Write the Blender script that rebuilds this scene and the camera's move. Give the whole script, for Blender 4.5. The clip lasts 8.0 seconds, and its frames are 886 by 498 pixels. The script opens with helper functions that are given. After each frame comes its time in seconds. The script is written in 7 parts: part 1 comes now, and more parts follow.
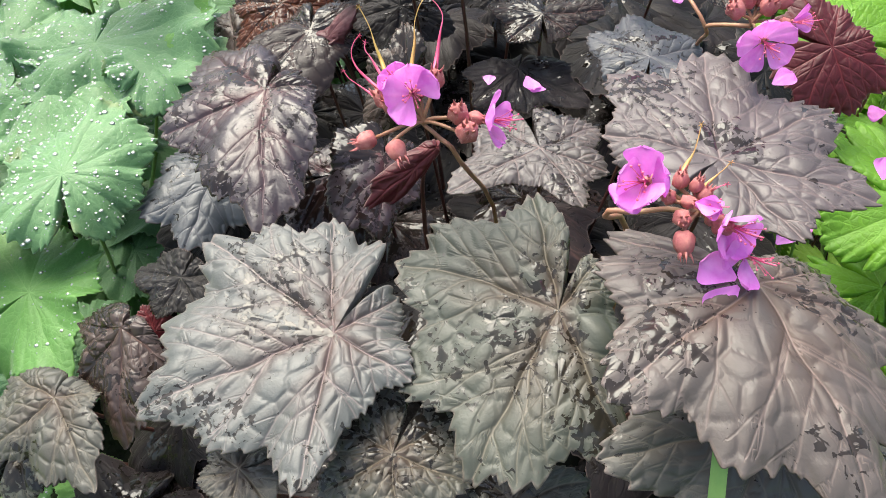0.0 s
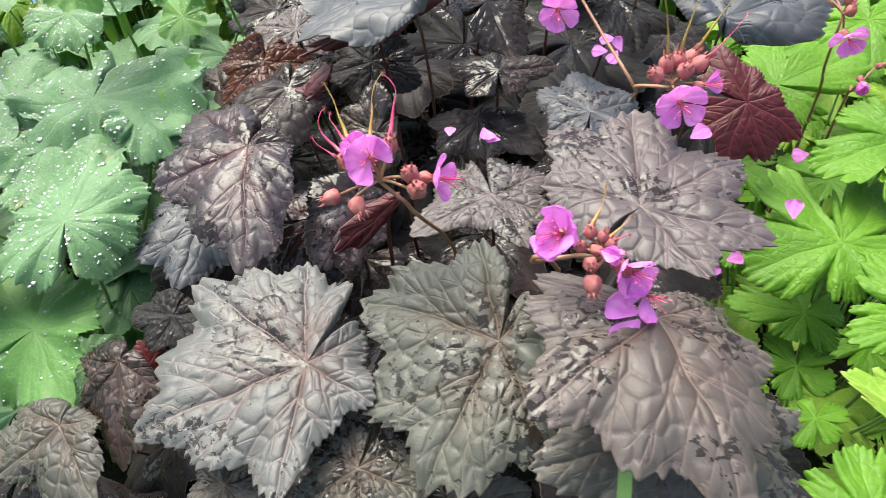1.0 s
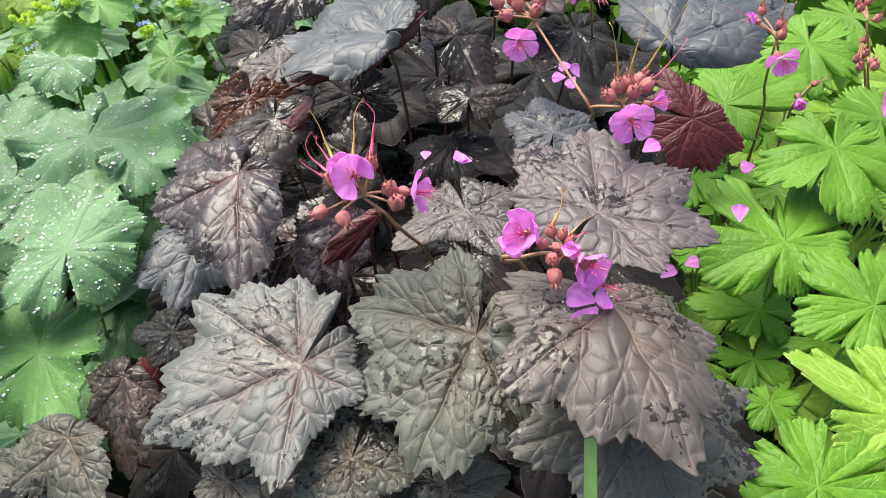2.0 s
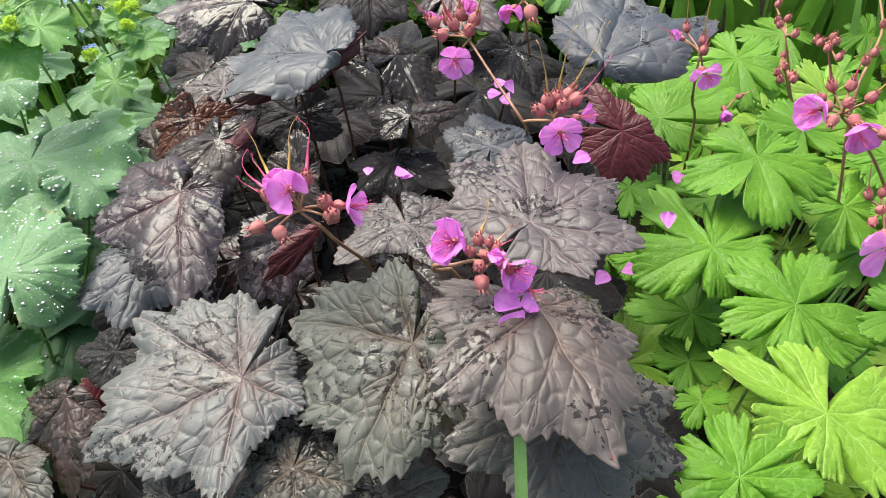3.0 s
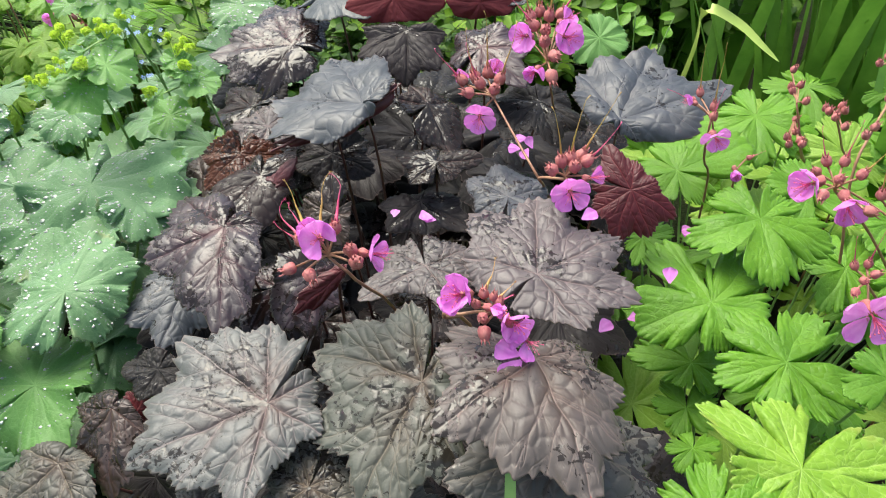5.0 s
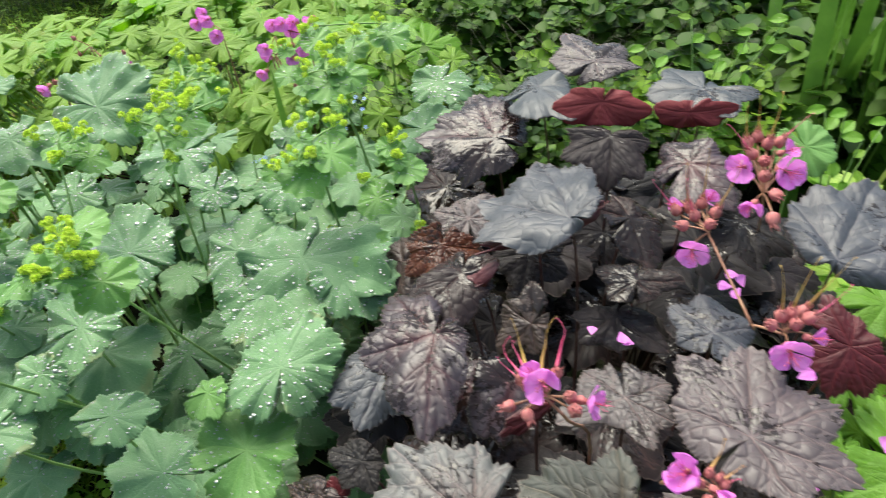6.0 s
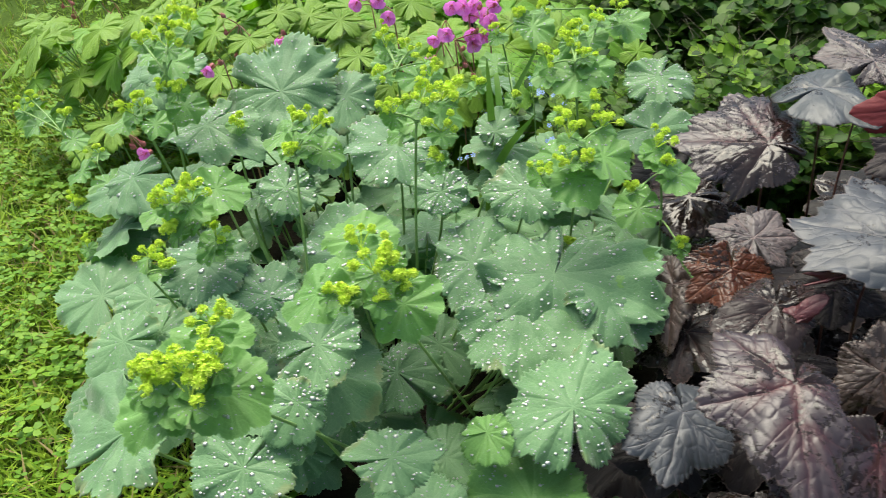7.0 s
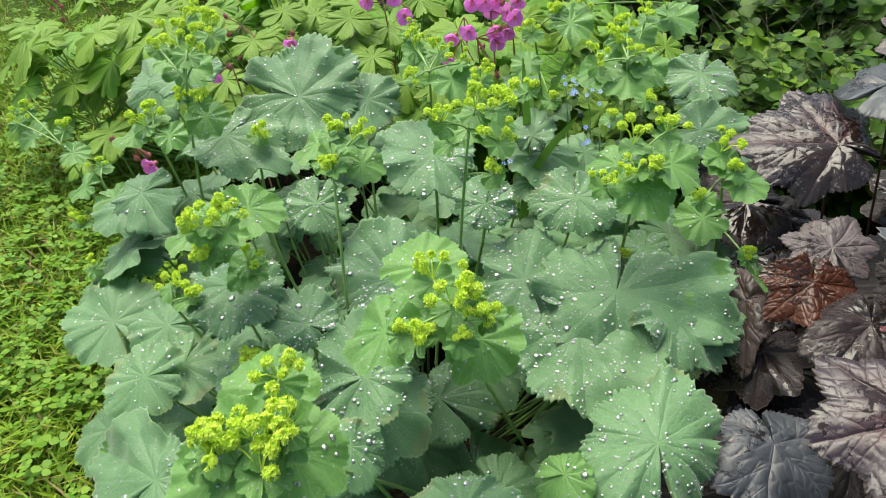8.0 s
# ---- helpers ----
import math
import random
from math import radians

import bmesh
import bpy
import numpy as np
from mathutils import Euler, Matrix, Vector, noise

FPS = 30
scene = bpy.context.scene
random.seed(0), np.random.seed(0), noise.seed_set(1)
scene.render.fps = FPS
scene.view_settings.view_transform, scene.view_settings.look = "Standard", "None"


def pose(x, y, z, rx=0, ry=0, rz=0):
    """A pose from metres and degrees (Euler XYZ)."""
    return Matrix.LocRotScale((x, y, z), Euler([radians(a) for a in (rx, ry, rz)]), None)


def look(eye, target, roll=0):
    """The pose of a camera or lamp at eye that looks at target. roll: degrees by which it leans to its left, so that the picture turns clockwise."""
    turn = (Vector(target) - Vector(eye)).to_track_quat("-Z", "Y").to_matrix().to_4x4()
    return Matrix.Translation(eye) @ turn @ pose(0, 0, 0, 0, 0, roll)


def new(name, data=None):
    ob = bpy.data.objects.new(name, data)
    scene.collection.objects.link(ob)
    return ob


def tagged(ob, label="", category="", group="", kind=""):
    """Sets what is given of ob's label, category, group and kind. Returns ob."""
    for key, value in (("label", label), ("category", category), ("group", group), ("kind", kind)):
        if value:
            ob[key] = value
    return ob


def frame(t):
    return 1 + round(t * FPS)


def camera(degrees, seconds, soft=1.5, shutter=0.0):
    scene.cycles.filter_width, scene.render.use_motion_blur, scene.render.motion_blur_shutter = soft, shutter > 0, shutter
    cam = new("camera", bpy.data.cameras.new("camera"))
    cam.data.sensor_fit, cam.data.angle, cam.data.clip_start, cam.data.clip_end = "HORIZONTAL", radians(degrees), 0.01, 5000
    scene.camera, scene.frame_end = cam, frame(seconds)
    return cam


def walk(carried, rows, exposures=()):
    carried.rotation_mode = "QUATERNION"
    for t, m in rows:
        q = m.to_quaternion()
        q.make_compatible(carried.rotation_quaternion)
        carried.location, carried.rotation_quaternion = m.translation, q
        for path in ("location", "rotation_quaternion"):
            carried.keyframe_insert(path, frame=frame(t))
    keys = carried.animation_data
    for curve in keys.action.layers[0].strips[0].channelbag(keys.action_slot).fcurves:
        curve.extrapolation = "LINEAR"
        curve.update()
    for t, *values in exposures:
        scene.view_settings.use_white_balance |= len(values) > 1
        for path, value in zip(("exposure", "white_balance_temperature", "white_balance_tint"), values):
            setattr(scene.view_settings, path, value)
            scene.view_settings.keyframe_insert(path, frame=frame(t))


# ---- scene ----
cam = camera(62.5, 8.0, soft=0.65, shutter=0.25)
PATH = [
    (0, (0.012, 0.008, 0.472), (-0.049, 1.447, -0.916), -1.7),
    (0.5, (0.01, -0.005, 0.488), (-0.046, 1.453, -0.879), -2.0),
    (1, (0.029, -0.017, 0.506), (-0.014, 1.465, -0.837), -2.1),
    (1.2, (0.037, -0.03, 0.512), (0.005, 1.457, -0.825), -2.3),
    (2.3, (0.029, -0.052, 0.519), (0.064, 1.505, -0.736), -2.7),
    (2.5, (0.033, -0.054, 0.52), (0.089, 1.504, -0.732), -2.5),
    (3, (0.044, -0.062, 0.521), (0.154, 1.508, -0.712), -2.0),
    (3.5, (0.048, -0.067, 0.527), (0.185, 1.505, -0.702), -1.5),
    (4, (0.051, -0.07, 0.529), (0.188, 1.509, -0.691), -1.3),
    (4.2, (0.051, -0.073, 0.531), (0.18, 1.51, -0.684), -1.2),
    (5.3, (0.055, -0.083, 0.575), (0.002, 1.534, -0.601), -1.4),
    (5.5, (0.046, -0.076, 0.591), (-0.067, 1.548, -0.571), -1.7),
    (6, (0.0, -0.059, 0.623), (-0.326, 1.546, -0.525), -2.1),
    (6.5, (-0.106, -0.034, 0.619), (-0.514, 1.549, -0.533), -1.6),
    (7, (-0.208, -0.022, 0.597), (-0.6, 1.553, -0.57), -1.1),
    (7.5, (-0.254, -0.018, 0.586), (-0.62, 1.558, -0.589), -1.2),
    (8, (-0.267, 0.015, 0.583), (-0.617, 1.594, -0.593), -1.6),
]
walk(cam, [(t, look(eye, target, roll)) for t, eye, target, roll in PATH], [(0.0, 1.73, 6850, 4), (2.5, 1.52, 6800, 4), (4.0, 1.50, 6800, 4), (6.0, 1.42, 6850, 3), (8.0, 1.16, 7000, 3)])

# ---- light: a bright overcast sky ----
world = bpy.data.worlds.new("overcast_sky")
scene.world = world
world.use_nodes = True
wt = world.node_tree
sky = wt.nodes.new("ShaderNodeTexSky")
sky.sky_type = "NISHITA"
sky.sun_disc = False
sky.sun_elevation, sky.sun_rotation = radians(66), radians(-46)
sky.air_density, sky.dust_density, sky.ozone_density = 1.0, 4.0, 1.0
wt.nodes["Background"].inputs["Strength"].default_value = 0.11
wt.links.new(sky.outputs["Color"], wt.nodes["Background"].inputs["Color"])
sun = new("sun", bpy.data.lights.new("sun", "SUN"))
sun.data.energy, sun.data.angle, sun.data.color = 2.0, radians(46), (1.0, 0.98, 0.94)
sun.matrix_world = look((-0.6, 0.62, 2.0), (0, 0.05, 0))

# ---- materials ----
def material(name):
    m = bpy.data.materials.new(name)
    m.use_nodes = True
    nt = m.node_tree
    return m, nt, nt.nodes["Principled BSDF"], nt.nodes["Material Output"]


def node(nt, kind, **values):
    n = nt.nodes.new(kind)
    for k, v in values.items():
        n.inputs[k].default_value = v
    return n


def ramp(nt, source, stops):
    n = nt.nodes.new("ShaderNodeValToRGB")
    e = n.color_ramp.elements
    while len(e) < len(stops):
        e.new(0.5)
    for q, (at, c) in zip(e, stops):
        q.position, q.color = at, (*c, 1) if len(c) == 3 else c
    nt.links.new(source, n.inputs["Fac"])
    return n.outputs["Color"]


def noise_of(nt, coord, scale, detail=4, rough=0.6, distortion=0.0):
    n = node(nt, "ShaderNodeTexNoise", Scale=scale, Detail=detail, Roughness=rough, Distortion=distortion)
    nt.links.new(coord, n.inputs["Vector"])
    return n.outputs["Fac"]


def mixed(nt, fac, a, b, blend="MIX"):
    n = nt.nodes.new("ShaderNodeMix")
    n.data_type, n.blend_type = "RGBA", blend
    for socket, v in ((n.inputs[0], fac), (n.inputs[6], a), (n.inputs[7], b)):
        if isinstance(v, (int, float)):
            socket.default_value = v
        elif isinstance(v, tuple):
            socket.default_value = (*v, 1)
        else:
            nt.links.new(v, socket)
    return n.outputs[2]


def math_of(nt, op, a, b=0.0, c=0.0):
    n = nt.nodes.new("ShaderNodeMath")
    n.operation = op
    for socket, v in zip(n.inputs, (a, b, c)):
        if isinstance(v, (int, float)):
            socket.default_value = v
        else:
            nt.links.new(v, socket)
    return n.outputs[0]


def own_coords(nt, spread=3.0):
    """Coordinates of the object, shifted by a random step for each object."""
    tc, info = nt.nodes.new("ShaderNodeTexCoord"), nt.nodes.new("ShaderNodeObjectInfo")
    v = nt.nodes.new("ShaderNodeVectorMath")
    v.operation = "ADD"
    nt.links.new(tc.outputs["Object"], v.inputs[0])
    nt.links.new(math_of(nt, "MULTIPLY", info.outputs["Random"], spread), v.inputs[1])
    return v.outputs[0], info.outputs["Random"]


def attr(nt, name):
    n = nt.nodes.new("ShaderNodeAttribute")
    n.attribute_name = name
    return n.outputs["Fac"]


def bump(nt, bsdf, height, strength, distance):
    n = node(nt, "ShaderNodeBump", Strength=strength, Distance=distance)
    nt.links.new(height, n.inputs["Height"])
    for key in ("Normal", "Coat Normal"):
        nt.links.new(n.outputs["Normal"], bsdf.inputs[key])


def with_translucence(nt, bsdf, out, colour, share):
    tr = nt.nodes.new("ShaderNodeBsdfTranslucent")
    nt.links.new(colour, tr.inputs["Color"]) if not isinstance(colour, tuple) else None
    if isinstance(colour, tuple):
        tr.inputs["Color"].default_value = (*colour, 1)
    ms = nt.nodes.new("ShaderNodeMixShader")
    ms.inputs[0].default_value = share
    nt.links.new(bsdf.outputs[0], ms.inputs[1])
    nt.links.new(tr.outputs[0], ms.inputs[2])
    nt.links.new(ms.outputs[0], out.inputs["Surface"])


def vein_lines(nt, width):
    """Thin sharp vein lines: signed distance to the nearest vein, gated by the plain distance (both in mm)."""
    line = ramp(nt, math_of(nt, "MULTIPLY", math_of(nt, "ABSOLUTE", attr(nt, "side")), 0.5), [(0.0, (1, 1, 1)), (width * 0.25, (0.75,) * 3), (width * 0.5, (0, 0, 0))])
    gate = ramp(nt, math_of(nt, "MULTIPLY", attr(nt, "away"), 0.25), [(0.30, (1, 1, 1)), (0.42, (0, 0, 0))])
    return math_of(nt, "MULTIPLY", line, gate)


def heuchera_material(name, low, high, vein, wetness, gloss=0.62, dry=0.40, flush=None, crease=0.95):
    """Dark quilted leaf: pale thin veins, satin skin, films of rain water that lie in its hollows."""
    m, nt, b, out = material(name)
    co, rnd = own_coords(nt)
    base = mixed(nt, ramp(nt, noise_of(nt, co, 45), [(0.3, (0, 0, 0)), (0.7, (1, 1, 1))]), low, high)
    base = mixed(nt, math_of(nt, "MULTIPLY", rnd, 0.5), base, (low[0] * 0.9, low[1] * 1.35, low[2] * 1.05))
    veins, pit, rim = attr(nt, "vein"), attr(nt, "pit"), attr(nt, "rim")
    lines = vein_lines(nt, 0.50)
    if flush:
        # a red flush spreads from the leaf's heart along its main veins
        heart = math_of(nt, "MULTIPLY", ramp(nt, rim, [(0.1, (1, 1, 1)), (0.8, (0.1,) * 3)]), ramp(nt, math_of(nt, "MULTIPLY", attr(nt, "away"), 0.1), [(0.1, (1, 1, 1)), (0.55, (0.15,) * 3)]))
        base = mixed(nt, heart, base, flush)
    base = mixed(nt, math_of(nt, "MULTIPLY", ramp(nt, pit, [(0.45, (0, 0, 0)), (0.95, (1, 1, 1))]), 0.05), base, vein)
    base = mixed(nt, math_of(nt, "MULTIPLY", math_of(nt, "MULTIPLY_ADD", veins, 0.5, -0.03), lines), base, vein)
    base = mixed(nt, ramp(nt, rim, [(0.976, (0, 0, 0)), (1.0, (0.45,) * 3)]), base, (0.20, 0.145, 0.13))
    # rain water: sharp-edged films in patches, more in the creases and near the heart
    flecks = math_of(nt, "ADD", math_of(nt, "MULTIPLY", noise_of(nt, co, 270, 3, 0.55, 0.8), 0.52), math_of(nt, "MULTIPLY", noise_of(nt, co, 24, 2), 0.58))
    flecks = math_of(nt, "MULTIPLY_ADD", math_of(nt, "MULTIPLY", pit, ramp(nt, rim, [(0.25, (0, 0, 0)), (0.5, (1, 1, 1))])), 0.035, flecks)
    flecks = math_of(nt, "MULTIPLY_ADD", math_of(nt, "SUBTRACT", 0.45, rim), 0.03, flecks)
    wet = ramp(nt, flecks, [(wetness + 0.070, (0, 0, 0)), (wetness + 0.078, (1, 1, 1))])
    base = mixed(nt, math_of(nt, "MULTIPLY", wet, 0.82), base, (0.012, 0.009, 0.007))
    nt.links.new(base, b.inputs["Base Color"])
    rough = ramp(nt, noise_of(nt, co, 120), [(0.25, (dry - 0.05,) * 3), (0.75, (dry + 0.1,) * 3)])
    rough = mixed(nt, wet, rough, (0.08, 0.08, 0.08))
    nt.links.new(rough, b.inputs["Roughness"])
    nt.links.new(mixed(nt, wet, (gloss, gloss, gloss), (0.36, 0.36, 0.36)), b.inputs["Specular IOR Level"])
    grain = node(nt, "ShaderNodeTexVoronoi", Scale=520.0)
    grain.feature = "DISTANCE_TO_EDGE"
    nt.links.new(co, grain.inputs["Vector"])
    h = math_of(nt, "MULTIPLY_ADD", grain.outputs["Distance"], 0.35, math_of(nt, "MULTIPLY", noise_of(nt, co, 300, 4), 0.35))
    h = math_of(nt, "SUBTRACT", h, math_of(nt, "MULTIPLY", lines, 0.7))
    h = math_of(nt, "SUBTRACT", h, math_of(nt, "MULTIPLY", ramp(nt, pit, [(0.3, (0, 0, 0)), (1.0, (1, 1, 1))]), crease))
    dry_h = mixed(nt, wet, h, (0.75, 0.75, 0.75))
    bump(nt, b, dry_h, 0.33, 0.0010)
    return m


def green_material(name, low, high, vein, through_colour, share, rough, sheen=0.0, spots=0.0, cells=330.0, relief=0.38, veined=0.38):
    """Soft green leaf with paler veins, mottled, letting light through."""
    m, nt, b, out = material(name)
    co, rnd = own_coords(nt)
    base = mixed(nt, ramp(nt, noise_of(nt, co, 38), [(0.3, (0, 0, 0)), (0.72, (1, 1, 1))]), low, high)
    base = mixed(nt, math_of(nt, "MULTIPLY", rnd, 0.55), base, vein)
    lines = vein_lines(nt, 0.42)
    base = mixed(nt, math_of(nt, "MULTIPLY", ramp(nt, noise_of(nt, co, 13, 3), [(0.42, (0, 0, 0)), (0.66, (1, 1, 1))]), 0.2), base, tuple(0.62 * c for c in low))
    pale = tuple(min(0.8, c * 1.3 + 0.03) for c in vein)
    # the net of finest veins parts the skin into small raised cells
    warp = nt.nodes.new("ShaderNodeVectorMath")
    warp.operation = "MULTIPLY_ADD"
    wn = node(nt, "ShaderNodeTexNoise", Scale=cells * 0.8)
    nt.links.new(co, wn.inputs["Vector"])
    nt.links.new(wn.outputs["Color"], warp.inputs[0])
    warp.inputs[1].default_value = (0.8 / cells,) * 3
    nt.links.new(co, warp.inputs[2])
    net = node(nt, "ShaderNodeTexVoronoi", Scale=cells)
    net.feature = "DISTANCE_TO_EDGE"
    nt.links.new(warp.outputs[0], net.inputs["Vector"])
    puffs = ramp(nt, net.outputs["Distance"], [(0.0, (0, 0, 0)), (0.10, (0.6,) * 3), (0.35, (1, 1, 1))])
    base = mixed(nt, math_of(nt, "MULTIPLY", ramp(nt, net.outputs["Distance"], [(0.0, (1, 1, 1)), (0.07, (0, 0, 0))]), 0.22), base, pale)
    h = math_of(nt, "ADD", math_of(nt, "MULTIPLY", noise_of(nt, co, 900), 0.3), puffs)
    h = math_of(nt, "SUBTRACT", h, math_of(nt, "MULTIPLY", lines, 0.8))
    base = mixed(nt, math_of(nt, "MULTIPLY", math_of(nt, "MULTIPLY_ADD", attr(nt, "vein"), veined, 0.03), lines), base, pale)
    # rim highlight painted in: the base colour pales towards the leaf's edge
    base = mixed(nt, ramp(nt, attr(nt, "rim"), [(0.955, (0, 0, 0)), (1.0, (0.45,) * 3)]), base, pale)
    if spots:
        edge = math_of(nt, "MULTIPLY", attr(nt, "rim"), noise_of(nt, co, 30))
        base = mixed(nt, ramp(nt, edge, [(0.52, (0, 0, 0)), (0.6, (spots,) * 3)]), base, (0.35, 0.2, 0.08))
    nt.links.new(base, b.inputs["Base Color"])
    nt.links.new(ramp(nt, noise_of(nt, co, 90), [(0.3, (rough - 0.08,) * 3), (0.7, (rough + 0.1,) * 3)]), b.inputs["Roughness"])
    b.inputs["Sheen Weight"].default_value = sheen
    b.inputs["Specular IOR Level"].default_value = 0.35
    b.inputs["Sheen Roughness"].default_value = 0.4
    bump(nt, b, h, relief, 0.0012)
    with_translucence(nt, b, out, through_colour, share)
    return m


def plain_material(name, low, high, rough, scale=60, share=0.0, bump_by=0.3):
    m, nt, b, out = material(name)
    co, rnd = own_coords(nt)
    base = mixed(nt, ramp(nt, noise_of(nt, co, scale), [(0.3, (0, 0, 0)), (0.7, (1, 1, 1))]), low, high)
    base = mixed(nt, math_of(nt, "MULTIPLY", rnd, 0.3), base, high)
    nt.links.new(base, b.inputs["Base Color"])
    b.inputs["Roughness"].default_value = rough
    bump(nt, b, noise_of(nt, co, scale * 8), bump_by, 0.0006)
    if share:
        with_translucence(nt, b, out, base, share)
    return m


def island_material(name, low, high, rough, share=0.0, dry=None):
    """For joined pieces: each island its own tone."""
    m, nt, b, out = material(name)
    g = nt.nodes.new("ShaderNodeNewGeometry")
    base = ramp(nt, g.outputs["Random Per Island"], [(0.0, low), (1.0, high)] if dry is None else [(0.0, low), (0.86, high), (0.90, dry), (1.0, dry)])
    b.inputs["Specular IOR Level"].default_value = 0.2
    nt.links.new(base, b.inputs["Base Color"])
    b.inputs["Roughness"].default_value = rough
    if share:
        with_translucence(nt, b, out, base, share)
    return m


M_HEUCHERA = heuchera_material("heuchera_brown", (0.048, 0.036, 0.038), (0.086, 0.066, 0.068), (0.22, 0.15, 0.14), 0.552, 0.58, 0.49)
M_HEUCHERA_TAN = heuchera_material("heuchera_tan", (0.060, 0.045, 0.044), (0.108, 0.082, 0.079), (0.24, 0.17, 0.15), 0.560, 0.48, 0.50, (0.060, 0.034, 0.024))
M_HEUCHERA_PALE = heuchera_material("heuchera_pale", (0.064, 0.057, 0.061), (0.114, 0.104, 0.110), (0.26, 0.19, 0.18), 0.550, 0.60, 0.49, (0.062, 0.036, 0.030))
M_HEUCHERA_OLIVE = heuchera_material("heuchera_olive", (0.044, 0.041, 0.035), (0.076, 0.071, 0.061), (0.18, 0.15, 0.11), 0.560, 0.50, 0.50, (0.048, 0.030, 0.020))
# wet leaves whose base colour is also darkened for shade from leaves above
M_HEUCHERA_WET_SHADED = heuchera_material("heuchera_wet_shaded", (0.014, 0.009, 0.010), (0.030, 0.020, 0.020), (0.10, 0.05, 0.045), 0.505, 0.22, 0.36)
M_HEUCHERA_PURPLE = heuchera_material("heuchera_purple", (0.017, 0.010, 0.014), (0.038, 0.024, 0.032), (0.08, 0.03, 0.035), 0.50, 0.58, 0.38, (0.050, 0.010, 0.010), 0.5)
# leaves deep in the clump: their shade is put into the base colour
M_HEUCHERA_SHADED = heuchera_material("heuchera_shaded", (0.012, 0.009, 0.010), (0.026, 0.020, 0.022), (0.04, 0.035, 0.030), 0.565, 0.17, 0.46)
M_HEUCHERA_RED = heuchera_material("heuchera_red", (0.046, 0.004, 0.007), (0.090, 0.007, 0.013), (0.15, 0.025, 0.03), 0.66, 0.3, 0.45, None, 0.25)
M_HEUCHERA_RUST = heuchera_material("heuchera_rust", (0.034, 0.009, 0.005), (0.080, 0.022, 0.008), (0.10, 0.04, 0.02), 0.50, 0.30, 0.32)
M_UNDER_DARK = plain_material("heuchera_rim", (0.055, 0.010, 0.014), (0.12, 0.03, 0.036), 0.5, 120, 0.1)
M_UNDER = plain_material("heuchera_underside", (0.12, 0.008, 0.012), (0.18, 0.020, 0.024), 0.65, 120, 0.2)
M_MANTLE = green_material("mantle_green", (0.080, 0.182, 0.082), (0.122, 0.242, 0.112), (0.17, 0.31, 0.13), (0.12, 0.34, 0.04), 0.2, 0.5, 0.35, 0.22, 260.0, 0.17, 0.22)
M_MANTLE_LIGHT = green_material("mantle_light", (0.085, 0.215, 0.05), (0.125, 0.28, 0.07), (0.17, 0.33, 0.085), (0.20, 0.45, 0.04), 0.25, 0.5, 0.2, 0.0, 260.0, 0.17, 0.25)
M_GERANIUM = green_material("geranium_green", (0.074, 0.196, 0.010), (0.142, 0.308, 0.017), (0.16, 0.34, 0.035), (0.22, 0.54, 0.012), 0.30, 0.45, 0.05, 0.0, 190.0, 0.32)
M_GERANIUM_LIME = green_material("geranium_lime", (0.15, 0.30, 0.02), (0.22, 0.38, 0.035), (0.36, 0.50, 0.11), (0.34, 0.58, 0.03), 0.28, 0.46, 0.05, 0.25, 190.0, 0.30)
M_GERANIUM_FAR = green_material("geranium_far", (0.088, 0.200, 0.010), (0.170, 0.305, 0.022), (0.19, 0.33, 0.03), (0.25, 0.45, 0.04), 0.25, 0.5, 0.05, 0.3, 190.0, 0.35, 0.2)
M_PETAL = plain_material("magenta_petal", (0.78, 0.15, 0.70), (0.90, 0.34, 0.84), 0.6, 150, 0.35)
M_PETAL_PALE = plain_material("pale_petal", (0.70, 0.17, 0.64), (0.80, 0.30, 0.76), 0.5, 150, 0.3)
M_STAMEN = plain_material("crimson_stamen", (0.52, 0.03, 0.12), (0.72, 0.14, 0.26), 0.45)
M_CALYX = plain_material("calyx_red", (0.34, 0.065, 0.080), (0.54, 0.21, 0.19), 0.65, 330, 0.15)
M_HAIR = plain_material("calyx_hair", (0.55, 0.30, 0.28), (0.70, 0.46, 0.42), 0.6, 200, 0.3)
M_BEAK = plain_material("beak_ochre", (0.40, 0.30, 0.06), (0.52, 0.28, 0.10), 0.45)
M_STALK_RED = plain_material("stalk_red", (0.24, 0.085, 0.060), (0.36, 0.20, 0.11), 0.5, 90)
M_PETIOLE = plain_material("petiole_dark", (0.045, 0.012, 0.012), (0.085, 0.030, 0.020), 0.45, 80)
M_STEM = plain_material("stem_green", (0.17, 0.30, 0.08), (0.25, 0.40, 0.12), 0.5, 90)
M_YELLOW = island_material("yellow_floret", (0.52, 0.72, 0.06), (0.78, 0.90, 0.17), 0.6, 0.35)
def water_material():
    """Clear bead of water: see-through, with the sky's sharp reflection on its skin."""
    m, nt, b, out = material("rain_water")
    clear = nt.nodes.new("ShaderNodeBsdfTransparent")
    clear.inputs["Color"].default_value = (0.97, 0.99, 0.97, 1)
    gloss = nt.nodes.new("ShaderNodeBsdfGlossy")
    gloss.inputs["Roughness"].default_value = 0.30
    fresnel = nt.nodes.new("ShaderNodeFresnel")
    fresnel.inputs["IOR"].default_value = 1.5
    mix = nt.nodes.new("ShaderNodeMixShader")
    nt.links.new(math_of(nt, "MULTIPLY_ADD", fresnel.outputs[0], 1.0, 0.36), mix.inputs[0])
    nt.links.new(clear.outputs[0], mix.inputs[1])
    nt.links.new(gloss.outputs[0], mix.inputs[2])
    nt.links.new(mix.outputs[0], out.inputs["Surface"])
    return m


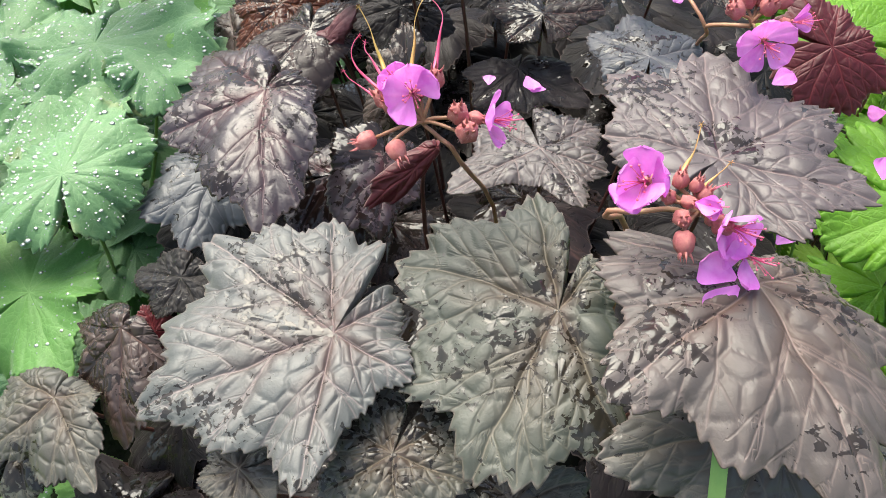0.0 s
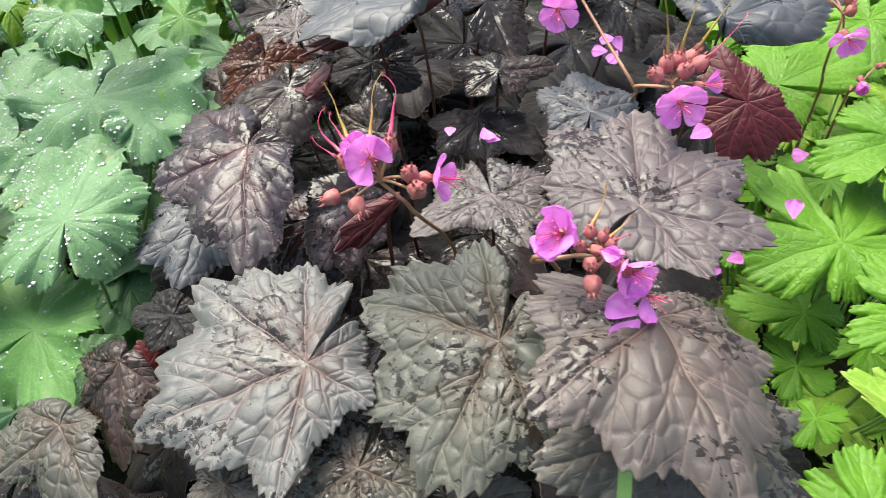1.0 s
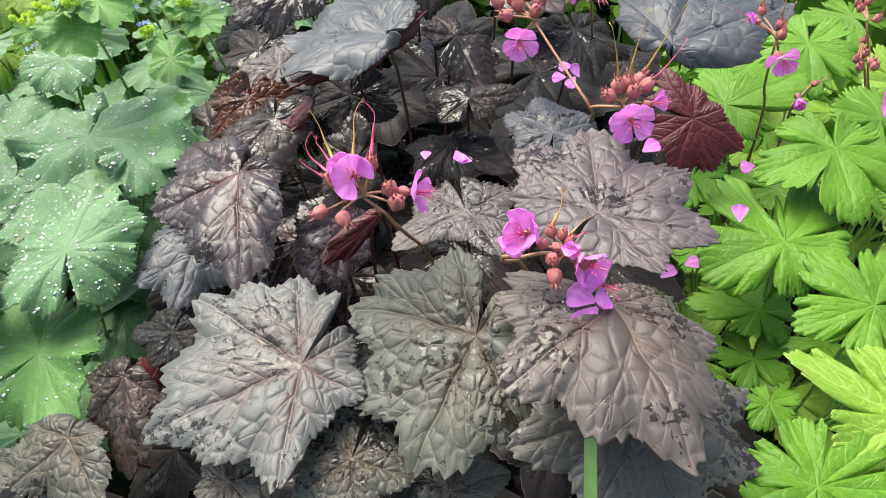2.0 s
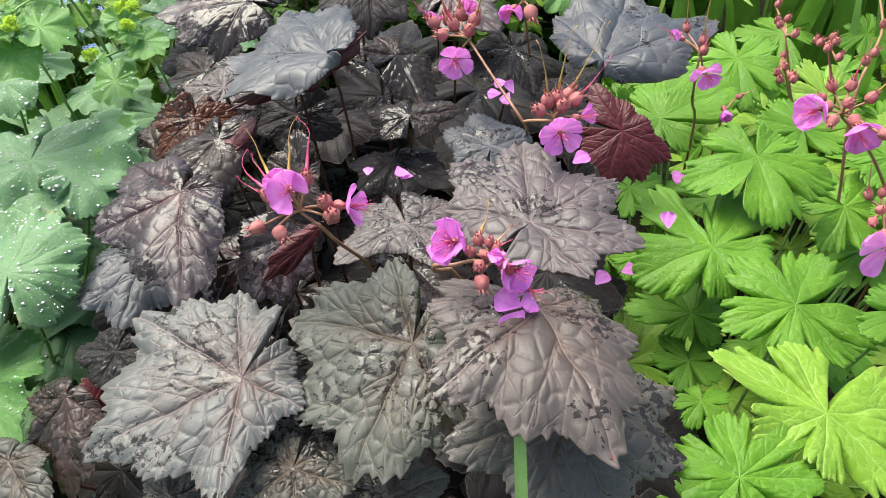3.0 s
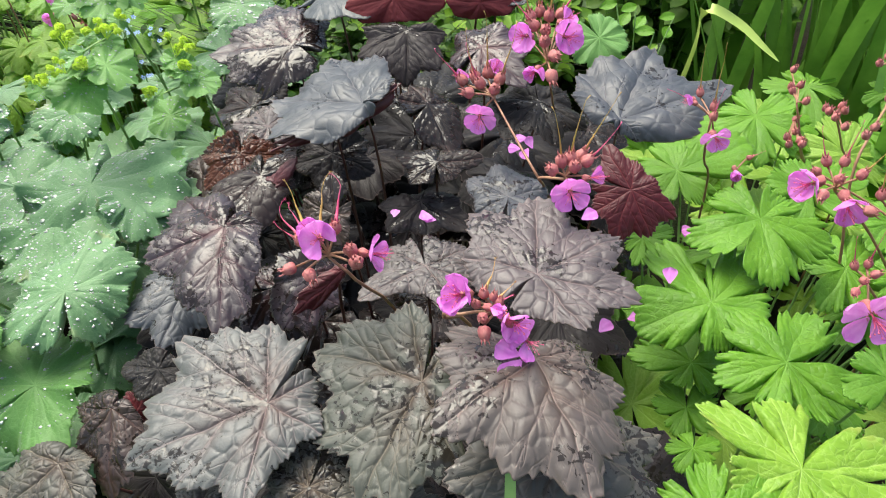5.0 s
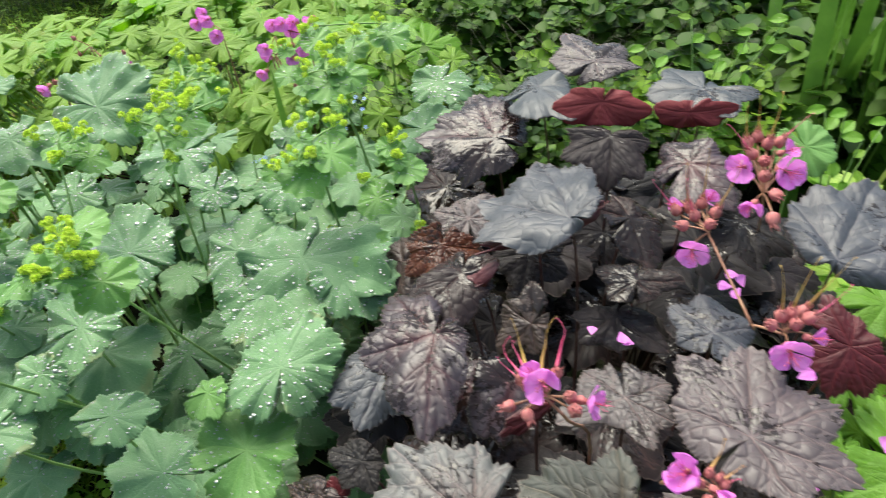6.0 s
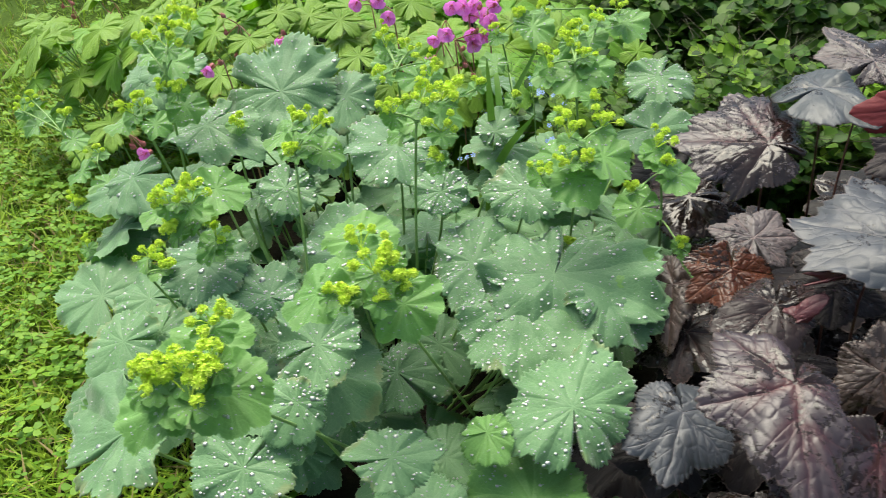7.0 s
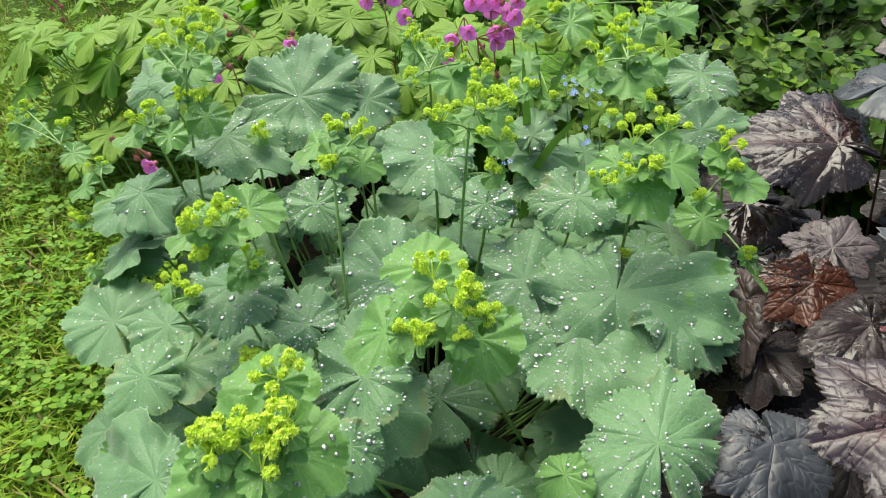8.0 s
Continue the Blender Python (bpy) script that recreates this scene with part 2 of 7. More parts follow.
M_DROP = water_material()
M_GRASS = island_material("lawn_grass", (0.12, 0.25, 0.015), (0.30, 0.42, 0.04), 0.5, 0.25, (0.30, 0.24, 0.10))
M_CLOVER = island_material("clover_green", (0.08, 0.21, 0.015), (0.19, 0.34, 0.035), 0.5, 0.25)
M_SHRUB = island_material("shrub_leaf", (0.018, 0.060, 0.008), (0.085, 0.175, 0.018), 0.46, 0.30)
M_TWIG = plain_material("twig_brown", (0.035, 0.045, 0.018), (0.07, 0.06, 0.03), 0.6)
M_SHRUB_LIGHT = island_material("shrub_leaf_light", (0.045, 0.125, 0.012), (0.19, 0.33, 0.030), 0.46, 0.32)
M_BLADE = plain_material("iris_green", (0.075, 0.20, 0.022), (0.17, 0.34, 0.05), 0.4, 25, 0.3)
M_BLADE_YELLOW = plain_material("blade_yellow", (0.34, 0.48, 0.10), (0.50, 0.60, 0.16), 0.45, 25, 0.2)
M_BLUE = plain_material("blue_petal", (0.22, 0.34, 0.75), (0.35, 0.48, 0.85), 0.5)


def soil_material():
    m, nt, b, out = material("damp_soil")
    tc = nt.nodes.new("ShaderNodeTexCoord")
    co = tc.outputs["Object"]
    base = ramp(nt, noise_of(nt, co, 14, 8), [(0.3, (0.006, 0.005, 0.003)), (0.55, (0.016, 0.012, 0.008)), (0.75, (0.03, 0.024, 0.014))])
    base = mixed(nt, ramp(nt, noise_of(nt, co, 3, 6), [(0.45, (0, 0, 0)), (0.6, (1, 1, 1))]), base, (0.014, 0.024, 0.007))
    # short mown grass takes over outside the bed
    xyz = nt.nodes.new("ShaderNodeSeparateXYZ")
    nt.links.new(co, xyz.inputs[0])
    ragged = math_of(nt, "MULTIPLY_ADD", noise_of(nt, co, 9, 4), 0.25, -0.125)
    side = math_of(nt, "ADD", math_of(nt, "MULTIPLY_ADD", xyz.outputs["Y"], 0.42, xyz.outputs["X"]), ragged)
    lawn_x = ramp(nt, math_of(nt, "MULTIPLY_ADD", side, -1.0, 0.0), [(0.52, (0, 0, 0)), (0.60, (1, 1, 1))])
    lawn_y = ramp(nt, math_of(nt, "SUBTRACT", -0.05, math_of(nt, "ADD", xyz.outputs["Y"], ragged)), [(0.2, (0, 0, 0)), (0.3, (1, 1, 1))])
    turf = ramp(nt, noise_of(nt, co, 160, 6), [(0.3, (0.025, 0.050, 0.008)), (0.7, (0.10, 0.17, 0.02))])
    base = mixed(nt, math_of(nt, "MAXIMUM", lawn_x, lawn_y), base, turf)
    nt.links.new(base, b.inputs["Base Color"])
    b.inputs["Roughness"].default_value = 0.9
    b.inputs["Specular IOR Level"].default_value = 0.12
    bump(nt, b, noise_of(nt, co, 90, 8), 0.9, 0.012)
    return m


M_SOIL = soil_material()

# ---- helpers for things and parts ----
WORLD = {}


def mesh_of(name, verts, faces, mats, index=None, smooth=True, **attrs):
    me = bpy.data.meshes.new(name)
    me.from_pydata([tuple(map(float, v)) for v in verts], [], faces)
    for m in mats if isinstance(mats, (list, tuple)) else [mats]:
        me.materials.append(m)
    if index is not None:
        me.polygons.foreach_set("material_index", index)
    me.polygons.foreach_set("use_smooth", [smooth] * len(faces))
    for key, values in attrs.items():
        me.attributes.new(key, "FLOAT", "POINT").data.foreach_set("value", np.asarray(values, dtype=np.float32))
    me.update()
    return me


def thing(name, at, label, category, group="", kind=""):
    ob = new(name)
    ob.empty_display_size = 0.02
    ob.matrix_basis = Matrix.Translation(at)
    WORLD[ob] = Matrix.Translation(at)
    return tagged(ob, label, category, group, kind)


def part(name, me, parent, m=None, label="", kind=""):
    """One mesh object under a thing or a part; m is its pose in the world (none: that of its parent)."""
    ob = new(name, me)
    ob.parent = parent
    w = WORLD[parent] if m is None else m
    ob.matrix_basis = WORLD[parent].inverted() @ w
    WORLD[ob] = w
    return tagged(ob, label, "", "", kind)


def solo(name, me, m, label, category, group="", kind=""):
    ob = new(name, me)
    ob.matrix_basis = m
    WORLD[ob] = m
    return tagged(ob, label, category, group, kind)


def facing(at, normal, spin=0.0):
    """A pose at a place with z along the normal and x as near to the world's x as can be, turned by spin degrees."""
    n = Vector(normal).normalized()
    ref = Vector((1, 0, 0)) if abs(n.x) < 0.95 else Vector((0, 1, 0))
    x = (ref - n * ref.dot(n)).normalized()
    y = n.cross(x)
    m = Matrix((x, y, n)).transposed().to_4x4()
    return Matrix.Translation(at) @ m @ Matrix.Rotation(radians(spin), 4, "Z")


def tube(points, radii, sides=6):
    """Vertices and faces of a tapered round stalk through the points."""
    verts, faces = [], []
    pts = [Vector(p) for p in points]
    side = Vector((1, 0.13, 0.07)).normalized()
    for i, p in enumerate(pts):
        d = (pts[min(i + 1, len(pts) - 1)] - pts[max(i - 1, 0)]).normalized()
        side = (side - d * side.dot(d)).normalized()
        up = d.cross(side)
        r = radii[i] if isinstance(radii, (list, tuple)) else radii
        for k in range(sides):
            a = 2 * math.pi * k / sides
            verts.append(p + side * (r * math.cos(a)) + up * (r * math.sin(a)))
    for i in range(len(pts) - 1):
        for k in range(sides):
            q = (k + 1) % sides
            faces.append((i * sides + k, i * sides + q, (i + 1) * sides + q, (i + 1) * sides + k))
    faces.append(tuple(range(sides - 1, -1, -1)))
    faces.append(tuple(range((len(pts) - 1) * sides, len(pts) * sides)))
    return verts, faces


def arc(a, b, lift, bow=(0, 0, 0), n=8):
    """Points from a to b that leave a along lift and sag to b."""
    a, b, lift, bow = Vector(a), Vector(b), Vector(lift), Vector(bow)
    out = []
    for i in range(n + 1):
        t = i / n
        out.append(a * (1 - t) ** 2 + (a + lift) * (2 * t * (1 - t)) + b * t * t + bow * (4 * t * (1 - t)))
    return out


# ---- leaves ----
STYLES = {
    # depth of the bays, their sharpness, teeth, their size, side veins, quilting, pleats, dome
    "heuchera": dict(bay=0.27, sharp=1.15, teeth=58, tooth=0.058, side=(0.27, 0.50, 0.73), quilt=0.00085, puff=0.0012, net=0.0096, valley=0.0030, pleat=0.0, dome=0.10, cut=4.5, slant=43, reach=0.66, apart=40, crinkle=0.055),
    "under": dict(bay=0.05, sharp=1.2, teeth=66, tooth=0.03, side=(0.26, 0.46, 0.66, 0.84), quilt=0.0009, puff=0.0019, net=0.008, valley=0.001, pleat=0.0, dome=0.10, cut=8, slant=46, reach=0.62, apart=34, crinkle=0.045),
    "smooth": dict(bay=0.25, sharp=1.15, teeth=56, tooth=0.055, side=(0.27, 0.50, 0.73), quilt=0.00055, puff=0.0014, net=0.0110, valley=0.0026, pleat=0.0, dome=0.10, cut=4.5, slant=43, reach=0.66, apart=40, crinkle=0.06),
    "red": dict(bay=0.24, sharp=1.2, teeth=44, tooth=0.07, side=(0.26, 0.50, 0.74), quilt=0.0004, puff=0.0014, net=0.011, valley=0.0010, pleat=0.0, dome=0.10, cut=4.5, slant=46, reach=0.62, apart=34, crinkle=0.05),
    "mantle": dict(bay=0.16, sharp=2.6, teeth=62, tooth=0.070, side=(0.30, 0.46, 0.62, 0.78), quilt=0.0007, puff=0.0024, net=0.0070, valley=0.0012, pleat=0.024, dome=0.04, cut=5, slant=32, reach=0.30, apart=24, crinkle=0.15),
    "geranium": dict(bay=0.48, sharp=5.2, teeth=40, tooth=0.17, side=(0.34, 0.52, 0.70), quilt=0.0009, puff=0.0022, net=0.0062, valley=0.0016, pleat=0.010, dome=0.05, cut=9, slant=36, reach=0.40, apart=26, crinkle=0.12),
}


def tidy_lobes(lobes, style):
    """Lobes in order; tips that share a lobe are merged, and wide stretches get the lobe they lack."""
    lobes = sorted(((a % 360.0), r * 0.001) for a, r in lobes)
    if style == "geranium":
        out = [lobes[0]]
        for a, r in lobes[1:]:
            if a - out[-1][0] < 36:
                out[-1] = ((a + out[-1][0]) / 2, max(r, out[-1][1]))
            else:
                out.append((a, r))
        lobes = out
    wide = {"mantle": 56, "geranium": 96}.get(style)
    if wide:
        gaps = [(lobes[(i + 1) % len(lobes)][0] - a) % 360 for i, (a, r) in enumerate(lobes)]
        more = []
        for i, (a, r) in enumerate(lobes):
            n = int(gaps[i] // wide) if gaps[i] < max(gaps) or gaps[i] > 100 else 0
            r2 = lobes[(i + 1) % len(lobes)][1]
            more += [((a + gaps[i] * (q + 1) / (n + 1)) % 360, (r + (r2 - r) * (q + 1) / (n + 1)) * 0.97) for q in range(n)]
        lobes = sorted(lobes + more)
    return lobes


def leaf_data(lobes, style, around=None, rings=14, seed=0, droop=0.10, wave=0.05, sinus=None, cup=0.0, roll_at=None, roll_by=0.0, roll_sign=-1):
    """The surface of a lobed leaf: lobes are (degrees, millimetres) of each lobe's tip from the stalk's end."""
    s = STYLES[style]
    rg = np.random.default_rng(seed)
    lobes = tidy_lobes(lobes, style)
    ang = np.array([a for a, _ in lobes])
    rad = np.array([r for _, r in lobes])
    nl = len(lobes)
    gaps = np.array([(ang[(i + 1) % nl] - ang[i]) % 360 for i in range(nl)])
    size = float(np.percentile(rad, 75))
    around = around or s["teeth"] * 4
    th = np.linspace(0, 360, around, endpoint=False)
    k = (np.searchsorted(ang, th, "right") - 1) % nl
    f = np.clip(((th - ang[k]) % 360) / gaps[k], 0, 1)
    sm = f * f * (3 - 2 * f)
    tip = rad[k] + (rad[(k + 1) % nl] - rad[k]) * sm
    w = np.clip(1 - np.abs(2 * f - 1), 0, 1)
    if style == "geranium":
        # wedge-shaped lobes, parted by narrow clefts, each cut into three and toothed
        dip = 0.15 * w ** 2 + s["bay"] * np.minimum(1, gaps[k] / 45) * np.clip((w - 0.70) / 0.30, 0, 1) ** 1.2
    else:
        dip = s["bay"] * np.minimum(1, gaps[k] / 48) * w ** s["sharp"]
    # where a wide stretch has no lobe, the leaf is folded away
    dip = np.maximum(dip, np.clip((gaps[k] - 95) / 70, 0, 1) * 0.8 * np.sqrt(w))
    base = tip * (1 - dip)
    if sinus is None:
        widest = int(np.argmax(gaps))
        sinus = ang[widest] + gaps[widest] / 2
    off = (th - sinus + 180) % 360 - 180
    base = base * (1 - 0.86 * np.exp(-(off / s["cut"]) ** 2))
    lobe = np.where(f < 0.5, k, (k + 1) % nl)
    if style == "geranium":
        shift = rg.uniform(-0.05, 0.05, nl)[lobe] * np.where(f < 0.5, 1, -1)
        x_ = w + shift
        cleft = 0.22 * np.exp(-np.abs((x_ - 0.42) / 0.06) ** 1.2) + 0.11 * np.exp(-np.abs((x_ - 0.68) / 0.055) ** 1.2) + 0.075 * np.exp(-np.abs((x_ - 0.20) / 0.05) ** 1.2)
        uneven = rg.uniform(0.6, 1.25, 2 * nl)[2 * lobe + (f < 0.5)]
        # small blunt teeth along the rim of each third
        nick = np.abs(((th / 360 * s["teeth"] * 1.5 + 0.4 * np.sin(np.radians(th * 5 + seed * 53))) % 1) - 0.5) * 2
        tooth = -size * (cleft * uneven + 0.055 * nick ** 2)
    else:
        ph = th / 360 * s["teeth"] + 0.35 * np.sin(np.radians(th * 3 + seed * 37)) + 0.2 * np.sin(np.radians(th * 11 + seed * 91))
        fr = ph % 1
        # teeth lean towards the tip of their lobe
        peak = np.where(f < 0.5, 0.30, 0.70)
        saw = np.where(fr < peak, fr / peak, (1 - fr) / (1 - peak))
        cell = np.floor(ph).astype(int)
        uneven = rg.uniform(0.55, 1.25, 400)[cell % 400] * np.where(cell % 3 == 0, 1.3, 0.9)
        tooth = s["tooth"] * (saw ** 1.15 - 0.45) * uneven * size
    rho = np.linspace(0, 1, rings + 1)[1:] ** 0.85
    r2 = rho[:, None] * base[None, :] + (rho ** (5 if style == "geranium" else 14))[:, None] * tooth[None, :] * np.minimum(1, base / (0.95 * size))[None, :]
    x, y = r2 * np.cos(np.radians(th)), r2 * np.sin(np.radians(th))
    # veins: bowed main veins to the lobes, side veins that bend towards the tip, twigs on these
    segs, mains = [], []
    for i in np.argsort(-rad):
        if all(abs((ang[i] - ang[q] + 180) % 360 - 180) >= s["apart"] for q in mains):
            mains.append(int(i))
    unit = lambda a: np.array([math.cos(math.radians(a)), math.sin(math.radians(a))])

    def bowed(p0, a, length, bend, n, wide, strong):
        pts = [p0]
        for j in range(n):
            pts.append(pts[-1] + unit(a + bend * ((j + 0.5) / n - 0.5)) * length / n)
        for j in range(n):
            segs.append((pts[j], pts[j + 1], wide * (1 - 0.45 * j / n), strong))
        return pts

    for i in range(nl):
        a, r = ang[i], rad[i]
        if i not in mains:
            q = min(mains, key=lambda j: abs((a - ang[j] + 180) % 360 - 180))
            p0, p1 = unit(ang[q]) * rad[q] * 0.30, unit(a) * r * 0.94
            d = p1 - p0
            bowed(p0, math.degrees(math.atan2(d[1], d[0])), np.linalg.norm(d), rg.uniform(-8, 8), 3, 0.0007, 0.75)
            continue
        bend = rg.uniform(-12, 12)
        spine = bowed(np.zeros(2), a, r * 0.97, bend, 6, 0.0010, 1.0)
        for q in s["side"]:
            for sgn in (-1, 1):
                qq = min(0.92, max(0.1, q + rg.uniform(-0.03, 0.03) + 0.035 * sgn))
                j = min(5, int(qq * 6))
                p0 = spine[j] + (spine[j + 1] - spine[j]) * (qq * 6 - j)
                long = r * s["reach"] * (1.12 - qq)
                twig = bowed(p0, a + sgn * (s["slant"] - 4 + rg.uniform(-6, 6)), long, -sgn * 16, 3, 0.0006, 0.5)
                if style == "heuchera":
                    for j2 in (1, 2):
                        d = twig[j2 + 1] - twig[j2]
                        ta = math.degrees(math.atan2(d[1], d[0]))
                        bowed(twig[j2], ta + (40 if (j2 + (sgn > 0)) % 2 else -40), long * 0.34, 0, 1, 0.0004, 0.25)
    P = np.stack([x.ravel(), y.ravel()], 1)
    warp = np.array([[noise.noise(Vector((px * 70, py * 70, seed))), noise.noise(Vector((px * 70, py * 70, seed + 9.5)))] for px, py in P])
    P = P + warp * 0.0019 * np.minimum(1, np.linalg.norm(P, axis=1) / 0.02)[:, None]
    dmin = np.full(len(P), 1.0)
    dmain, dbig = np.full(len(P), 1.0), np.full(len(P), 1.0)
    vein = np.zeros(len(P))
    side = np.full(len(P), 1.0)
    for p0, p1, wd, strong in segs:
        d = p1 - p0
        t = np.clip(((P - p0) @ d) / (d @ d), 0, 1)
        dist = np.linalg.norm(P - p0 - t[:, None] * d, axis=1)
        closer = dist < dmin
        cross = d[0] * (P[:, 1] - p0[1]) - d[1] * (P[:, 0] - p0[0])
        side = np.where(closer, np.sign(cross + 1e-12) * dist, side)
        vein = np.where(dist < dmin + 0.0004, np.maximum(strong, np.where(closer & (dist < dmin - 0.0004), 0, vein)), vein)
        dmin = np.minimum(dmin, dist)
        if strong > 0.4:
            dbig = np.minimum(dbig, dist + (0.0006 if strong < 0.9 else 0.0))
        if strong > 0.9:
            dmain = np.minimum(dmain, dist)
    puffy = dbig
    if s["net"]:
        # the finest veins part the skin into many small cells that stand up between them
        step = s["net"] * min(1.0, size / 0.055)
        reach = float(rad.max()) * 1.1
        n = int(2 * reach / step) + 1
        gx, gy = np.meshgrid(np.arange(n) * step - reach, np.arange(n) * step - reach)
        seeds = np.stack([gx.ravel() + rg.uniform(-0.42, 0.42, n * n) * step, gy.ravel() + rg.uniform(-0.42, 0.42, n * n) * step], 1)
        seeds = seeds[np.linalg.norm(seeds, axis=1) < reach]
        net = np.empty(len(P))
        for c in range(0, len(P), 6000):
            dd = np.sqrt(((P[c:c + 6000, None, :] - seeds[None, :, :]) ** 2).sum(2))
            two = np.partition(dd, 1, axis=1)[:, :2]
            net[c:c + 6000] = (two[:, 1] - two[:, 0]) * 0.5
        puffy = np.minimum(dbig, net + 0.0003)
    lift = 1 - np.exp(-(puffy / s["puff"]) ** 1.25)
    fields = np.stack([vein, side * 1000, dmin * 1000, np.repeat(rho, around), 1 - lift])
    lift, dmain = lift.reshape(x.shape), dmain.reshape(x.shape)
    R = rho[:, None]
    z = s["dome"] * size * (R - R * R) * 1.4 - droop * size * R ** 2 + cup * size * R ** 2
    z = z + s["quilt"] * lift * np.minimum(1, R * 3.5) * np.minimum(1, (1.08 - R) * 7)
    z = z - s["valley"] * np.exp(-dmain / 0.007) * np.minimum(1, R * 4)
    z = z - s["pleat"] * size * np.cos(2 * np.pi * f)[None, :] * R ** 2
    p1, p2, p3 = rg.uniform(0, 6.28, 3)
    z = z + wave * size * R ** 2 * (np.sin(np.radians(th) * 2 + p1) * 0.6 + np.sin(np.radians(th) * 5 + p2) * 0.4 + 0.15 * np.sin(np.radians(th) * 9 + p3))[None, :]
    roll = np.array([noise.noise(Vector((px * 42, py * 42, seed + 3.3))) for px, py in np.stack([x.ravel(), y.ravel()], 1)]).reshape(x.shape)
    z = z + s["crinkle"] * size * roll * R
    if style == "mantle":
        # the toothed rim ruffles up and down
        z = z + 0.035 * size * R ** 4 * np.sin(np.radians(th) * 14 + p1 * 2)[None, :]
    if roll_at is not None:
        # one edge of the leaf curls under or up, past a line across the leaf
        ca, sa = math.cos(math.radians(roll_at)), math.sin(math.radians(roll_at))
        over = np.maximum(0, x * ca + y * sa - roll_by * size)
        bend = np.minimum(over / (0.30 * size), 2.4)
        shift = np.where(over > 0, np.sin(bend) * 0.30 * size - over, 0)
        x, y = x + shift * ca, y + shift * sa
        z = z + roll_sign * np.where(over > 0, (1 - np.cos(bend)) * 0.30 * size, 0)
    verts = np.vstack([[0, 0, -0.0005], np.stack([x.ravel(), y.ravel(), z.ravel()], 1)])
    fields = np.hstack([np.array([[1], [0], [0], [0], [1]]), fields])
    faces = [(0, 1 + i, 1 + (i + 1) % around) for i in range(around)]
    for j in range(rings - 1):
        o, q = 1 + j * around, 1 + (j + 1) * around
        faces += [(o + i, q + i, q + (i + 1) % around, o + (i + 1) % around) for i in range(around)]
    return verts, faces, fields, size


def leaf_mesh(lobes, style, mats, skins=2, **kw):
    """Leaf with an upper and, where it shows, an under skin half a millimetre below, and a closed rim."""
    verts, faces, fields, size = leaf_data(lobes, style, **kw)
    rim = fields[3]
    if skins == 1:
        return mesh_of("leaf", verts, faces, mats[:1], None, True, vein=fields[0], side=fields[1], away=fields[2], rim=rim, pit=fields[4]), verts, rim, size
    n, around = len(verts), sum(1 for f in faces if len(f) == 3)
    rings = (n - 1) // around
    keep = sorted({rings - 1, *range(rings - 1, 0, -max(6, rings // 5))})
    under = np.vstack([verts[:1]] + [verts[1 + j * around:1 + (j + 1) * around] for j in keep])
    under[:, 2] -= 0.0026
    under[-around:, 2] += 0.0019
    under[1:, :2] *= 0.998
    o = n + 1
    faces2 = [(n, o + (i + 1) % around, o + i) for i in range(around)]
    for j in range(len(keep) - 1):
        a, b = o + j * around, o + (j + 1) * around
        faces2 += [(a + i, a + (i + 1) % around, b + (i + 1) % around, b + i) for i in range(around)]
    a, b = n - around, o + (len(keep) - 1) * around
    rimf = [(a + i, b + i, b + (i + 1) % around, a + (i + 1) % around) for i in range(around)]
    index = [0] * len(faces) + [1] * len(faces2) + [0] * len(rimf)
    pick = np.concatenate([[0]] + [np.arange(1 + j * around, 1 + (j + 1) * around) for j in keep])
    fields = np.hstack([fields, fields[:, pick]])
    me = mesh_of("leaf", np.vstack([verts, under]), faces + faces2 + rimf, mats, index, True, vein=fields[0], side=fields[1], away=fields[2], rim=fields[3], pit=fields[4])
    return me, verts, rim, size


def drops_mesh(verts, rim, seed, count, biggest=0.0021):
    """Beads of rain that sit on a leaf's upper skin, held up by its fine hairs."""
    rg = np.random.default_rng(seed)
    pool = np.flatnonzero((rim > 0.12) & (rim < 0.985))
    vs, fs = [], []
    share = rim[pool] ** 1.1
    for n_, i in enumerate(rg.choice(pool, min(int(count), len(pool) // 2), replace=False, p=share / share.sum())):
        tall = 0.48
        if biggest > 0.002 and n_ % 150 == 75:
            r, tall = rg.uniform(0.0015, 0.0026), 0.5
        else:
            r = 0.00028 + 0.00085 * rg.random() ** 2.6 + biggest * 0.55 * rg.random() ** 20
        c = verts[i] + np.array([rg.uniform(-1, 1) * 0.0004, rg.uniform(-1, 1) * 0.0004, -0.00005])
        big = r > 0.0008
        sides, rings = (8, ((0.90, 0.0), (1.0, 0.35), (0.62, 0.86))) if big else (5, ((1.0, 0.1), (0.72, 0.74)))
        sx, k = 1 + 0.25 * rg.random(), len(vs)
        for a, h in rings:
            for q in range(sides):
                t = 6.2832 * q / sides
                vs.append(c + np.array([r * sx * a * math.cos(t), r * a * math.sin(t), r * h * tall]))
        vs.append(c + np.array([0, 0, r * tall]))
        n = len(rings) - 1
        for j in range(n):
            for q in range(sides):
                p = (q + 1) % sides
                fs.append((k + j * sides + q, k + j * sides + p, k + (j + 1) * sides + p, k + (j + 1) * sides + q))
        for q in range(sides):
            fs.append((k + n * sides + q, k + n * sides + (q + 1) % sides, k + (n + 1) * sides))
    return mesh_of("dew", vs, fs, M_DROP)


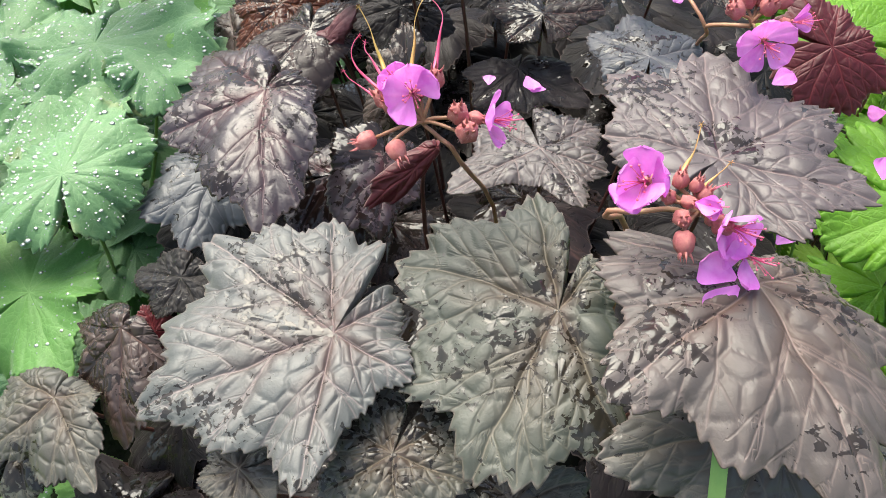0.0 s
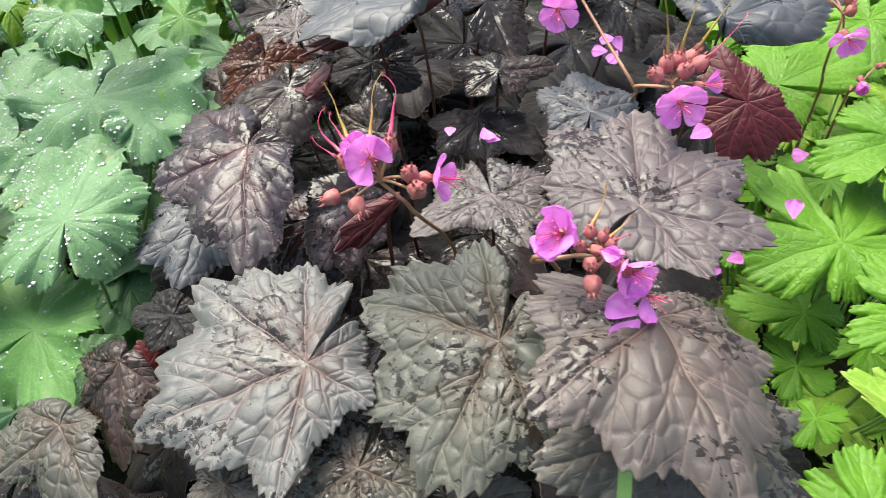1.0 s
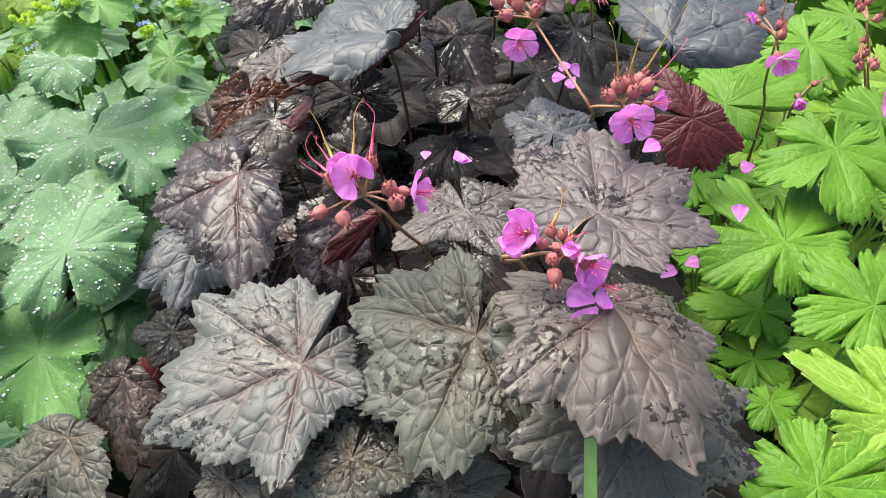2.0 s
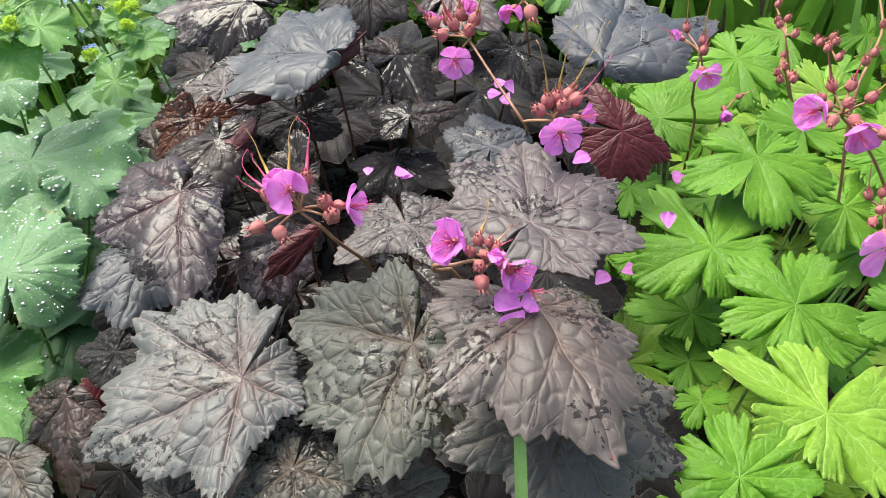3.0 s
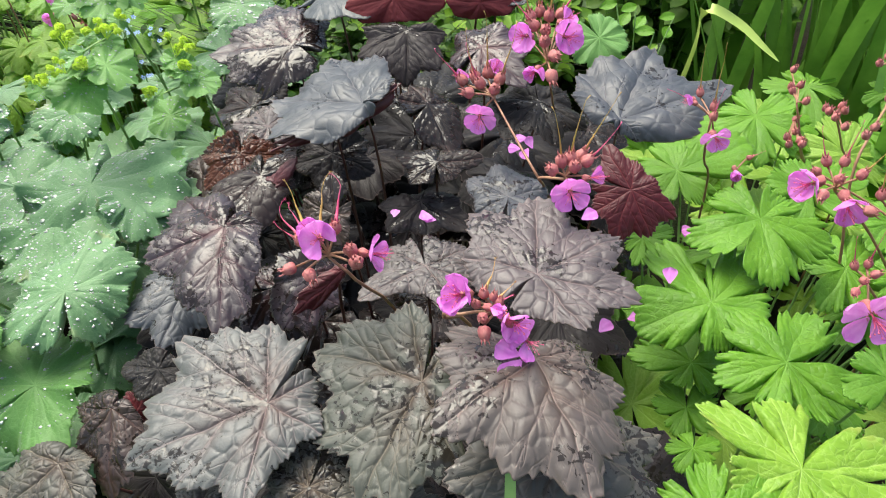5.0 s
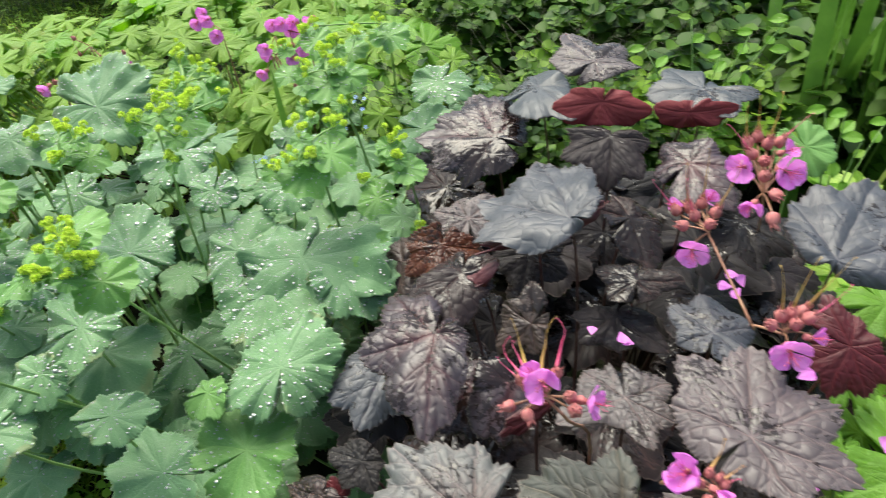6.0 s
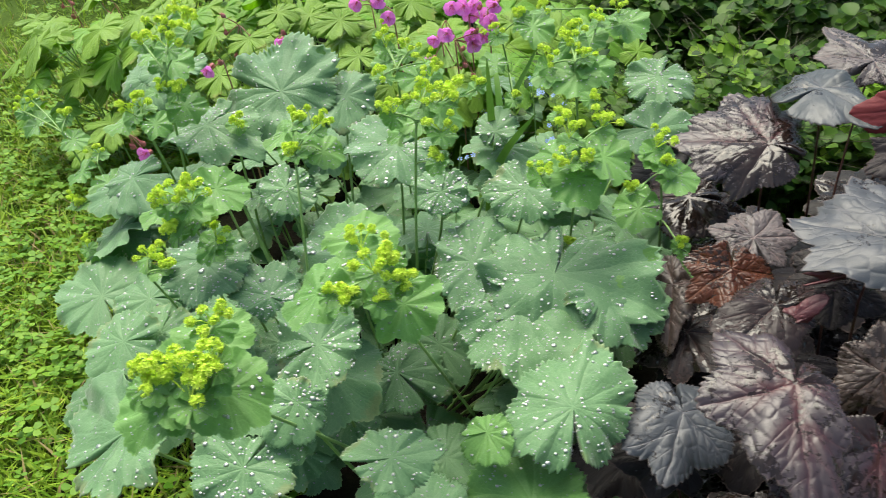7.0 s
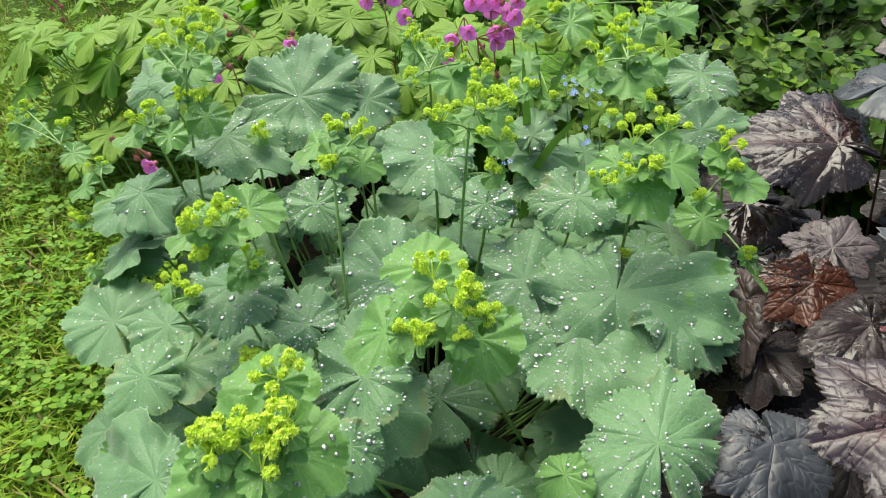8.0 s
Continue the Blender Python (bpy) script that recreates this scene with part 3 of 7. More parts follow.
def add_stalk(leaf, m, foot, radius, mat, name="petiole"):
    """The stalk from a leaf's heart down to the crown, as part of that leaf."""
    inv = m.inverted()
    top = m.translation.copy()
    n = (m.to_3x3() @ Vector((0, 0, 1))).normalized()
    foot = Vector(foot)
    lift = -n * 0.35 * (top - foot).length
    pts = [inv @ p for p in arc(top - n * 0.0012, foot, lift * 0.6 + Vector((0, 0, -0.02)), n=7)]
    v, f = tube(pts, [radius * (0.75 + 0.5 * i / 7) for i in range(8)])
    part(name, mesh_of(name, v, f, mat), leaf)


def fan(tip, size, kind, rg, squash=1.0):
    """Lobes of an ordinary leaf: tip's direction in degrees, length in mm."""
    table = {"heuchera": ((0, 1.0), (50, 0.94), (-50, 0.94), (100, 0.80), (-100, 0.80), (146, 0.60), (-146, 0.60)),
             "mantle": ((0, 1.0), (38, 1.0), (-38, 1.0), (76, 0.98), (-76, 0.98), (114, 0.93), (-114, 0.93), (150, 0.85), (-150, 0.85)),
             "geranium": ((0, 1.0), (56, 0.97), (-56, 0.97), (112, 0.84), (-112, 0.84), (155, 0.60), (-155, 0.60))}[kind]
    return [(tip + a * squash + rg.uniform(-5, 5), size * r * rg.uniform(0.9, 1.08)) for a, r in table]

# ---- ground ----
def ground_sheet():
    xs = np.concatenate([[-400, -60, -15, -5], np.linspace(-2.2, 2.2, 90), [5, 15, 60, 400]])
    ys = np.concatenate([[-400, -60, -15, -3], np.linspace(-1.0, 3.4, 90), [6, 15, 60, 400]])
    verts, faces = [], []
    for y in ys:
        for x in xs:
            near = 1.0 if -2.3 < x < 2.3 and -1.1 < y < 3.5 else 0.0
            z = 0.012 * noise.noise(Vector((x * 6, y * 6, 0))) + 0.006 * noise.noise(Vector((x * 21, y * 21, 3)))
            verts.append((x, y, z * near - 0.008))
    n = len(xs)
    for j in range(len(ys) - 1):
        for i in range(n - 1):
            faces.append((j * n + i, j * n + i + 1, (j + 1) * n + i + 1, (j + 1) * n + i))
    solo("ground", mesh_of("ground", verts, faces, M_SOIL), Matrix(), "damp dark garden soil under the plants", "soil", kind="structure")


ground_sheet()

# ---- the plants' crowns ----
HEUCHERA = thing("coral_bells_plant", (0.03, 0.34, 0.0), "coral bells with large crinkled dark purple-brown wet leaves", "plant")
HEUCHERA_BACK = thing("coral_bells_plant", (0.04, 0.52, 0.0), "coral bells with silvery dark leaves and red undersides", "plant")
MANTLE = thing("ladys_mantle_plant", (-0.40, 0.50, 0.0), "lady's mantle with pleated grey-green leaves full of rain beads", "plant")
CRANESBILL = thing("cranesbill_plant", (0.30, 0.36, 0.0), "cranesbill with bright yellow-green deeply cut soft leaves", "plant")
CRANESBILL_FAR = thing("cranesbill_plant", (-0.62, 1.05, 0.0), "far cranesbill patch with pale green lobed leaves", "plant")
M_HEUCHERA_SILVER = heuchera_material("heuchera_silver", (0.024, 0.026, 0.034), (0.044, 0.047, 0.060), (0.12, 0.11, 0.12), 0.60, 0.62, 0.48, None, 0.35)
M_HEUCHERA_RUST_DARK = heuchera_material("heuchera_rust_dark", (0.036, 0.021, 0.019), (0.066, 0.044, 0.038), (0.10, 0.05, 0.04), 0.53, 0.46, 0.42)
M_UNDER_LEAF = M_UNDER
CROWN_RG = np.random.default_rng(11)


def crown_foot(at, plant, spread):
    """Where a leaf's stalk leaves the ground: near the crown, drawn towards the leaf."""
    c = WORLD[plant].translation
    k = 0.45
    return (c.x + (at[0] - c.x) * k + CROWN_RG.uniform(-spread, spread), c.y + (at[1] - c.y) * k + CROWN_RG.uniform(-spread, spread), 0.0)


def heuchera_leaf(at, normal, lobes, mat, fine=False, seed=0, **kw):
    plant = HEUCHERA_BACK if at[1] > 0.43 else HEUCHERA
    m = facing(at, normal)
    kw.setdefault("wave", 0.06 if fine else 0.11)
    me, verts, rim, size = leaf_mesh(lobes, "under" if mat in (M_UNDER, M_UNDER_DARK) else "red" if mat is M_HEUCHERA_RED else "smooth" if mat in (M_HEUCHERA_SILVER, M_HEUCHERA_PURPLE) else "heuchera", [mat, M_UNDER], around=384 if fine else 252, rings=46 if fine else 18, seed=seed, **kw)
    leaf = part("leaf", me, plant, m)
    add_stalk(leaf, m, crown_foot(at, plant, 0.02), 0.0012, M_PETIOLE)
    return leaf


def mantle_leaf(at, normal, lobes, drops=100, fine=False, seed=0, bright=False, **kw):
    m = facing(at, normal)
    mat = M_MANTLE_LIGHT if bright else M_MANTLE
    kw.setdefault("wave", 0.17)
    me, verts, rim, size = leaf_mesh(lobes, "mantle", [mat, M_MANTLE_LIGHT], around=288, rings=22 if fine else 12, seed=seed, **kw)
    leaf = part("leaf", me, MANTLE, m)
    if drops:
        part("dew", drops_mesh(verts, rim, seed, int(drops * 2.2)), leaf, None, "clear beads of rain water", "stuff")
    add_stalk(leaf, m, crown_foot(at, MANTLE, 0.03), 0.0014, M_STEM)
    return leaf


def geranium_leaf(at, normal, lobes, seed=0, lime=False, fine=False, **kw):
    m = facing(at, normal)
    kw.setdefault("droop", 0.07)
    kw.setdefault("wave", 0.09)
    plant = CRANESBILL_FAR if at[0] < -0.2 else CRANESBILL
    mat = M_GERANIUM_FAR if at[0] < -0.2 else M_GERANIUM_LIME if lime else M_GERANIUM
    me, verts, rim, size = leaf_mesh(lobes, "geranium", [mat, M_GERANIUM], around=330 if plant is CRANESBILL else 198, rings=(24 if fine else 13) if plant is CRANESBILL else 7, seed=seed, **kw)
    leaf = part("leaf", me, plant, m)
    add_stalk(leaf, m, crown_foot(at, plant, 0.03) if plant is CRANESBILL else (at[0] + 0.01, at[1] + 0.03, 0.0), 0.0012, M_STEM)
    return leaf


# ---- flowers ----
def petal_mesh(length, width, mat, cup, notch=0.06):
    """One rounded petal on a narrow claw, from the origin along x, slightly cupped and crinkled."""
    nu, nv = 10, 10
    verts, faces = [], []
    for i in range(nu + 1):
        u = i / nu
        half = width * (0.10 + 0.90 * math.sin(min(1.0, u * 1.12 + 0.02) ** 1.15 * math.pi * 0.5)) * math.sqrt(max(0.0, 1 - max(0, (u - 0.55) / 0.45) ** 3.2))
        half = max(half, width * 0.10)
        for j in range(nv + 1):
            v = j / nv * 2 - 1
            x = length * (u - notch * (1 - abs(v)) * u ** 6 * 0.6 - 0.05 * v * v * u)
            z = cup * length * (u * u * 0.5 + 0.22 * v * v * u) + (0.035 * math.sin(7 * v + 3 * u) + 0.025 * math.sin(13 * v - 2 * u + cup * 9)) * length * u
            verts.append((x, half * v, z))
    for i in range(nu):
        for j in range(nv):
            a = i * (nv + 1) + j
            faces.append((a, a + nv + 1, a + nv + 2, a + 1))
    return mesh_of("petal", verts, faces, mat)


PETALS = [petal_mesh(0.0135, 0.0066, M_PETAL, c) for c in (0.10, 0.25, -0.10, 0.35)]
PETALS_PALE = [petal_mesh(0.0115, 0.0048, M_PETAL_PALE, c) for c in (0.35, -0.25, 0.1)]


def join(pieces):
    """Joins (vertices, faces) lists into one."""
    V, F = [], []
    for v, f in pieces:
        k = len(V)
        V += list(v)
        F += [tuple(k + i for i in q) for q in f]
    return V, F


def ball(c, r, stretch=1.0, sides=8, rows=6, ribs=0.0, point=0.0):
    """A ribbed bud along z from its base, pointed at the top."""
    verts, faces = [], []
    c = Vector(c)
    for i in range(rows + 1):
        t = i / rows
        rr = r * math.sin(math.pi * min(0.985, 0.08 + 0.9 * t)) ** 0.8
        zz = -math.cos(math.pi * t) * r * stretch + point * r * t ** 4
        for k in range(sides):
            a = 2 * math.pi * k / sides
            q = rr * (1 + ribs * (1 if k % 2 else -1))
            verts.append(c + Vector((q * math.cos(a), q * math.sin(a), zz)))
    for i in range(rows):
        for k in range(sides):
            p = (k + 1) % sides
            faces.append((i * sides + k, i * sides + p, (i + 1) * sides + p, (i + 1) * sides + k))
    faces.append(tuple(range(sides - 1, -1, -1)))
    faces.append(tuple(range(rows * sides, rows * sides + sides)))
    return verts, faces


def calyx_mesh(r, seed):
    """A swollen ribbed calyx: five hugging sepals whose thin points stand in a tuft, with pale hairs all over."""
    rg = random.Random(seed)
    v, f = ball((0, 0, r * 1.1), r * 1.04, 1.02, 15, 9, 0.0, 0.35)
    # sepals bulge between five sunken seams
    out = []
    for p in v:
        a = math.atan2(p.y, p.x)
        k = 1 + 0.10 * math.cos(5 * a) + 0.05 * math.sin(9 * a + 40 * p.z / r * 0.1 + seed)
        out.append(Vector((p.x * k, p.y * k, p.z + 0.06 * r * math.sin(3 * a + seed))))
    pieces = [(out, f)]
    for k in range(5):
        a = 2 * math.pi * k / 5 + rg.uniform(-0.2, 0.2)
        d = Vector((math.cos(a), math.sin(a), 0))
        base, tip = d * r * 0.45 + Vector((0, 0, r * 2.2)), d * r * rg.uniform(0.15, 0.9) + Vector((0, 0, r * rg.uniform(2.9, 3.6)))
        pieces.append(tube([base, (base + tip) * 0.5 + d * r * 0.1, tip], [r * 0.20, r * 0.10, r * 0.02], 5))
        pieces.append(tube([d * r * 0.35 + Vector((0, 0, r * 0.05)), d * r * 1.10 + Vector((0, 0, r * 1.1)), d * r * 0.7 + Vector((0, 0, r * 2.1))], [r * 0.05, r * 0.07, r * 0.04], 4))
    me_v, me_f = join(pieces)
    index = [0] * len(me_f)
    for k in range(90):
        a, t = rg.uniform(0, 6.283), rg.uniform(0.1, 0.9)
        d = Vector((math.cos(a), math.sin(a), 0))
        foot = d * r * math.sin(math.pi * (0.08 + 0.9 * t)) ** 0.8 + Vector((0, 0, r * (1.25 - math.cos(math.pi * t) * 1.25)))
        tip = foot + (d + Vector((rg.uniform(-0.5, 0.5), rg.uniform(-0.5, 0.5), rg.uniform(-0.2, 0.6)))) * r * rg.uniform(0.14, 0.30)
        side = Vector((-d.y, d.x, 0)) * r * 0.012
        o = len(me_v)
        me_v += [foot - side, foot + side, tip]
        me_f.append((o, o + 1, o + 2))
        index.append(1)
    return mesh_of("calyx", me_v, me_f, [M_CALYX, M_HAIR], index)


CALYCES = [calyx_mesh(0.0031, s) for s in range(4)]
STAMENS = []
for s in range(3):
    rg_ = random.Random(s)
    pcs = []
    for k in range(10):
        a = 2 * math.pi * k / 10
        e = Vector((math.cos(a) * rg_.uniform(0.002, 0.006), math.sin(a) * rg_.uniform(0.002, 0.006), rg_.uniform(0.010, 0.015)))
        pcs.append(tube([(0, 0, 0.001), (e.x * 0.35, e.y * 0.35, e.z * 0.6), e], [0.00020, 0.00016, 0.00013], 4))
        pcs.append(ball(e, 0.00050, 0.8, 6, 4))
    pcs.append(tube([(0, 0, 0), (0.0006, 0.0004, 0.011), (0.002, 0.001, 0.018)], [0.0005, 0.0004, 0.0003], 5))
    v_, f_ = join(pcs)
    STAMENS.append(mesh_of("stamens", v_, f_, M_STAMEN))


def flower(stem, at, way, size=1.0, spin=0.0, opened=0.0, seed=0, petals=5):
    """An open flower that looks along way: calyx, five petals, stamens. opened: degrees by which the petals fold forwards."""
    m = facing(at, way, spin) @ Matrix.Scale(size * 0.84, 4)
    fl = part("flower", CALYCES[seed % 4], stem, m @ Matrix.Translation((0, 0, -0.008)))
    rg = random.Random(seed)
    for k in range(petals):
        pm = m @ Matrix.Rotation(2 * math.pi * k / 5 + rg.uniform(-0.09, 0.09), 4, "Z") @ Matrix.Translation((0.0014, 0, 0.0002 * k)) @ Matrix.Rotation(-radians(opened * 1.15 + rg.uniform(-8, 24)), 4, "Y")
        part("petal", PETALS[rg.randrange(4)], fl, pm, "rounded magenta petal")
    part("stamen_tuft", STAMENS[seed % 3], fl, m @ Matrix.Scale(0.95, 4), "thin crimson stamens with dark tips")
    return fl


def seed_head(stem, at, way, size=1.0, beak=0.0, seed=0, bend=0.3, red=False):
    """A swollen brownish-red calyx, with a long thin beak where the petals have dropped."""
    m = facing(at, way, seed * 50) @ Matrix.Scale(size * 0.80, 4)
    c = part("calyx", CALYCES[seed % 4], stem, m)
    if beak:
        b = beak / (size * 0.80)
        rg = random.Random(seed)
        pts = [Vector((bend * b * t ** 2 * 0.5, rg.uniform(-0.02, 0.02) * b * t, 0.005 + b * t)) for t in (0, 0.25, 0.45, 0.7, 0.9, 1.0)]
        pts[-1] += Vector((bend * b * 0.12, 0, -0.03 * b))
        v, f = tube(pts, [0.0008, 0.0005, 0.0003, 0.00016, 0.00014, 0.0003], 6)
        part("beak", mesh_of("beak", v, f, M_STAMEN if red else M_BEAK), c, None, "long thin seed beak")
    return c


def cranesbill_stem(points, label, radius=0.00095, mat=None):
    """A flowering stalk: the main stalk through the points; flowers and calyces are added to it."""
    st = thing("cranesbill_flower_stem", (points[0][0], points[0][1], 0.0), label, "flower", "cranesbill flower stems")
    pts = [Vector(p) for p in points]
    if pts[0].z > 0.02:
        pts.insert(0, Vector((pts[0].x * 1.02, pts[0].y + 0.03, 0.0)))
    fine = []
    for i in range(len(pts) - 1):
        a, b, c, d = pts[max(i - 1, 0)], pts[i], pts[i + 1], pts[min(i + 2, len(pts) - 1)]
        for q in range(4):
            t = q / 4
            fine.append(0.5 * ((2 * b) + (c - a) * t + (2 * a - 5 * b + 4 * c - d) * t * t + (3 * b - a - 3 * c + d) * t ** 3))
    fine.append(pts[-1])
    n = len(fine)
    v, f = tube(fine, [radius * (1.25 - 0.5 * i / n) for i in range(n)], 7)
    part("stalk", mesh_of("stalk", v, f, mat or M_STALK_RED), st, Matrix())
    return st


def stalklet(stem, a, b, sag=0.004, radius=0.0007):
    v, f = tube(arc(a, b, (0, 0, sag), n=5), radius, 5)
    part("stalklet", mesh_of("stalklet", v, f, M_STALK_RED), stem, Matrix())


def beak(stem, points, red, radius=0.0009):
    """A long seed beak through the points, thick at its foot and thread-thin above, with a tiny forked tip."""
    pts = [Vector(p) for p in points]
    fine = []
    for i in range(len(pts) - 1):
        a, b, c, d = pts[max(i - 1, 0)], pts[i], pts[i + 1], pts[min(i + 2, len(pts) - 1)]
        for q in range(4):
            t = q / 4
            fine.append(0.5 * ((2 * b) + (c - a) * t + (2 * a - 5 * b + 4 * c - d) * t * t + (3 * b - a - 3 * c + d) * t ** 3))
    fine.append(pts[-1])
    n = len(fine) - 1
    pieces = [tube(fine, [0.00017 + (radius - 0.00017) * max(0.0, 1 - i / (n * 0.55)) for i in range(n + 1)], 6)]
    for k in range(5):
        e = Vector((math.cos(k * 1.257), -0.3, math.sin(k * 1.257))) * 0.0011
        pieces.append(tube([fine[-1], fine[-1] + e], [0.00018, 0.0001], 4))
    v, f = join(pieces)
    part("beak", mesh_of("beak", v, f, M_STAMEN if red else M_BEAK), stem, Matrix(), "long thin seed beak")


# yellow froth of lady's mantle
def froth_mesh(size, seed, florets=230):
    """Many tiny four-pointed stars on threads, gathered in small knots."""
    rg = random.Random(seed)
    V, F = [], []
    knots = []
    for k in range(max(4, florets // 38)):
        a, e = rg.uniform(0, 6.28), rg.uniform(-0.25, 1.3)
        d = size * rg.uniform(0.5, 1.55)
        knots.append((Vector((d * math.cos(a) * math.cos(e), d * math.sin(a) * math.cos(e), d * math.sin(e) * 0.8)), rg.uniform(0.0020, 0.0030)))
    for i in range(florets):
        kn, wide = knots[i % len(knots)]
        d = Vector((rg.gauss(0, 1), rg.gauss(0, 1), rg.gauss(0.5, 0.8))).normalized()
        c = kn + d * wide * rg.uniform(0.8, 1.0)
        m = facing(c, d + Vector((rg.uniform(-.3, .3), rg.uniform(-.3, .3), rg.uniform(-.3, .3))), rg.uniform(0, 90))
        r = rg.uniform(0.0008, 0.0012)
        k = len(V)
        V.append(m @ Vector((0, 0, -0.0003)))
        for q in range(8):
            t = q * math.pi / 4
            rr = r if q % 2 == 0 else r * 0.6
            V.append(m @ Vector((rr * math.cos(t), rr * math.sin(t), 0.0006 if q % 2 == 0 else 0.0)))
        F += [(k, k + 1 + q, k + 1 + (q + 1) % 8) for q in range(8)]
        # the little cup under the star
        V += [m @ Vector((0.0006, 0, -0.0001)), m @ Vector((-0.0003, 0.0005, -0.0001)), m @ Vector((-0.0003, -0.0005, -0.0001)), m @ Vector((0, 0, -0.0016))]
        F += [(k + 9, k + 10, k + 12), (k + 10, k + 11, k + 12), (k + 11, k + 9, k + 12)]
    for kn, wide in knots:
        k = len(V)
        v, f = tube([(0, 0, -size * 0.5), kn * 0.5, kn], 0.0003, 3)
        V += v
        F += [tuple(k + i for i in q) for q in f]
    return mesh_of("froth", V, F, M_YELLOW, smooth=False)


FROTHS = [froth_mesh(0.0088, 100 + i, 230) for i in range(6)]
FROTHS_SMALL = [froth_mesh(0.0050, 200 + i, 150) for i in range(4)]
BRACT_RG = np.random.default_rng(5)
BRACTS = []
for s in range(5):
    me_, v_, r_, s_ = leaf_mesh(fan(0, 24, "mantle", BRACT_RG), "mantle", [M_MANTLE_LIGHT, M_MANTLE_LIGHT], 1, around=176, rings=4, seed=300 + s, wave=0.22, droop=0.05)
    BRACTS.append((me_, drops_mesh(v_, r_, 300 + s, 60, 0.0016)))


def mantle_stem(points, heads, bracts, label="lady's mantle stem with frothy lime-yellow flower heads"):
    """points: the stalk from its foot upwards; heads: (place, scale) of each froth; bracts: (place, normal, spin, scale)."""
    st = thing("ladys_mantle_flower_stem", points[0], label, "flower", "lady's mantle flower stems")
    pts = [Vector(p) for p in points]
    path = arc(pts[0], pts[-1], (pts[1] - pts[0]) if len(pts) > 2 else (0, 0, 0.05), n=10)
    v, f = tube(path, [0.0018 - 0.0008 * i / 10 for i in range(11)], 7)
    part("stalk", mesh_of("stalk", v, f, M_STEM), st, Matrix())
    top = pts[-1]
    for i, (at, k) in enumerate(heads):
        at = Vector(at)
        small = k < 0.75
        me = (FROTHS_SMALL if small else FROTHS)[int(abs(at.x) * 997 + i) % (4 if small else 6)]
        part("froth", me, st, facing(at, (0.1, -0.15, 1), i * 77) @ Matrix.Scale(k * (2.0 if small else 1.2), 4), "lime-yellow froth of tiny star flowers", "stuff")
        near = min(path, key=lambda p: (p - at).length + (0.03 if p.z > at.z else 0))
        if (near - at).length > 0.004:
            vv, ff = tube(arc(near, at - Vector((0, 0, 0.004)), (0, 0, 0.006), n=5), 0.0008, 5)
            part("stalklet", mesh_of("stalklet", vv, ff, M_STEM), st, Matrix())
    rg = random.Random(int(abs(top.x) * 10000))
    more = [((at[0], at[1], at[2] - 0.007 * k), (rg.uniform(-0.5, 0.5), rg.uniform(-0.6, 0.0), 0.8), rg.uniform(0, 360), 0.42 + 0.3 * k) for at, k in heads]
    for i, (at, n, spin, k) in enumerate(list(bracts) + more):
        me, dr = BRACTS[(i + int(abs(at[0]) * 1000)) % 5]
        b = part("bract", me, st, facing(at, n, spin) @ Matrix.Scale(min(k, 1.45) * 0.72, 4), "small pale green lobed leaf under the flowers")
        part("dew", dr, b, None, "clear beads of rain water", "stuff")
    return st

# heuchera: the large leaves at the front
heuchera_leaf((-0.037, 0.181, 0.262), (-0.08, -0.22, 0.97), [(-160, 79), (-138, 61), (-97, 59), (-67, 33), (-32, 35), (38, 29), (70, 45), (96, 55), (124, 61), (141, 76), (174, 72)], M_HEUCHERA_PALE, fine=True, seed=1, droop=0.06, sinus=58)
heuchera_leaf((0.045, 0.180, 0.276), (-0.20, -0.38, 0.90), [(-156, 64), (-119, 67), (-106, 64), (-70, 57), (-48, 26), (52, 25), (99, 49), (141, 62), (157, 69)], M_HEUCHERA_OLIVE, fine=True, seed=2, droop=0.04, sinus=72)
heuchera_leaf((0.099, 0.159, 0.312), (0.08, -0.12, 0.99), [(-143, 60), (-105, 57), (-74, 69), (-47, 55), (-17, 44), (24, 33), (104, 22), (147, 47), (167, 47)], M_HEUCHERA_TAN, fine=True, seed=3, droop=0.16, sinus=112)
heuchera_leaf((0.111, 0.239, 0.298), (-0.10, -0.15, 0.98), [(-82, 35), (-64, 47), (-22, 58), (29, 59), (83, 68), (122, 68), (154, 48)], M_HEUCHERA, fine=True, seed=4, droop=0.05, sinus=222)
heuchera_leaf((-0.084, 0.311, 0.286), (-0.15, -0.30, 0.94), [(-162, 56), (-108, 59), (-86, 76), (-73, 65), (-55, 43), (7, 24), (58, 23), (113, 40), (136, 58)], M_HEUCHERA_PURPLE, fine=True, seed=5, droop=0.10, wave=0.09, sinus=78)
heuchera_leaf((-0.133, 0.343, 0.215), (0.10, -0.30, 0.95), [(-138, 50), (-101, 53), (-42, 41), (30, 51), (51, 31), (157, 33)], M_HEUCHERA_SILVER, fine=True, seed=6, droop=0.12)
heuchera_leaf((0.047, 0.288, 0.268), (-0.10, -0.10, 0.99), [(-157, 48), (-120, 22), (-65, 39), (-24, 33), (32, 35), (102, 36), (137, 38)], M_HEUCHERA, fine=True, seed=7, sinus=100)
heuchera_leaf((0.105, 0.341, 0.285), (-0.10, -0.20, 0.97), [(-167, 25), (-42, 31), (16, 29), (102, 36), (134, 40)], M_HEUCHERA_SILVER, seed=8)
# recessed leaves from here on take skins with the clump's shade painted in
heuchera_leaf((0.043, 0.392, 0.250), (0.00, -0.30, 0.95), [(-176, 33), (-138, 36), (-81, 29), (-31, 48), (5, 31), (132, 15)], M_HEUCHERA_SHADED, seed=9)
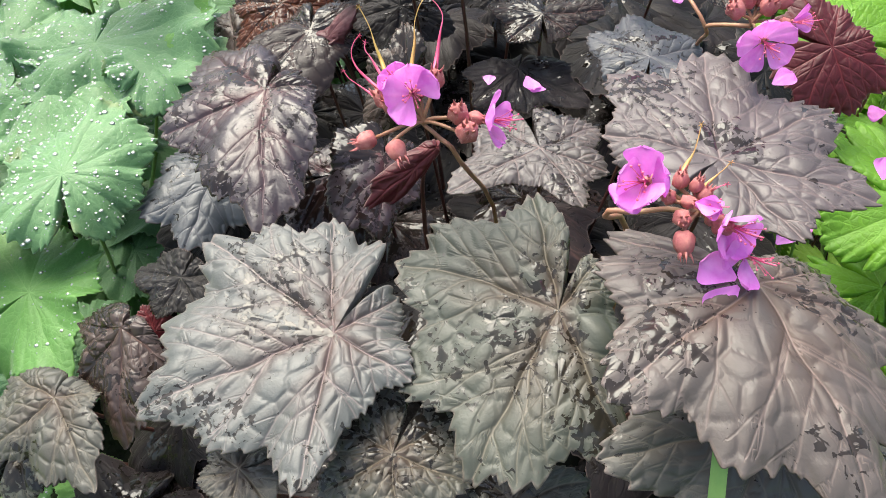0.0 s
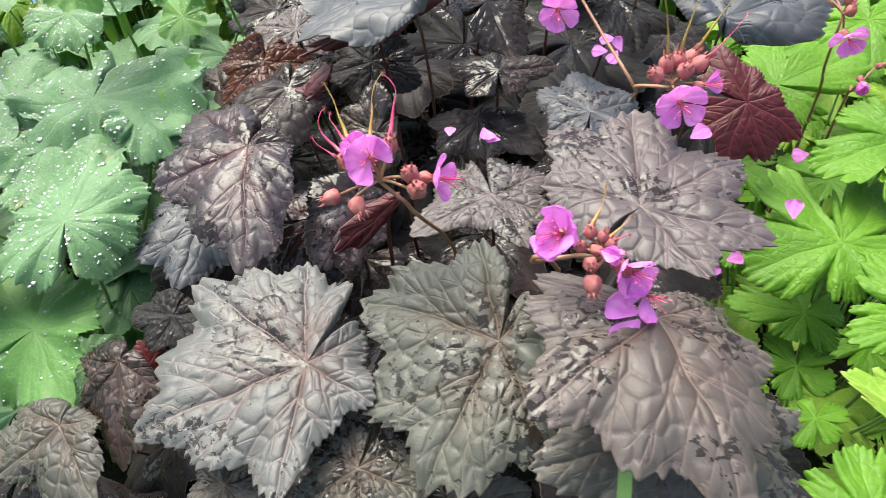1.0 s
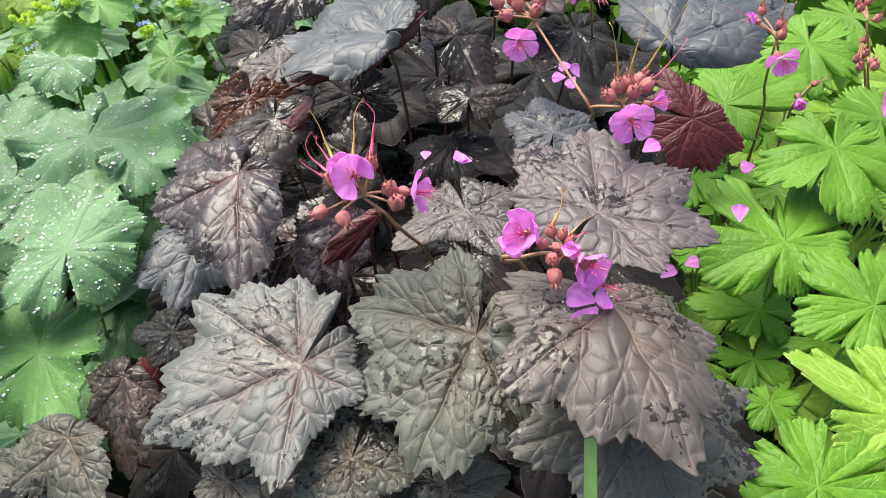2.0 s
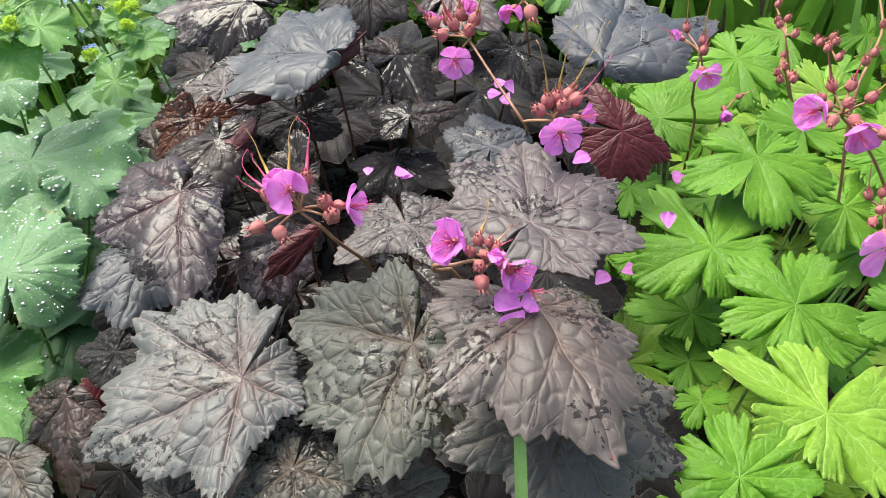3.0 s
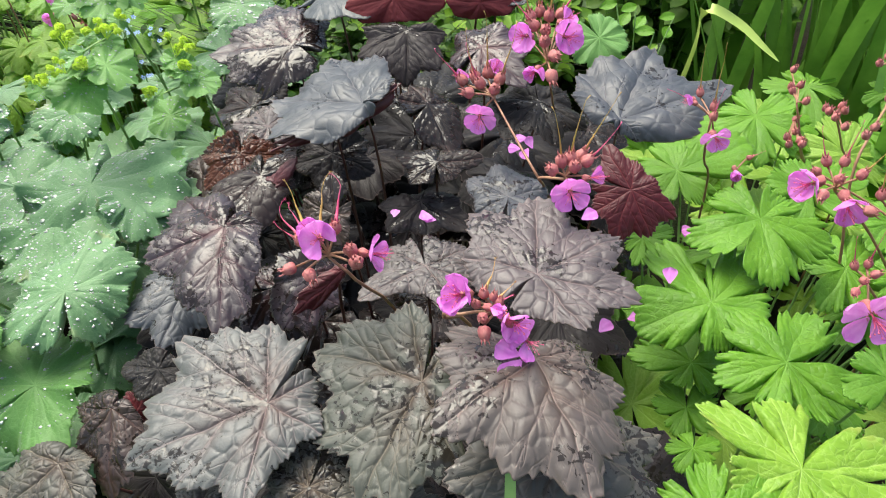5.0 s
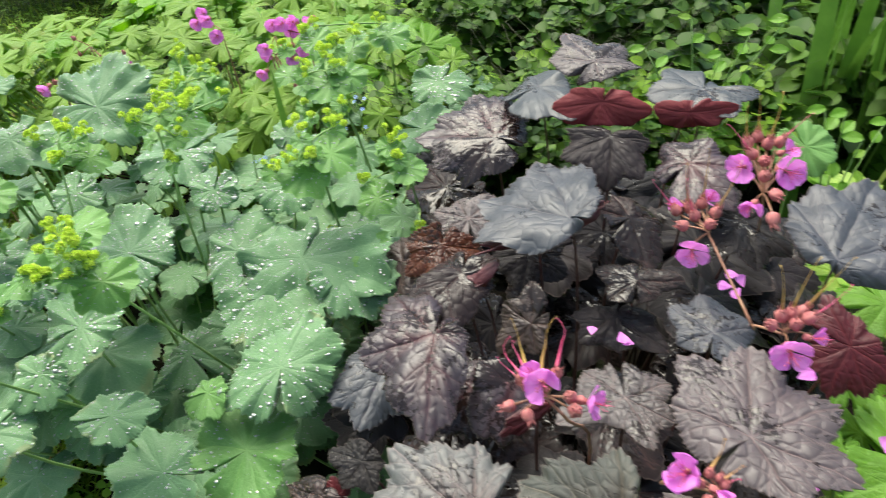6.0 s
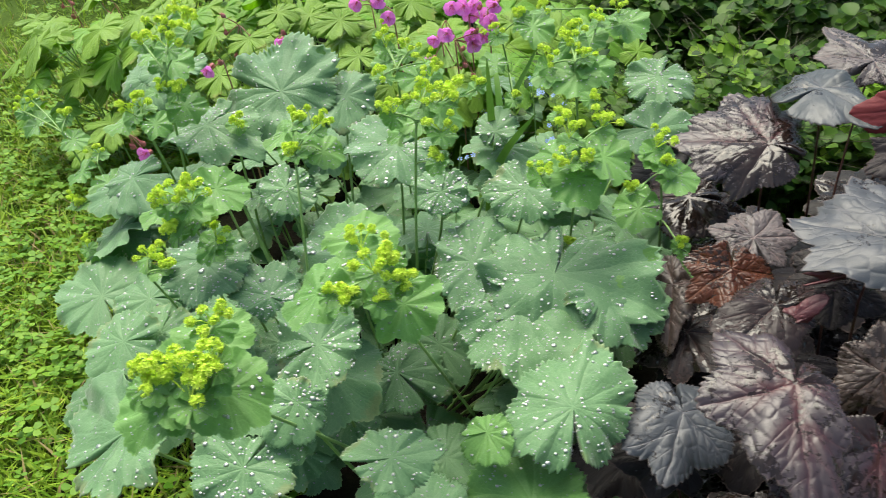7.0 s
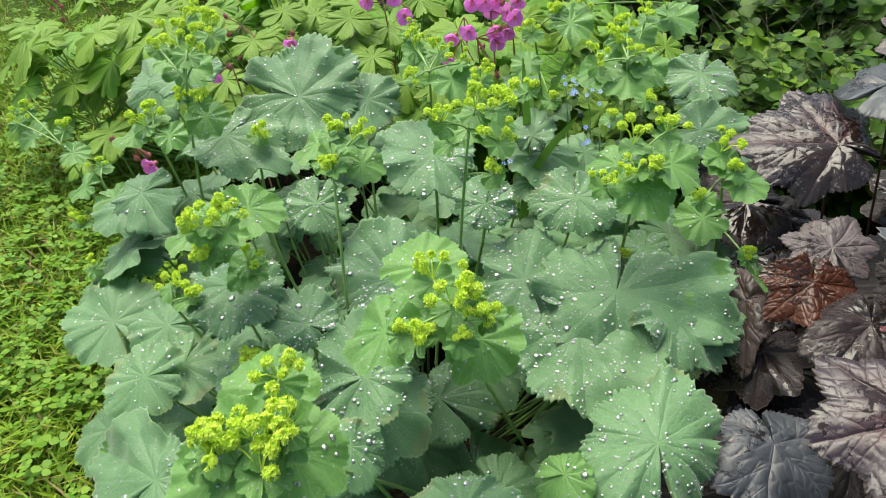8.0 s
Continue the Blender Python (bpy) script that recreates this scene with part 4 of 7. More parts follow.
heuchera_leaf((-0.020, 0.359, 0.262), (-0.20, -0.76, 0.61), [(-128, 37), (-75, 24), (4, 12), (95, 32), (149, 27)], M_HEUCHERA_RUST_DARK, seed=10)
heuchera_leaf((-0.029, 0.306, 0.250), (0.30, -0.51, 0.81), [(-114, 43), (-91, 44), (-52, 28), (20, 25), (149, 28)], M_HEUCHERA_PURPLE, seed=11)
heuchera_leaf((-0.061, 0.323, 0.225), (0.10, -0.40, 0.91), [(-114, 40), (-69, 45), (-28, 29), (69, 28), (149, 26)], M_HEUCHERA_PURPLE, seed=12)
heuchera_leaf((-0.104, 0.446, 0.266), (0.05, -0.55, 0.83), [(-136, 40), (-97, 35), (-50, 33), (7, 35), (89, 22), (173, 34)], M_HEUCHERA_RUST, fine=True, seed=13, sinus=90, wave=0.24)
heuchera_leaf((-0.142, 0.452, 0.240), (-0.50, -0.50, 0.70), [(-126, 46), (-92, 57), (-64, 32), (18, 12), (116, 29)], M_HEUCHERA_RUST_DARK, seed=14)
heuchera_leaf((-0.079, 0.403, 0.270), (-0.10, -0.35, 0.93), [(-151, 49), (-128, 53), (-91, 47), (-15, 27), (32, 32), (141, 29)], M_HEUCHERA_WET_SHADED, seed=15, roll_at=-10, roll_by=0.5, roll_sign=1)
heuchera_leaf((0.003, 0.415, 0.322), (-0.30, -0.18, 0.94), [(-169, 77), (37, 31), (88, 72), (112, 88), (137, 80), (154, 89)], M_HEUCHERA_SILVER, fine=True, seed=16, sinus=-30, droop=0.02)
heuchera_leaf((-0.073, 0.572, 0.308), (-0.10, -0.35, 0.93), [(-152, 66), (-119, 57), (-86, 43), (25, 32), (60, 54), (91, 69), (116, 72), (153, 70), (176, 83)], M_HEUCHERA_PURPLE, fine=True, seed=17, wave=0.09)
heuchera_leaf((0.033, 0.543, 0.330), (-0.10, -0.50, 0.86), [(-154, 48), (-92, 51), (-56, 50), (-4, 35), (167, 40)], M_HEUCHERA_SHADED, seed=18)
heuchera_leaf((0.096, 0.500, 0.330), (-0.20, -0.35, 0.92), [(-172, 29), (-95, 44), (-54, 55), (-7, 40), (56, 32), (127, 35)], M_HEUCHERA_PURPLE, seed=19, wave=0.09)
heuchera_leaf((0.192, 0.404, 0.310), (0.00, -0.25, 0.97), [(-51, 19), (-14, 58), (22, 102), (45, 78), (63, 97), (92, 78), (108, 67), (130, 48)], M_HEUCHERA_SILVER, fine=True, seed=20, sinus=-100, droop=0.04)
heuchera_leaf((0.143, 0.480, 0.290), (0.00, -0.30, 0.95), [(-129, 50), (-78, 47), (-36, 46), (33, 31), (165, 42)], M_HEUCHERA_SHADED, seed=21)
heuchera_leaf((0.051, 0.458, 0.300), (0.25, -0.40, 0.88), [(-80, 38), (-69, 52), (22, 25), (117, 27), (176, 26)], M_HEUCHERA_WET_SHADED, seed=22, roll_at=-150, roll_by=0.35, roll_sign=1)
heuchera_leaf((0.056, 0.400, 0.280), (0.00, -0.30, 0.95), [(-140, 27), (-39, 20), (8, 37), (75, 20), (165, 32)], M_HEUCHERA_WET_SHADED, seed=23, roll_at=-80, roll_by=0.45, roll_sign=1)
heuchera_leaf((0.183, 0.322, 0.300), (-0.20, -0.74, 0.64), [(-152, 29), (-109, 36), (-71, 33), (-34, 34), (13, 18), (80, 20), (114, 36), (156, 30)], M_HEUCHERA_RED, fine=True, seed=24, wave=0.08, sinus=160)
heuchera_leaf((0.111, 0.144, 0.262), (0.10, -0.35, 0.93), [(-167, 58), (-118, 50), (-69, 50), (-27, 57), (12, 59), (163, 47)], M_HEUCHERA_OLIVE, fine=True, seed=25)
heuchera_leaf((-0.014, 0.145, 0.238), (0.00, -0.30, 0.95), [(-153, 30), (-83, 26), (-20, 30), (34, 29), (107, 27), (153, 26)], M_HEUCHERA_OLIVE, fine=True, seed=26)
heuchera_leaf((0.029, 0.134, 0.225), (0.00, -0.30, 0.95), [(-128, 18), (-33, 26), (15, 30), (62, 26), (143, 19)], M_HEUCHERA_OLIVE, seed=27)
heuchera_leaf((-0.173, 0.194, 0.200), (-0.20, -0.35, 0.91), [(-146, 40), (-85, 38), (-57, 49), (-41, 35), (9, 20), (158, 35)], M_HEUCHERA_OLIVE, seed=28, fine=True)
heuchera_leaf((-0.144, 0.218, 0.220), (-0.30, -0.60, 0.75), [(-135, 36), (-91, 55), (-74, 46), (-39, 24), (175, 33)], M_HEUCHERA_RUST_DARK, fine=True, seed=29)
heuchera_leaf((-0.139, 0.233, 0.200), (0.20, -0.69, 0.69), [(-121, 13), (-68, 10), (59, 13), (120, 14)], M_HEUCHERA_RED, seed=30)
heuchera_leaf((-0.073, 0.146, 0.225), (0.00, -0.20, 0.98), [(-164, 16), (-91, 20), (-44, 21), (76, 16), (144, 18)], M_HEUCHERA_OLIVE, seed=31)
heuchera_leaf((-0.123, 0.245, 0.225), (-0.20, -0.40, 0.90), [(-122, 22), (-59, 23), (7, 15), (133, 22), (165, 30)], M_HEUCHERA_SHADED, seed=32)
heuchera_leaf((-0.137, 0.628, 0.235), (-0.20, -0.30, 0.93), [(-133, 38), (-81, 54), (-43, 60), (25, 41), (96, 58), (128, 64), (158, 51)], M_HEUCHERA_SHADED, seed=33, wave=0.08)
heuchera_leaf((-0.125, 0.588, 0.240), (-0.20, -0.30, 0.93), [(-99, 50), (-56, 48), (48, 28), (131, 54), (174, 49)], M_HEUCHERA_WET_SHADED, seed=34)
heuchera_leaf((-0.030, 0.453, 0.260), (-0.10, -0.50, 0.86), [(-173, 35), (-94, 37), (-27, 39), (28, 33), (139, 36)], M_HEUCHERA_SHADED, seed=35)
heuchera_leaf((0.115, 0.609, 0.350), (-0.10, -0.10, 0.99), [(-116, 41), (-64, 50), (-6, 50), (31, 26), (120, 60), (174, 51)], M_HEUCHERA_SILVER, seed=36)
heuchera_leaf((0.016, 0.669, 0.350), (0.00, -0.20, 0.98), [(-77, 28), (-1, 46), (58, 54), (119, 68), (166, 49)], M_HEUCHERA, seed=37)
heuchera_leaf((-0.036, 0.610, 0.345), (-0.30, -0.10, 0.95), [(-90, 57), (-59, 63), (-1, 29), (103, 46), (148, 46)], M_HEUCHERA_SILVER, seed=38)
heuchera_leaf((-0.086, 0.482, 0.272), (0.00, -0.35, 0.94), [(-149, 35), (-107, 28), (-39, 31), (13, 35), (57, 37), (121, 29), (165, 35)], M_HEUCHERA, seed=81)
heuchera_leaf((-0.106, 0.574, 0.235), (-0.10, -0.35, 0.93), [(-122, 32), (-55, 31), (7, 33), (58, 33), (121, 28), (177, 34)], M_HEUCHERA_WET_SHADED, seed=82)
heuchera_leaf((0.023, 0.565, 0.352), (0.00, -0.93, 0.36), [(-170, 45), (-150, 38), (-120, 25), (-90, 21), (-60, 24), (-32, 36), (-8, 46), (14, 27), (50, 15), (90, 12), (130, 15), (165, 30)], M_UNDER_LEAF, seed=39)
heuchera_leaf((0.099, 0.566, 0.345), (0.10, -0.95, 0.31), [(-161, 26), (-125, 17), (-90, 14), (-50, 16), (-15, 30), (8, 44), (30, 22), (80, 10), (130, 12), (174, 31)], M_UNDER_LEAF, seed=40)
heuchera_leaf((0.000, 0.252, 0.294), (0.36, -0.86, 0.36), [(-141, 38), (-152, 31), (-129, 30), (-168, 15), (-112, 14), (178, 7), (-95, 7), (40, 4)], M_HEUCHERA_RED, fine=True, seed=41, sinus=60, wave=0.03)
heuchera_leaf((-0.021, 0.413, 0.305), (0.00, -0.91, 0.41), [(-170, 20), (-166, 47), (-159, 38), (-138, 15), (4, 24), (24, 51), (32, 57), (40, 20)], M_UNDER_DARK, seed=42)
heuchera_leaf((-0.068, 0.396, 0.268), (-0.40, -0.70, 0.60), [(-156, 19), (-142, 24), (13, 15), (40, 25), (86, 8)], M_UNDER_DARK, seed=45)
heuchera_leaf((-0.200, 0.189, 0.170), (-0.10, -0.30, 0.95), [(-153, 35), (-74, 28), (-22, 38), (37, 32), (111, 35), (154, 41)], M_HEUCHERA_OLIVE, seed=61)

# rolled red margins of the leaves at the back
def rolled_margin(points, width, mat, seed):
    """The edge of a leaf that rolls over and shows its red underside: a thick ruffled band through the points."""
    pts = [Vector(p) for p in points]
    rg = random.Random(seed)
    fine = []
    for i in range(len(pts) - 1):
        a, b, c, e = pts[max(i - 1, 0)], pts[i], pts[i + 1], pts[min(i + 2, len(pts) - 1)]
        for q in range(9):
            t = q / 9
            fine.append(0.5 * ((2 * b) + (c - a) * t + (2 * a - 5 * b + 4 * c - e) * t * t + (3 * b - a - 3 * c + e) * t ** 3))
    fine.append(pts[-1])
    n = len(fine)
    V, F = [], []
    for i, p in enumerate(fine):
        u = i / (n - 1)
        along = (fine[min(i + 1, n - 1)] - fine[max(i - 1, 0)]).normalized()
        down = along.cross(Vector((0.1, -0.77, 0.63)))
        if down.z > 0:
            down = -down
        w = width * (0.25 + 0.75 * math.sin(math.pi * min(1, 0.08 + 0.9 * u))) * rg.uniform(0.75, 1.2)
        out = Vector((0, -0.77, 0.63)) * width * 0.35 * math.sin(i * 1.9 + seed)
        for k in range(6):
            v = k / 5
            V.append(p + down * (w * v) + out * v + Vector((0, -0.77, 0.63)) * (w * 0.6 * math.sin(math.pi * v)))
        V.append(p + down * (w * 0.5) - Vector((0, -0.77, 0.63)) * 0.0015)
    for i in range(n - 1):
        o = i * 7
        F += [(o + k, o + k + 1, o + k + 8, o + k + 7) for k in range(6)]
        F.append((o + 6, o, o + 7, o + 13))
    part("leaf_margin", mesh_of("leaf_margin", V, F, mat), HEUCHERA_BACK, Matrix(), "rolled dark red leaf edge")


rolled_margin([(-0.068, 0.399, 0.293), (-0.050, 0.403, 0.300), (-0.027, 0.410, 0.312), (-0.000, 0.412, 0.318), (0.017, 0.420, 0.324), (0.031, 0.432, 0.330)], 0.0032, M_UNDER_DARK, 1)
rolled_margin([(-0.051, 0.410, 0.282), (-0.055, 0.401, 0.275), (-0.065, 0.395, 0.267), (-0.077, 0.391, 0.261)], 0.0034, M_UNDER_DARK, 3)

# lady's mantle: the leaves that show whole
mantle_leaf((-0.257, 0.419, 0.224), (-0.05, -0.20, 0.98), [(-159, 50), (-115, 59), (-81, 66), (-33, 68), (6, 65), (50, 77), (83, 80), (108, 62), (167, 47)], drops=420, seed=1, fine=True, sinus=150)
mantle_leaf((-0.193, 0.429, 0.236), (0.15, -0.15, 0.98), [(-123, 30), (-80, 39), (-38, 46), (23, 58), (56, 81), (79, 68), (116, 32)], drops=170, seed=2, fine=True)
mantle_leaf((-0.206, 0.316, 0.232), (0.05, -0.30, 0.95), [(-168, 44), (-136, 50), (-108, 43), (-49, 37), (2, 38), (43, 52), (78, 56), (121, 45), (145, 44)], drops=170, seed=3, fine=True, cup=-0.15)
mantle_leaf((-0.224, 0.271, 0.186), (-0.05, -0.30, 0.95), [(-180, 45), (-101, 43), (-59, 61), (-37, 40), (5, 37), (52, 42), (99, 48), (133, 58)], drops=60, seed=4, fine=True, bright=True)
mantle_leaf((-0.302, 0.458, 0.232), (-0.05, -0.30, 0.95), [(-179, 34), (-131, 37), (-94, 49), (-17, 34), (38, 54), (86, 54), (125, 45)], drops=190, seed=5, fine=True)
mantle_leaf((-0.398, 0.431, 0.240), (0.00, -0.20, 0.98), [(-161, 46), (-101, 37), (-42, 45), (20, 40), (77, 54), (106, 67), (132, 69), (166, 61)], drops=260, seed=6, fine=True)
mantle_leaf((-0.396, 0.343, 0.225), (0.05, -0.41, 0.91), [(-180, 34), (-108, 40), (-74, 44), (-16, 30), (44, 34), (105, 54), (144, 46)], drops=160, seed=7, fine=True)
mantle_leaf((-0.522, 0.269, 0.180), (-0.25, -0.30, 0.92), [(-160, 57), (-114, 51), (-75, 51), (-43, 48), (-9, 29), (107, 35), (136, 76), (162, 84)], drops=110, seed=8, fine=True)
mantle_leaf((-0.408, 0.238, 0.210), (0.05, -0.35, 0.93), [(-119, 32), (-57, 34), (-6, 36), (33, 30), (102, 23), (145, 34), (175, 39)], drops=110, seed=73)
mantle_leaf((-0.200, 0.210, 0.090), (-0.10, -0.20, 0.97), [(-132, 21), (-50, 21), (-1, 26), (65, 18), (138, 23), (172, 28)], drops=20, seed=74, bright=True)
mantle_leaf((-0.228, 0.192, 0.120), (-0.10, -0.20, 0.97), [(-46, 18), (-5, 25), (64, 15), (133, 21), (168, 24)], drops=20, seed=75, bright=True)
mantle_leaf((-0.551, 0.650, 0.280), (0.00, -0.55, 0.83), [(-166, 68), (-135, 67), (-93, 58), (-36, 62), (12, 56), (51, 74), (89, 78), (127, 72), (157, 77)], drops=170, seed=9, fine=True, sinus=170)
mantle_leaf((-0.489, 0.678, 0.270), (0.25, -0.40, 0.88), [(-117, 44), (-83, 53), (-37, 35), (45, 38), (94, 40), (147, 33)], drops=70, seed=10)
mantle_leaf((-0.392, 0.548, 0.285), (-0.05, -0.35, 0.93), [(-175, 51), (-120, 46), (-64, 45), (-5, 35), (72, 47), (114, 55), (146, 61)], drops=200, seed=11, fine=True)
mantle_leaf((-0.445, 0.371, 0.240), (0.10, -0.35, 0.93), [(-131, 21), (-53, 16), (28, 22), (96, 35), (145, 42), (180, 35)], drops=90, seed=12)
mantle_leaf((-0.365, 0.427, 0.120), (0.00, -0.35, 0.94), [(-145, 33), (-102, 39), (-58, 41), (-3, 52), (45, 43), (154, 23)], drops=90, seed=13)
mantle_leaf((-0.633, 0.449, 0.130), (-0.50, -0.50, 0.70), [(-157, 87), (-104, 55), (-59, 30), (91, 16), (155, 62), (171, 77)], drops=70, seed=14)
mantle_leaf((-0.507, 0.386, 0.255), (-0.05, -0.25, 0.97), [(-124, 36), (-75, 42), (-33, 43), (17, 38), (103, 35), (158, 40)], drops=110, seed=15, fine=True)
mantle_leaf((-0.576, 0.416, 0.150), (0.00, -0.30, 0.95), [(-138, 38), (-84, 42), (-34, 47), (8, 37), (106, 23), (179, 35)], drops=90, seed=16)
mantle_leaf((-0.385, 0.278, 0.235), (0.10, -0.50, 0.86), [(-162, 22), (-108, 32), (-57, 28), (9, 20), (102, 17), (157, 25)], drops=60, seed=17)
mantle_leaf((-0.312, 0.252, 0.230), (0.00, -0.20, 0.98), [(-136, 22), (-11, 26), (26, 34), (82, 21), (147, 27), (179, 34)], drops=40, seed=18)
mantle_leaf((-0.259, 0.293, 0.220), (-0.30, -0.30, 0.90), [(-112, 22), (-52, 24), (14, 17), (95, 15), (154, 18)], drops=15, seed=19, bright=True)
mantle_leaf((-0.566, 0.525, 0.300), (0.00, -0.35, 0.94), [(-150, 47), (-112, 35), (-58, 45), (-20, 64), (13, 49), (100, 30), (167, 41)], drops=170, seed=20, fine=True)
mantle_leaf((-0.473, 0.479, 0.270), (0.05, -0.50, 0.86), [(-148, 24), (-91, 26), (-12, 30), (50, 23), (133, 29), (166, 29)], drops=80, seed=21)
mantle_leaf((-0.339, 0.502, 0.270), (0.00, -0.60, 0.80), [(-138, 24), (-71, 22), (-11, 25), (42, 25), (126, 28), (166, 29)], drops=110, seed=22)
mantle_leaf((-0.269, 0.522, 0.270), (-0.10, -0.45, 0.89), [(-170, 39), (-102, 30), (-41, 37), (10, 40), (68, 30), (137, 34)], drops=130, seed=23, fine=True)
mantle_leaf((-0.163, 0.659, 0.270), (0.10, -0.40, 0.91), [(-108, 40), (-35, 19), (27, 56), (99, 34), (149, 31)], drops=70, seed=24)
mantle_leaf((-0.160, 0.745, 0.290), (0.10, -0.45, 0.89), [(-136, 37), (-89, 35), (-22, 42), (25, 40), (104, 26), (165, 35)], drops=120, seed=25)
mantle_leaf((-0.209, 0.532, 0.220), (0.00, -0.30, 0.95), [(-173, 28), (-112, 23), (-34, 22), (35, 25), (120, 20)], drops=60, seed=26)
mantle_leaf((-0.692, 0.559, 0.210), (-0.20, -0.40, 0.90), [(-126, 32), (-42, 61), (-9, 52), (37, 33), (155, 36)], drops=60, seed=27)
mantle_leaf((-0.708, 0.534, 0.150), (-0.30, -0.40, 0.87), [(-162, 36), (-63, 37), (-18, 49), (40, 29), (156, 47)], drops=30, seed=28)
mantle_leaf((-0.734, 0.519, 0.110), (-0.30, -0.40, 0.87), [(-165, 34), (-69, 28), (-16, 40), (54, 24), (153, 40)], drops=50, seed=29)
mantle_leaf((-0.683, 0.615, 0.300), (-0.30, -0.51, 0.81), [(-178, 39), (-114, 34), (-47, 49), (11, 39), (86, 40), (144, 57)], drops=20, seed=30)
mantle_leaf((-0.621, 0.579, 0.330), (-0.10, -0.30, 0.95), [(-158, 39), (-46, 22), (29, 30), (84, 28), (152, 45)], drops=25, seed=31)
mantle_leaf((-0.317, 0.643, 0.260), (0.00, -0.50, 0.86), [(-139, 16), (-44, 17), (33, 27), (88, 36), (136, 26)], drops=50, seed=32)
mantle_leaf((-0.217, 0.450, 0.100), (0.00, -0.20, 0.98), [(-171, 62), (-141, 63), (-96, 32), (149, 17), (155, 49)], drops=0, seed=33)
mantle_leaf((-0.288, 0.253, 0.170), (-0.10, -0.30, 0.95), [(-79, 37), (-31, 41), (24, 31), (99, 36), (143, 52), (174, 48)], drops=70, seed=71)
mantle_leaf((-0.263, 0.269, 0.110), (-0.10, -0.30, 0.95), [(-126, 32), (-51, 39), (0, 43), (70, 29), (141, 45), (174, 46)], drops=50, seed=72)
mantle_leaf((-0.233, 0.445, 0.240), (-0.10, -0.30, 0.95), [(-90, 55), (-46, 73), (-14, 88), (15, 84), (56, 49), (108, 58), (139, 70)], drops=240, seed=34, fine=True)

# cranesbill beside it: the leaves that show whole
geranium_leaf((0.232, 0.273, 0.243), (-0.05, -0.25, 0.97), [(-151, 43), (-79, 31), (-14, 38), (42, 65), (92, 51), (116, 63), (176, 52)], seed=1, sinus=90)
geranium_leaf((0.274, 0.321, 0.275), (0.00, -0.35, 0.94), [(-165, 53), (-151, 51), (-39, 29), (-5, 53), (39, 34), (128, 36), (170, 54)], seed=2)
geranium_leaf((0.235, 0.142, 0.246), (0.15, -0.25, 0.96), [(-169, 39), (-116, 33), (-58, 48), (-19, 57), (6, 57), (89, 43), (125, 50), (152, 58)], seed=3, lime=True, fine=True)
geranium_leaf((0.264, 0.226, 0.235), (0.00, -0.25, 0.97), [(-153, 46), (-121, 35), (-71, 43), (-33, 54), (42, 36), (61, 48), (118, 45), (177, 42)], seed=4, fine=True)
geranium_leaf((0.355, 0.531, 0.245), (-0.10, -0.40, 0.91), [(-163, 77), (-101, 56), (-52, 50), (-20, 44), (100, 39), (148, 33)], seed=5)
geranium_leaf((0.184, 0.117, 0.240), (0.00, -0.25, 0.97), [(-167, 25), (-133, 32), (-71, 22), (-6, 39), (33, 49), (79, 34), (148, 31)], seed=6, fine=True)
geranium_leaf((0.268, 0.470, 0.225), (-0.10, -0.30, 0.95), [(-124, 42), (-67, 38), (9, 78), (33, 49), (102, 44), (155, 41)], seed=7)
geranium_leaf((0.347, 0.394, 0.250), (0.10, -0.30, 0.95), [(-125, 35), (-45, 33), (31, 60), (89, 40), (161, 35)], seed=8)
geranium_leaf((0.346, 0.321, 0.230), (0.00, -0.30, 0.95), [(-145, 41), (-118, 39), (-16, 38), (35, 44), (102, 35), (170, 29)], seed=9)
geranium_leaf((0.228, 0.271, 0.190), (0.00, -0.20, 0.98), [(-131, 22), (-53, 25), (4, 26), (93, 39), (153, 32), (168, 43)], seed=10)
geranium_leaf((0.222, 0.249, 0.170), (-0.10, -0.30, 0.95), [(-124, 22), (-39, 23), (31, 26), (120, 26), (162, 24)], seed=11)
geranium_leaf((0.208, 0.200, 0.190), (0.00, -0.20, 0.98), [(-137, 19), (-51, 15), (16, 20), (106, 12), (174, 17)], seed=12)
geranium_leaf((0.307, 0.197, 0.250), (0.10, -0.30, 0.95), [(-175, 30), (-153, 25), (-65, 19), (5, 29), (53, 32), (123, 22)], seed=13)
geranium_leaf((0.221, 0.393, 0.210), (-0.20, -0.30, 0.93), [(-153, 17), (-116, 28), (-56, 32), (11, 26), (98, 18)], seed=14)
geranium_leaf((0.387, 0.347, 0.250), (0.20, -0.30, 0.93), [(-141, 41), (-77, 26), (15, 30), (113, 23), (176, 32)], seed=15)
geranium_leaf((0.368, 0.294, 0.240), (0.10, -0.30, 0.95), [(-149, 26), (-116, 25), (-22, 26), (36, 41), (112, 21)], seed=16)
geranium_leaf((0.309, 0.235, 0.190), (0.10, -0.30, 0.95), [(-133, 31), (-56, 29), (-2, 27), (80, 17), (159, 26)], seed=17)
geranium_leaf((0.216, 0.346, 0.180), (-0.20, -0.20, 0.96), [(-130, 23), (-72, 19), (31, 15), (108, 20), (165, 19)], seed=18)
geranium_leaf((0.335, 0.592, 0.200), (-0.10, -0.30, 0.95), [(-171, 48), (-120, 42), (-49, 39), (-11, 17), (155, 34)], seed=19)

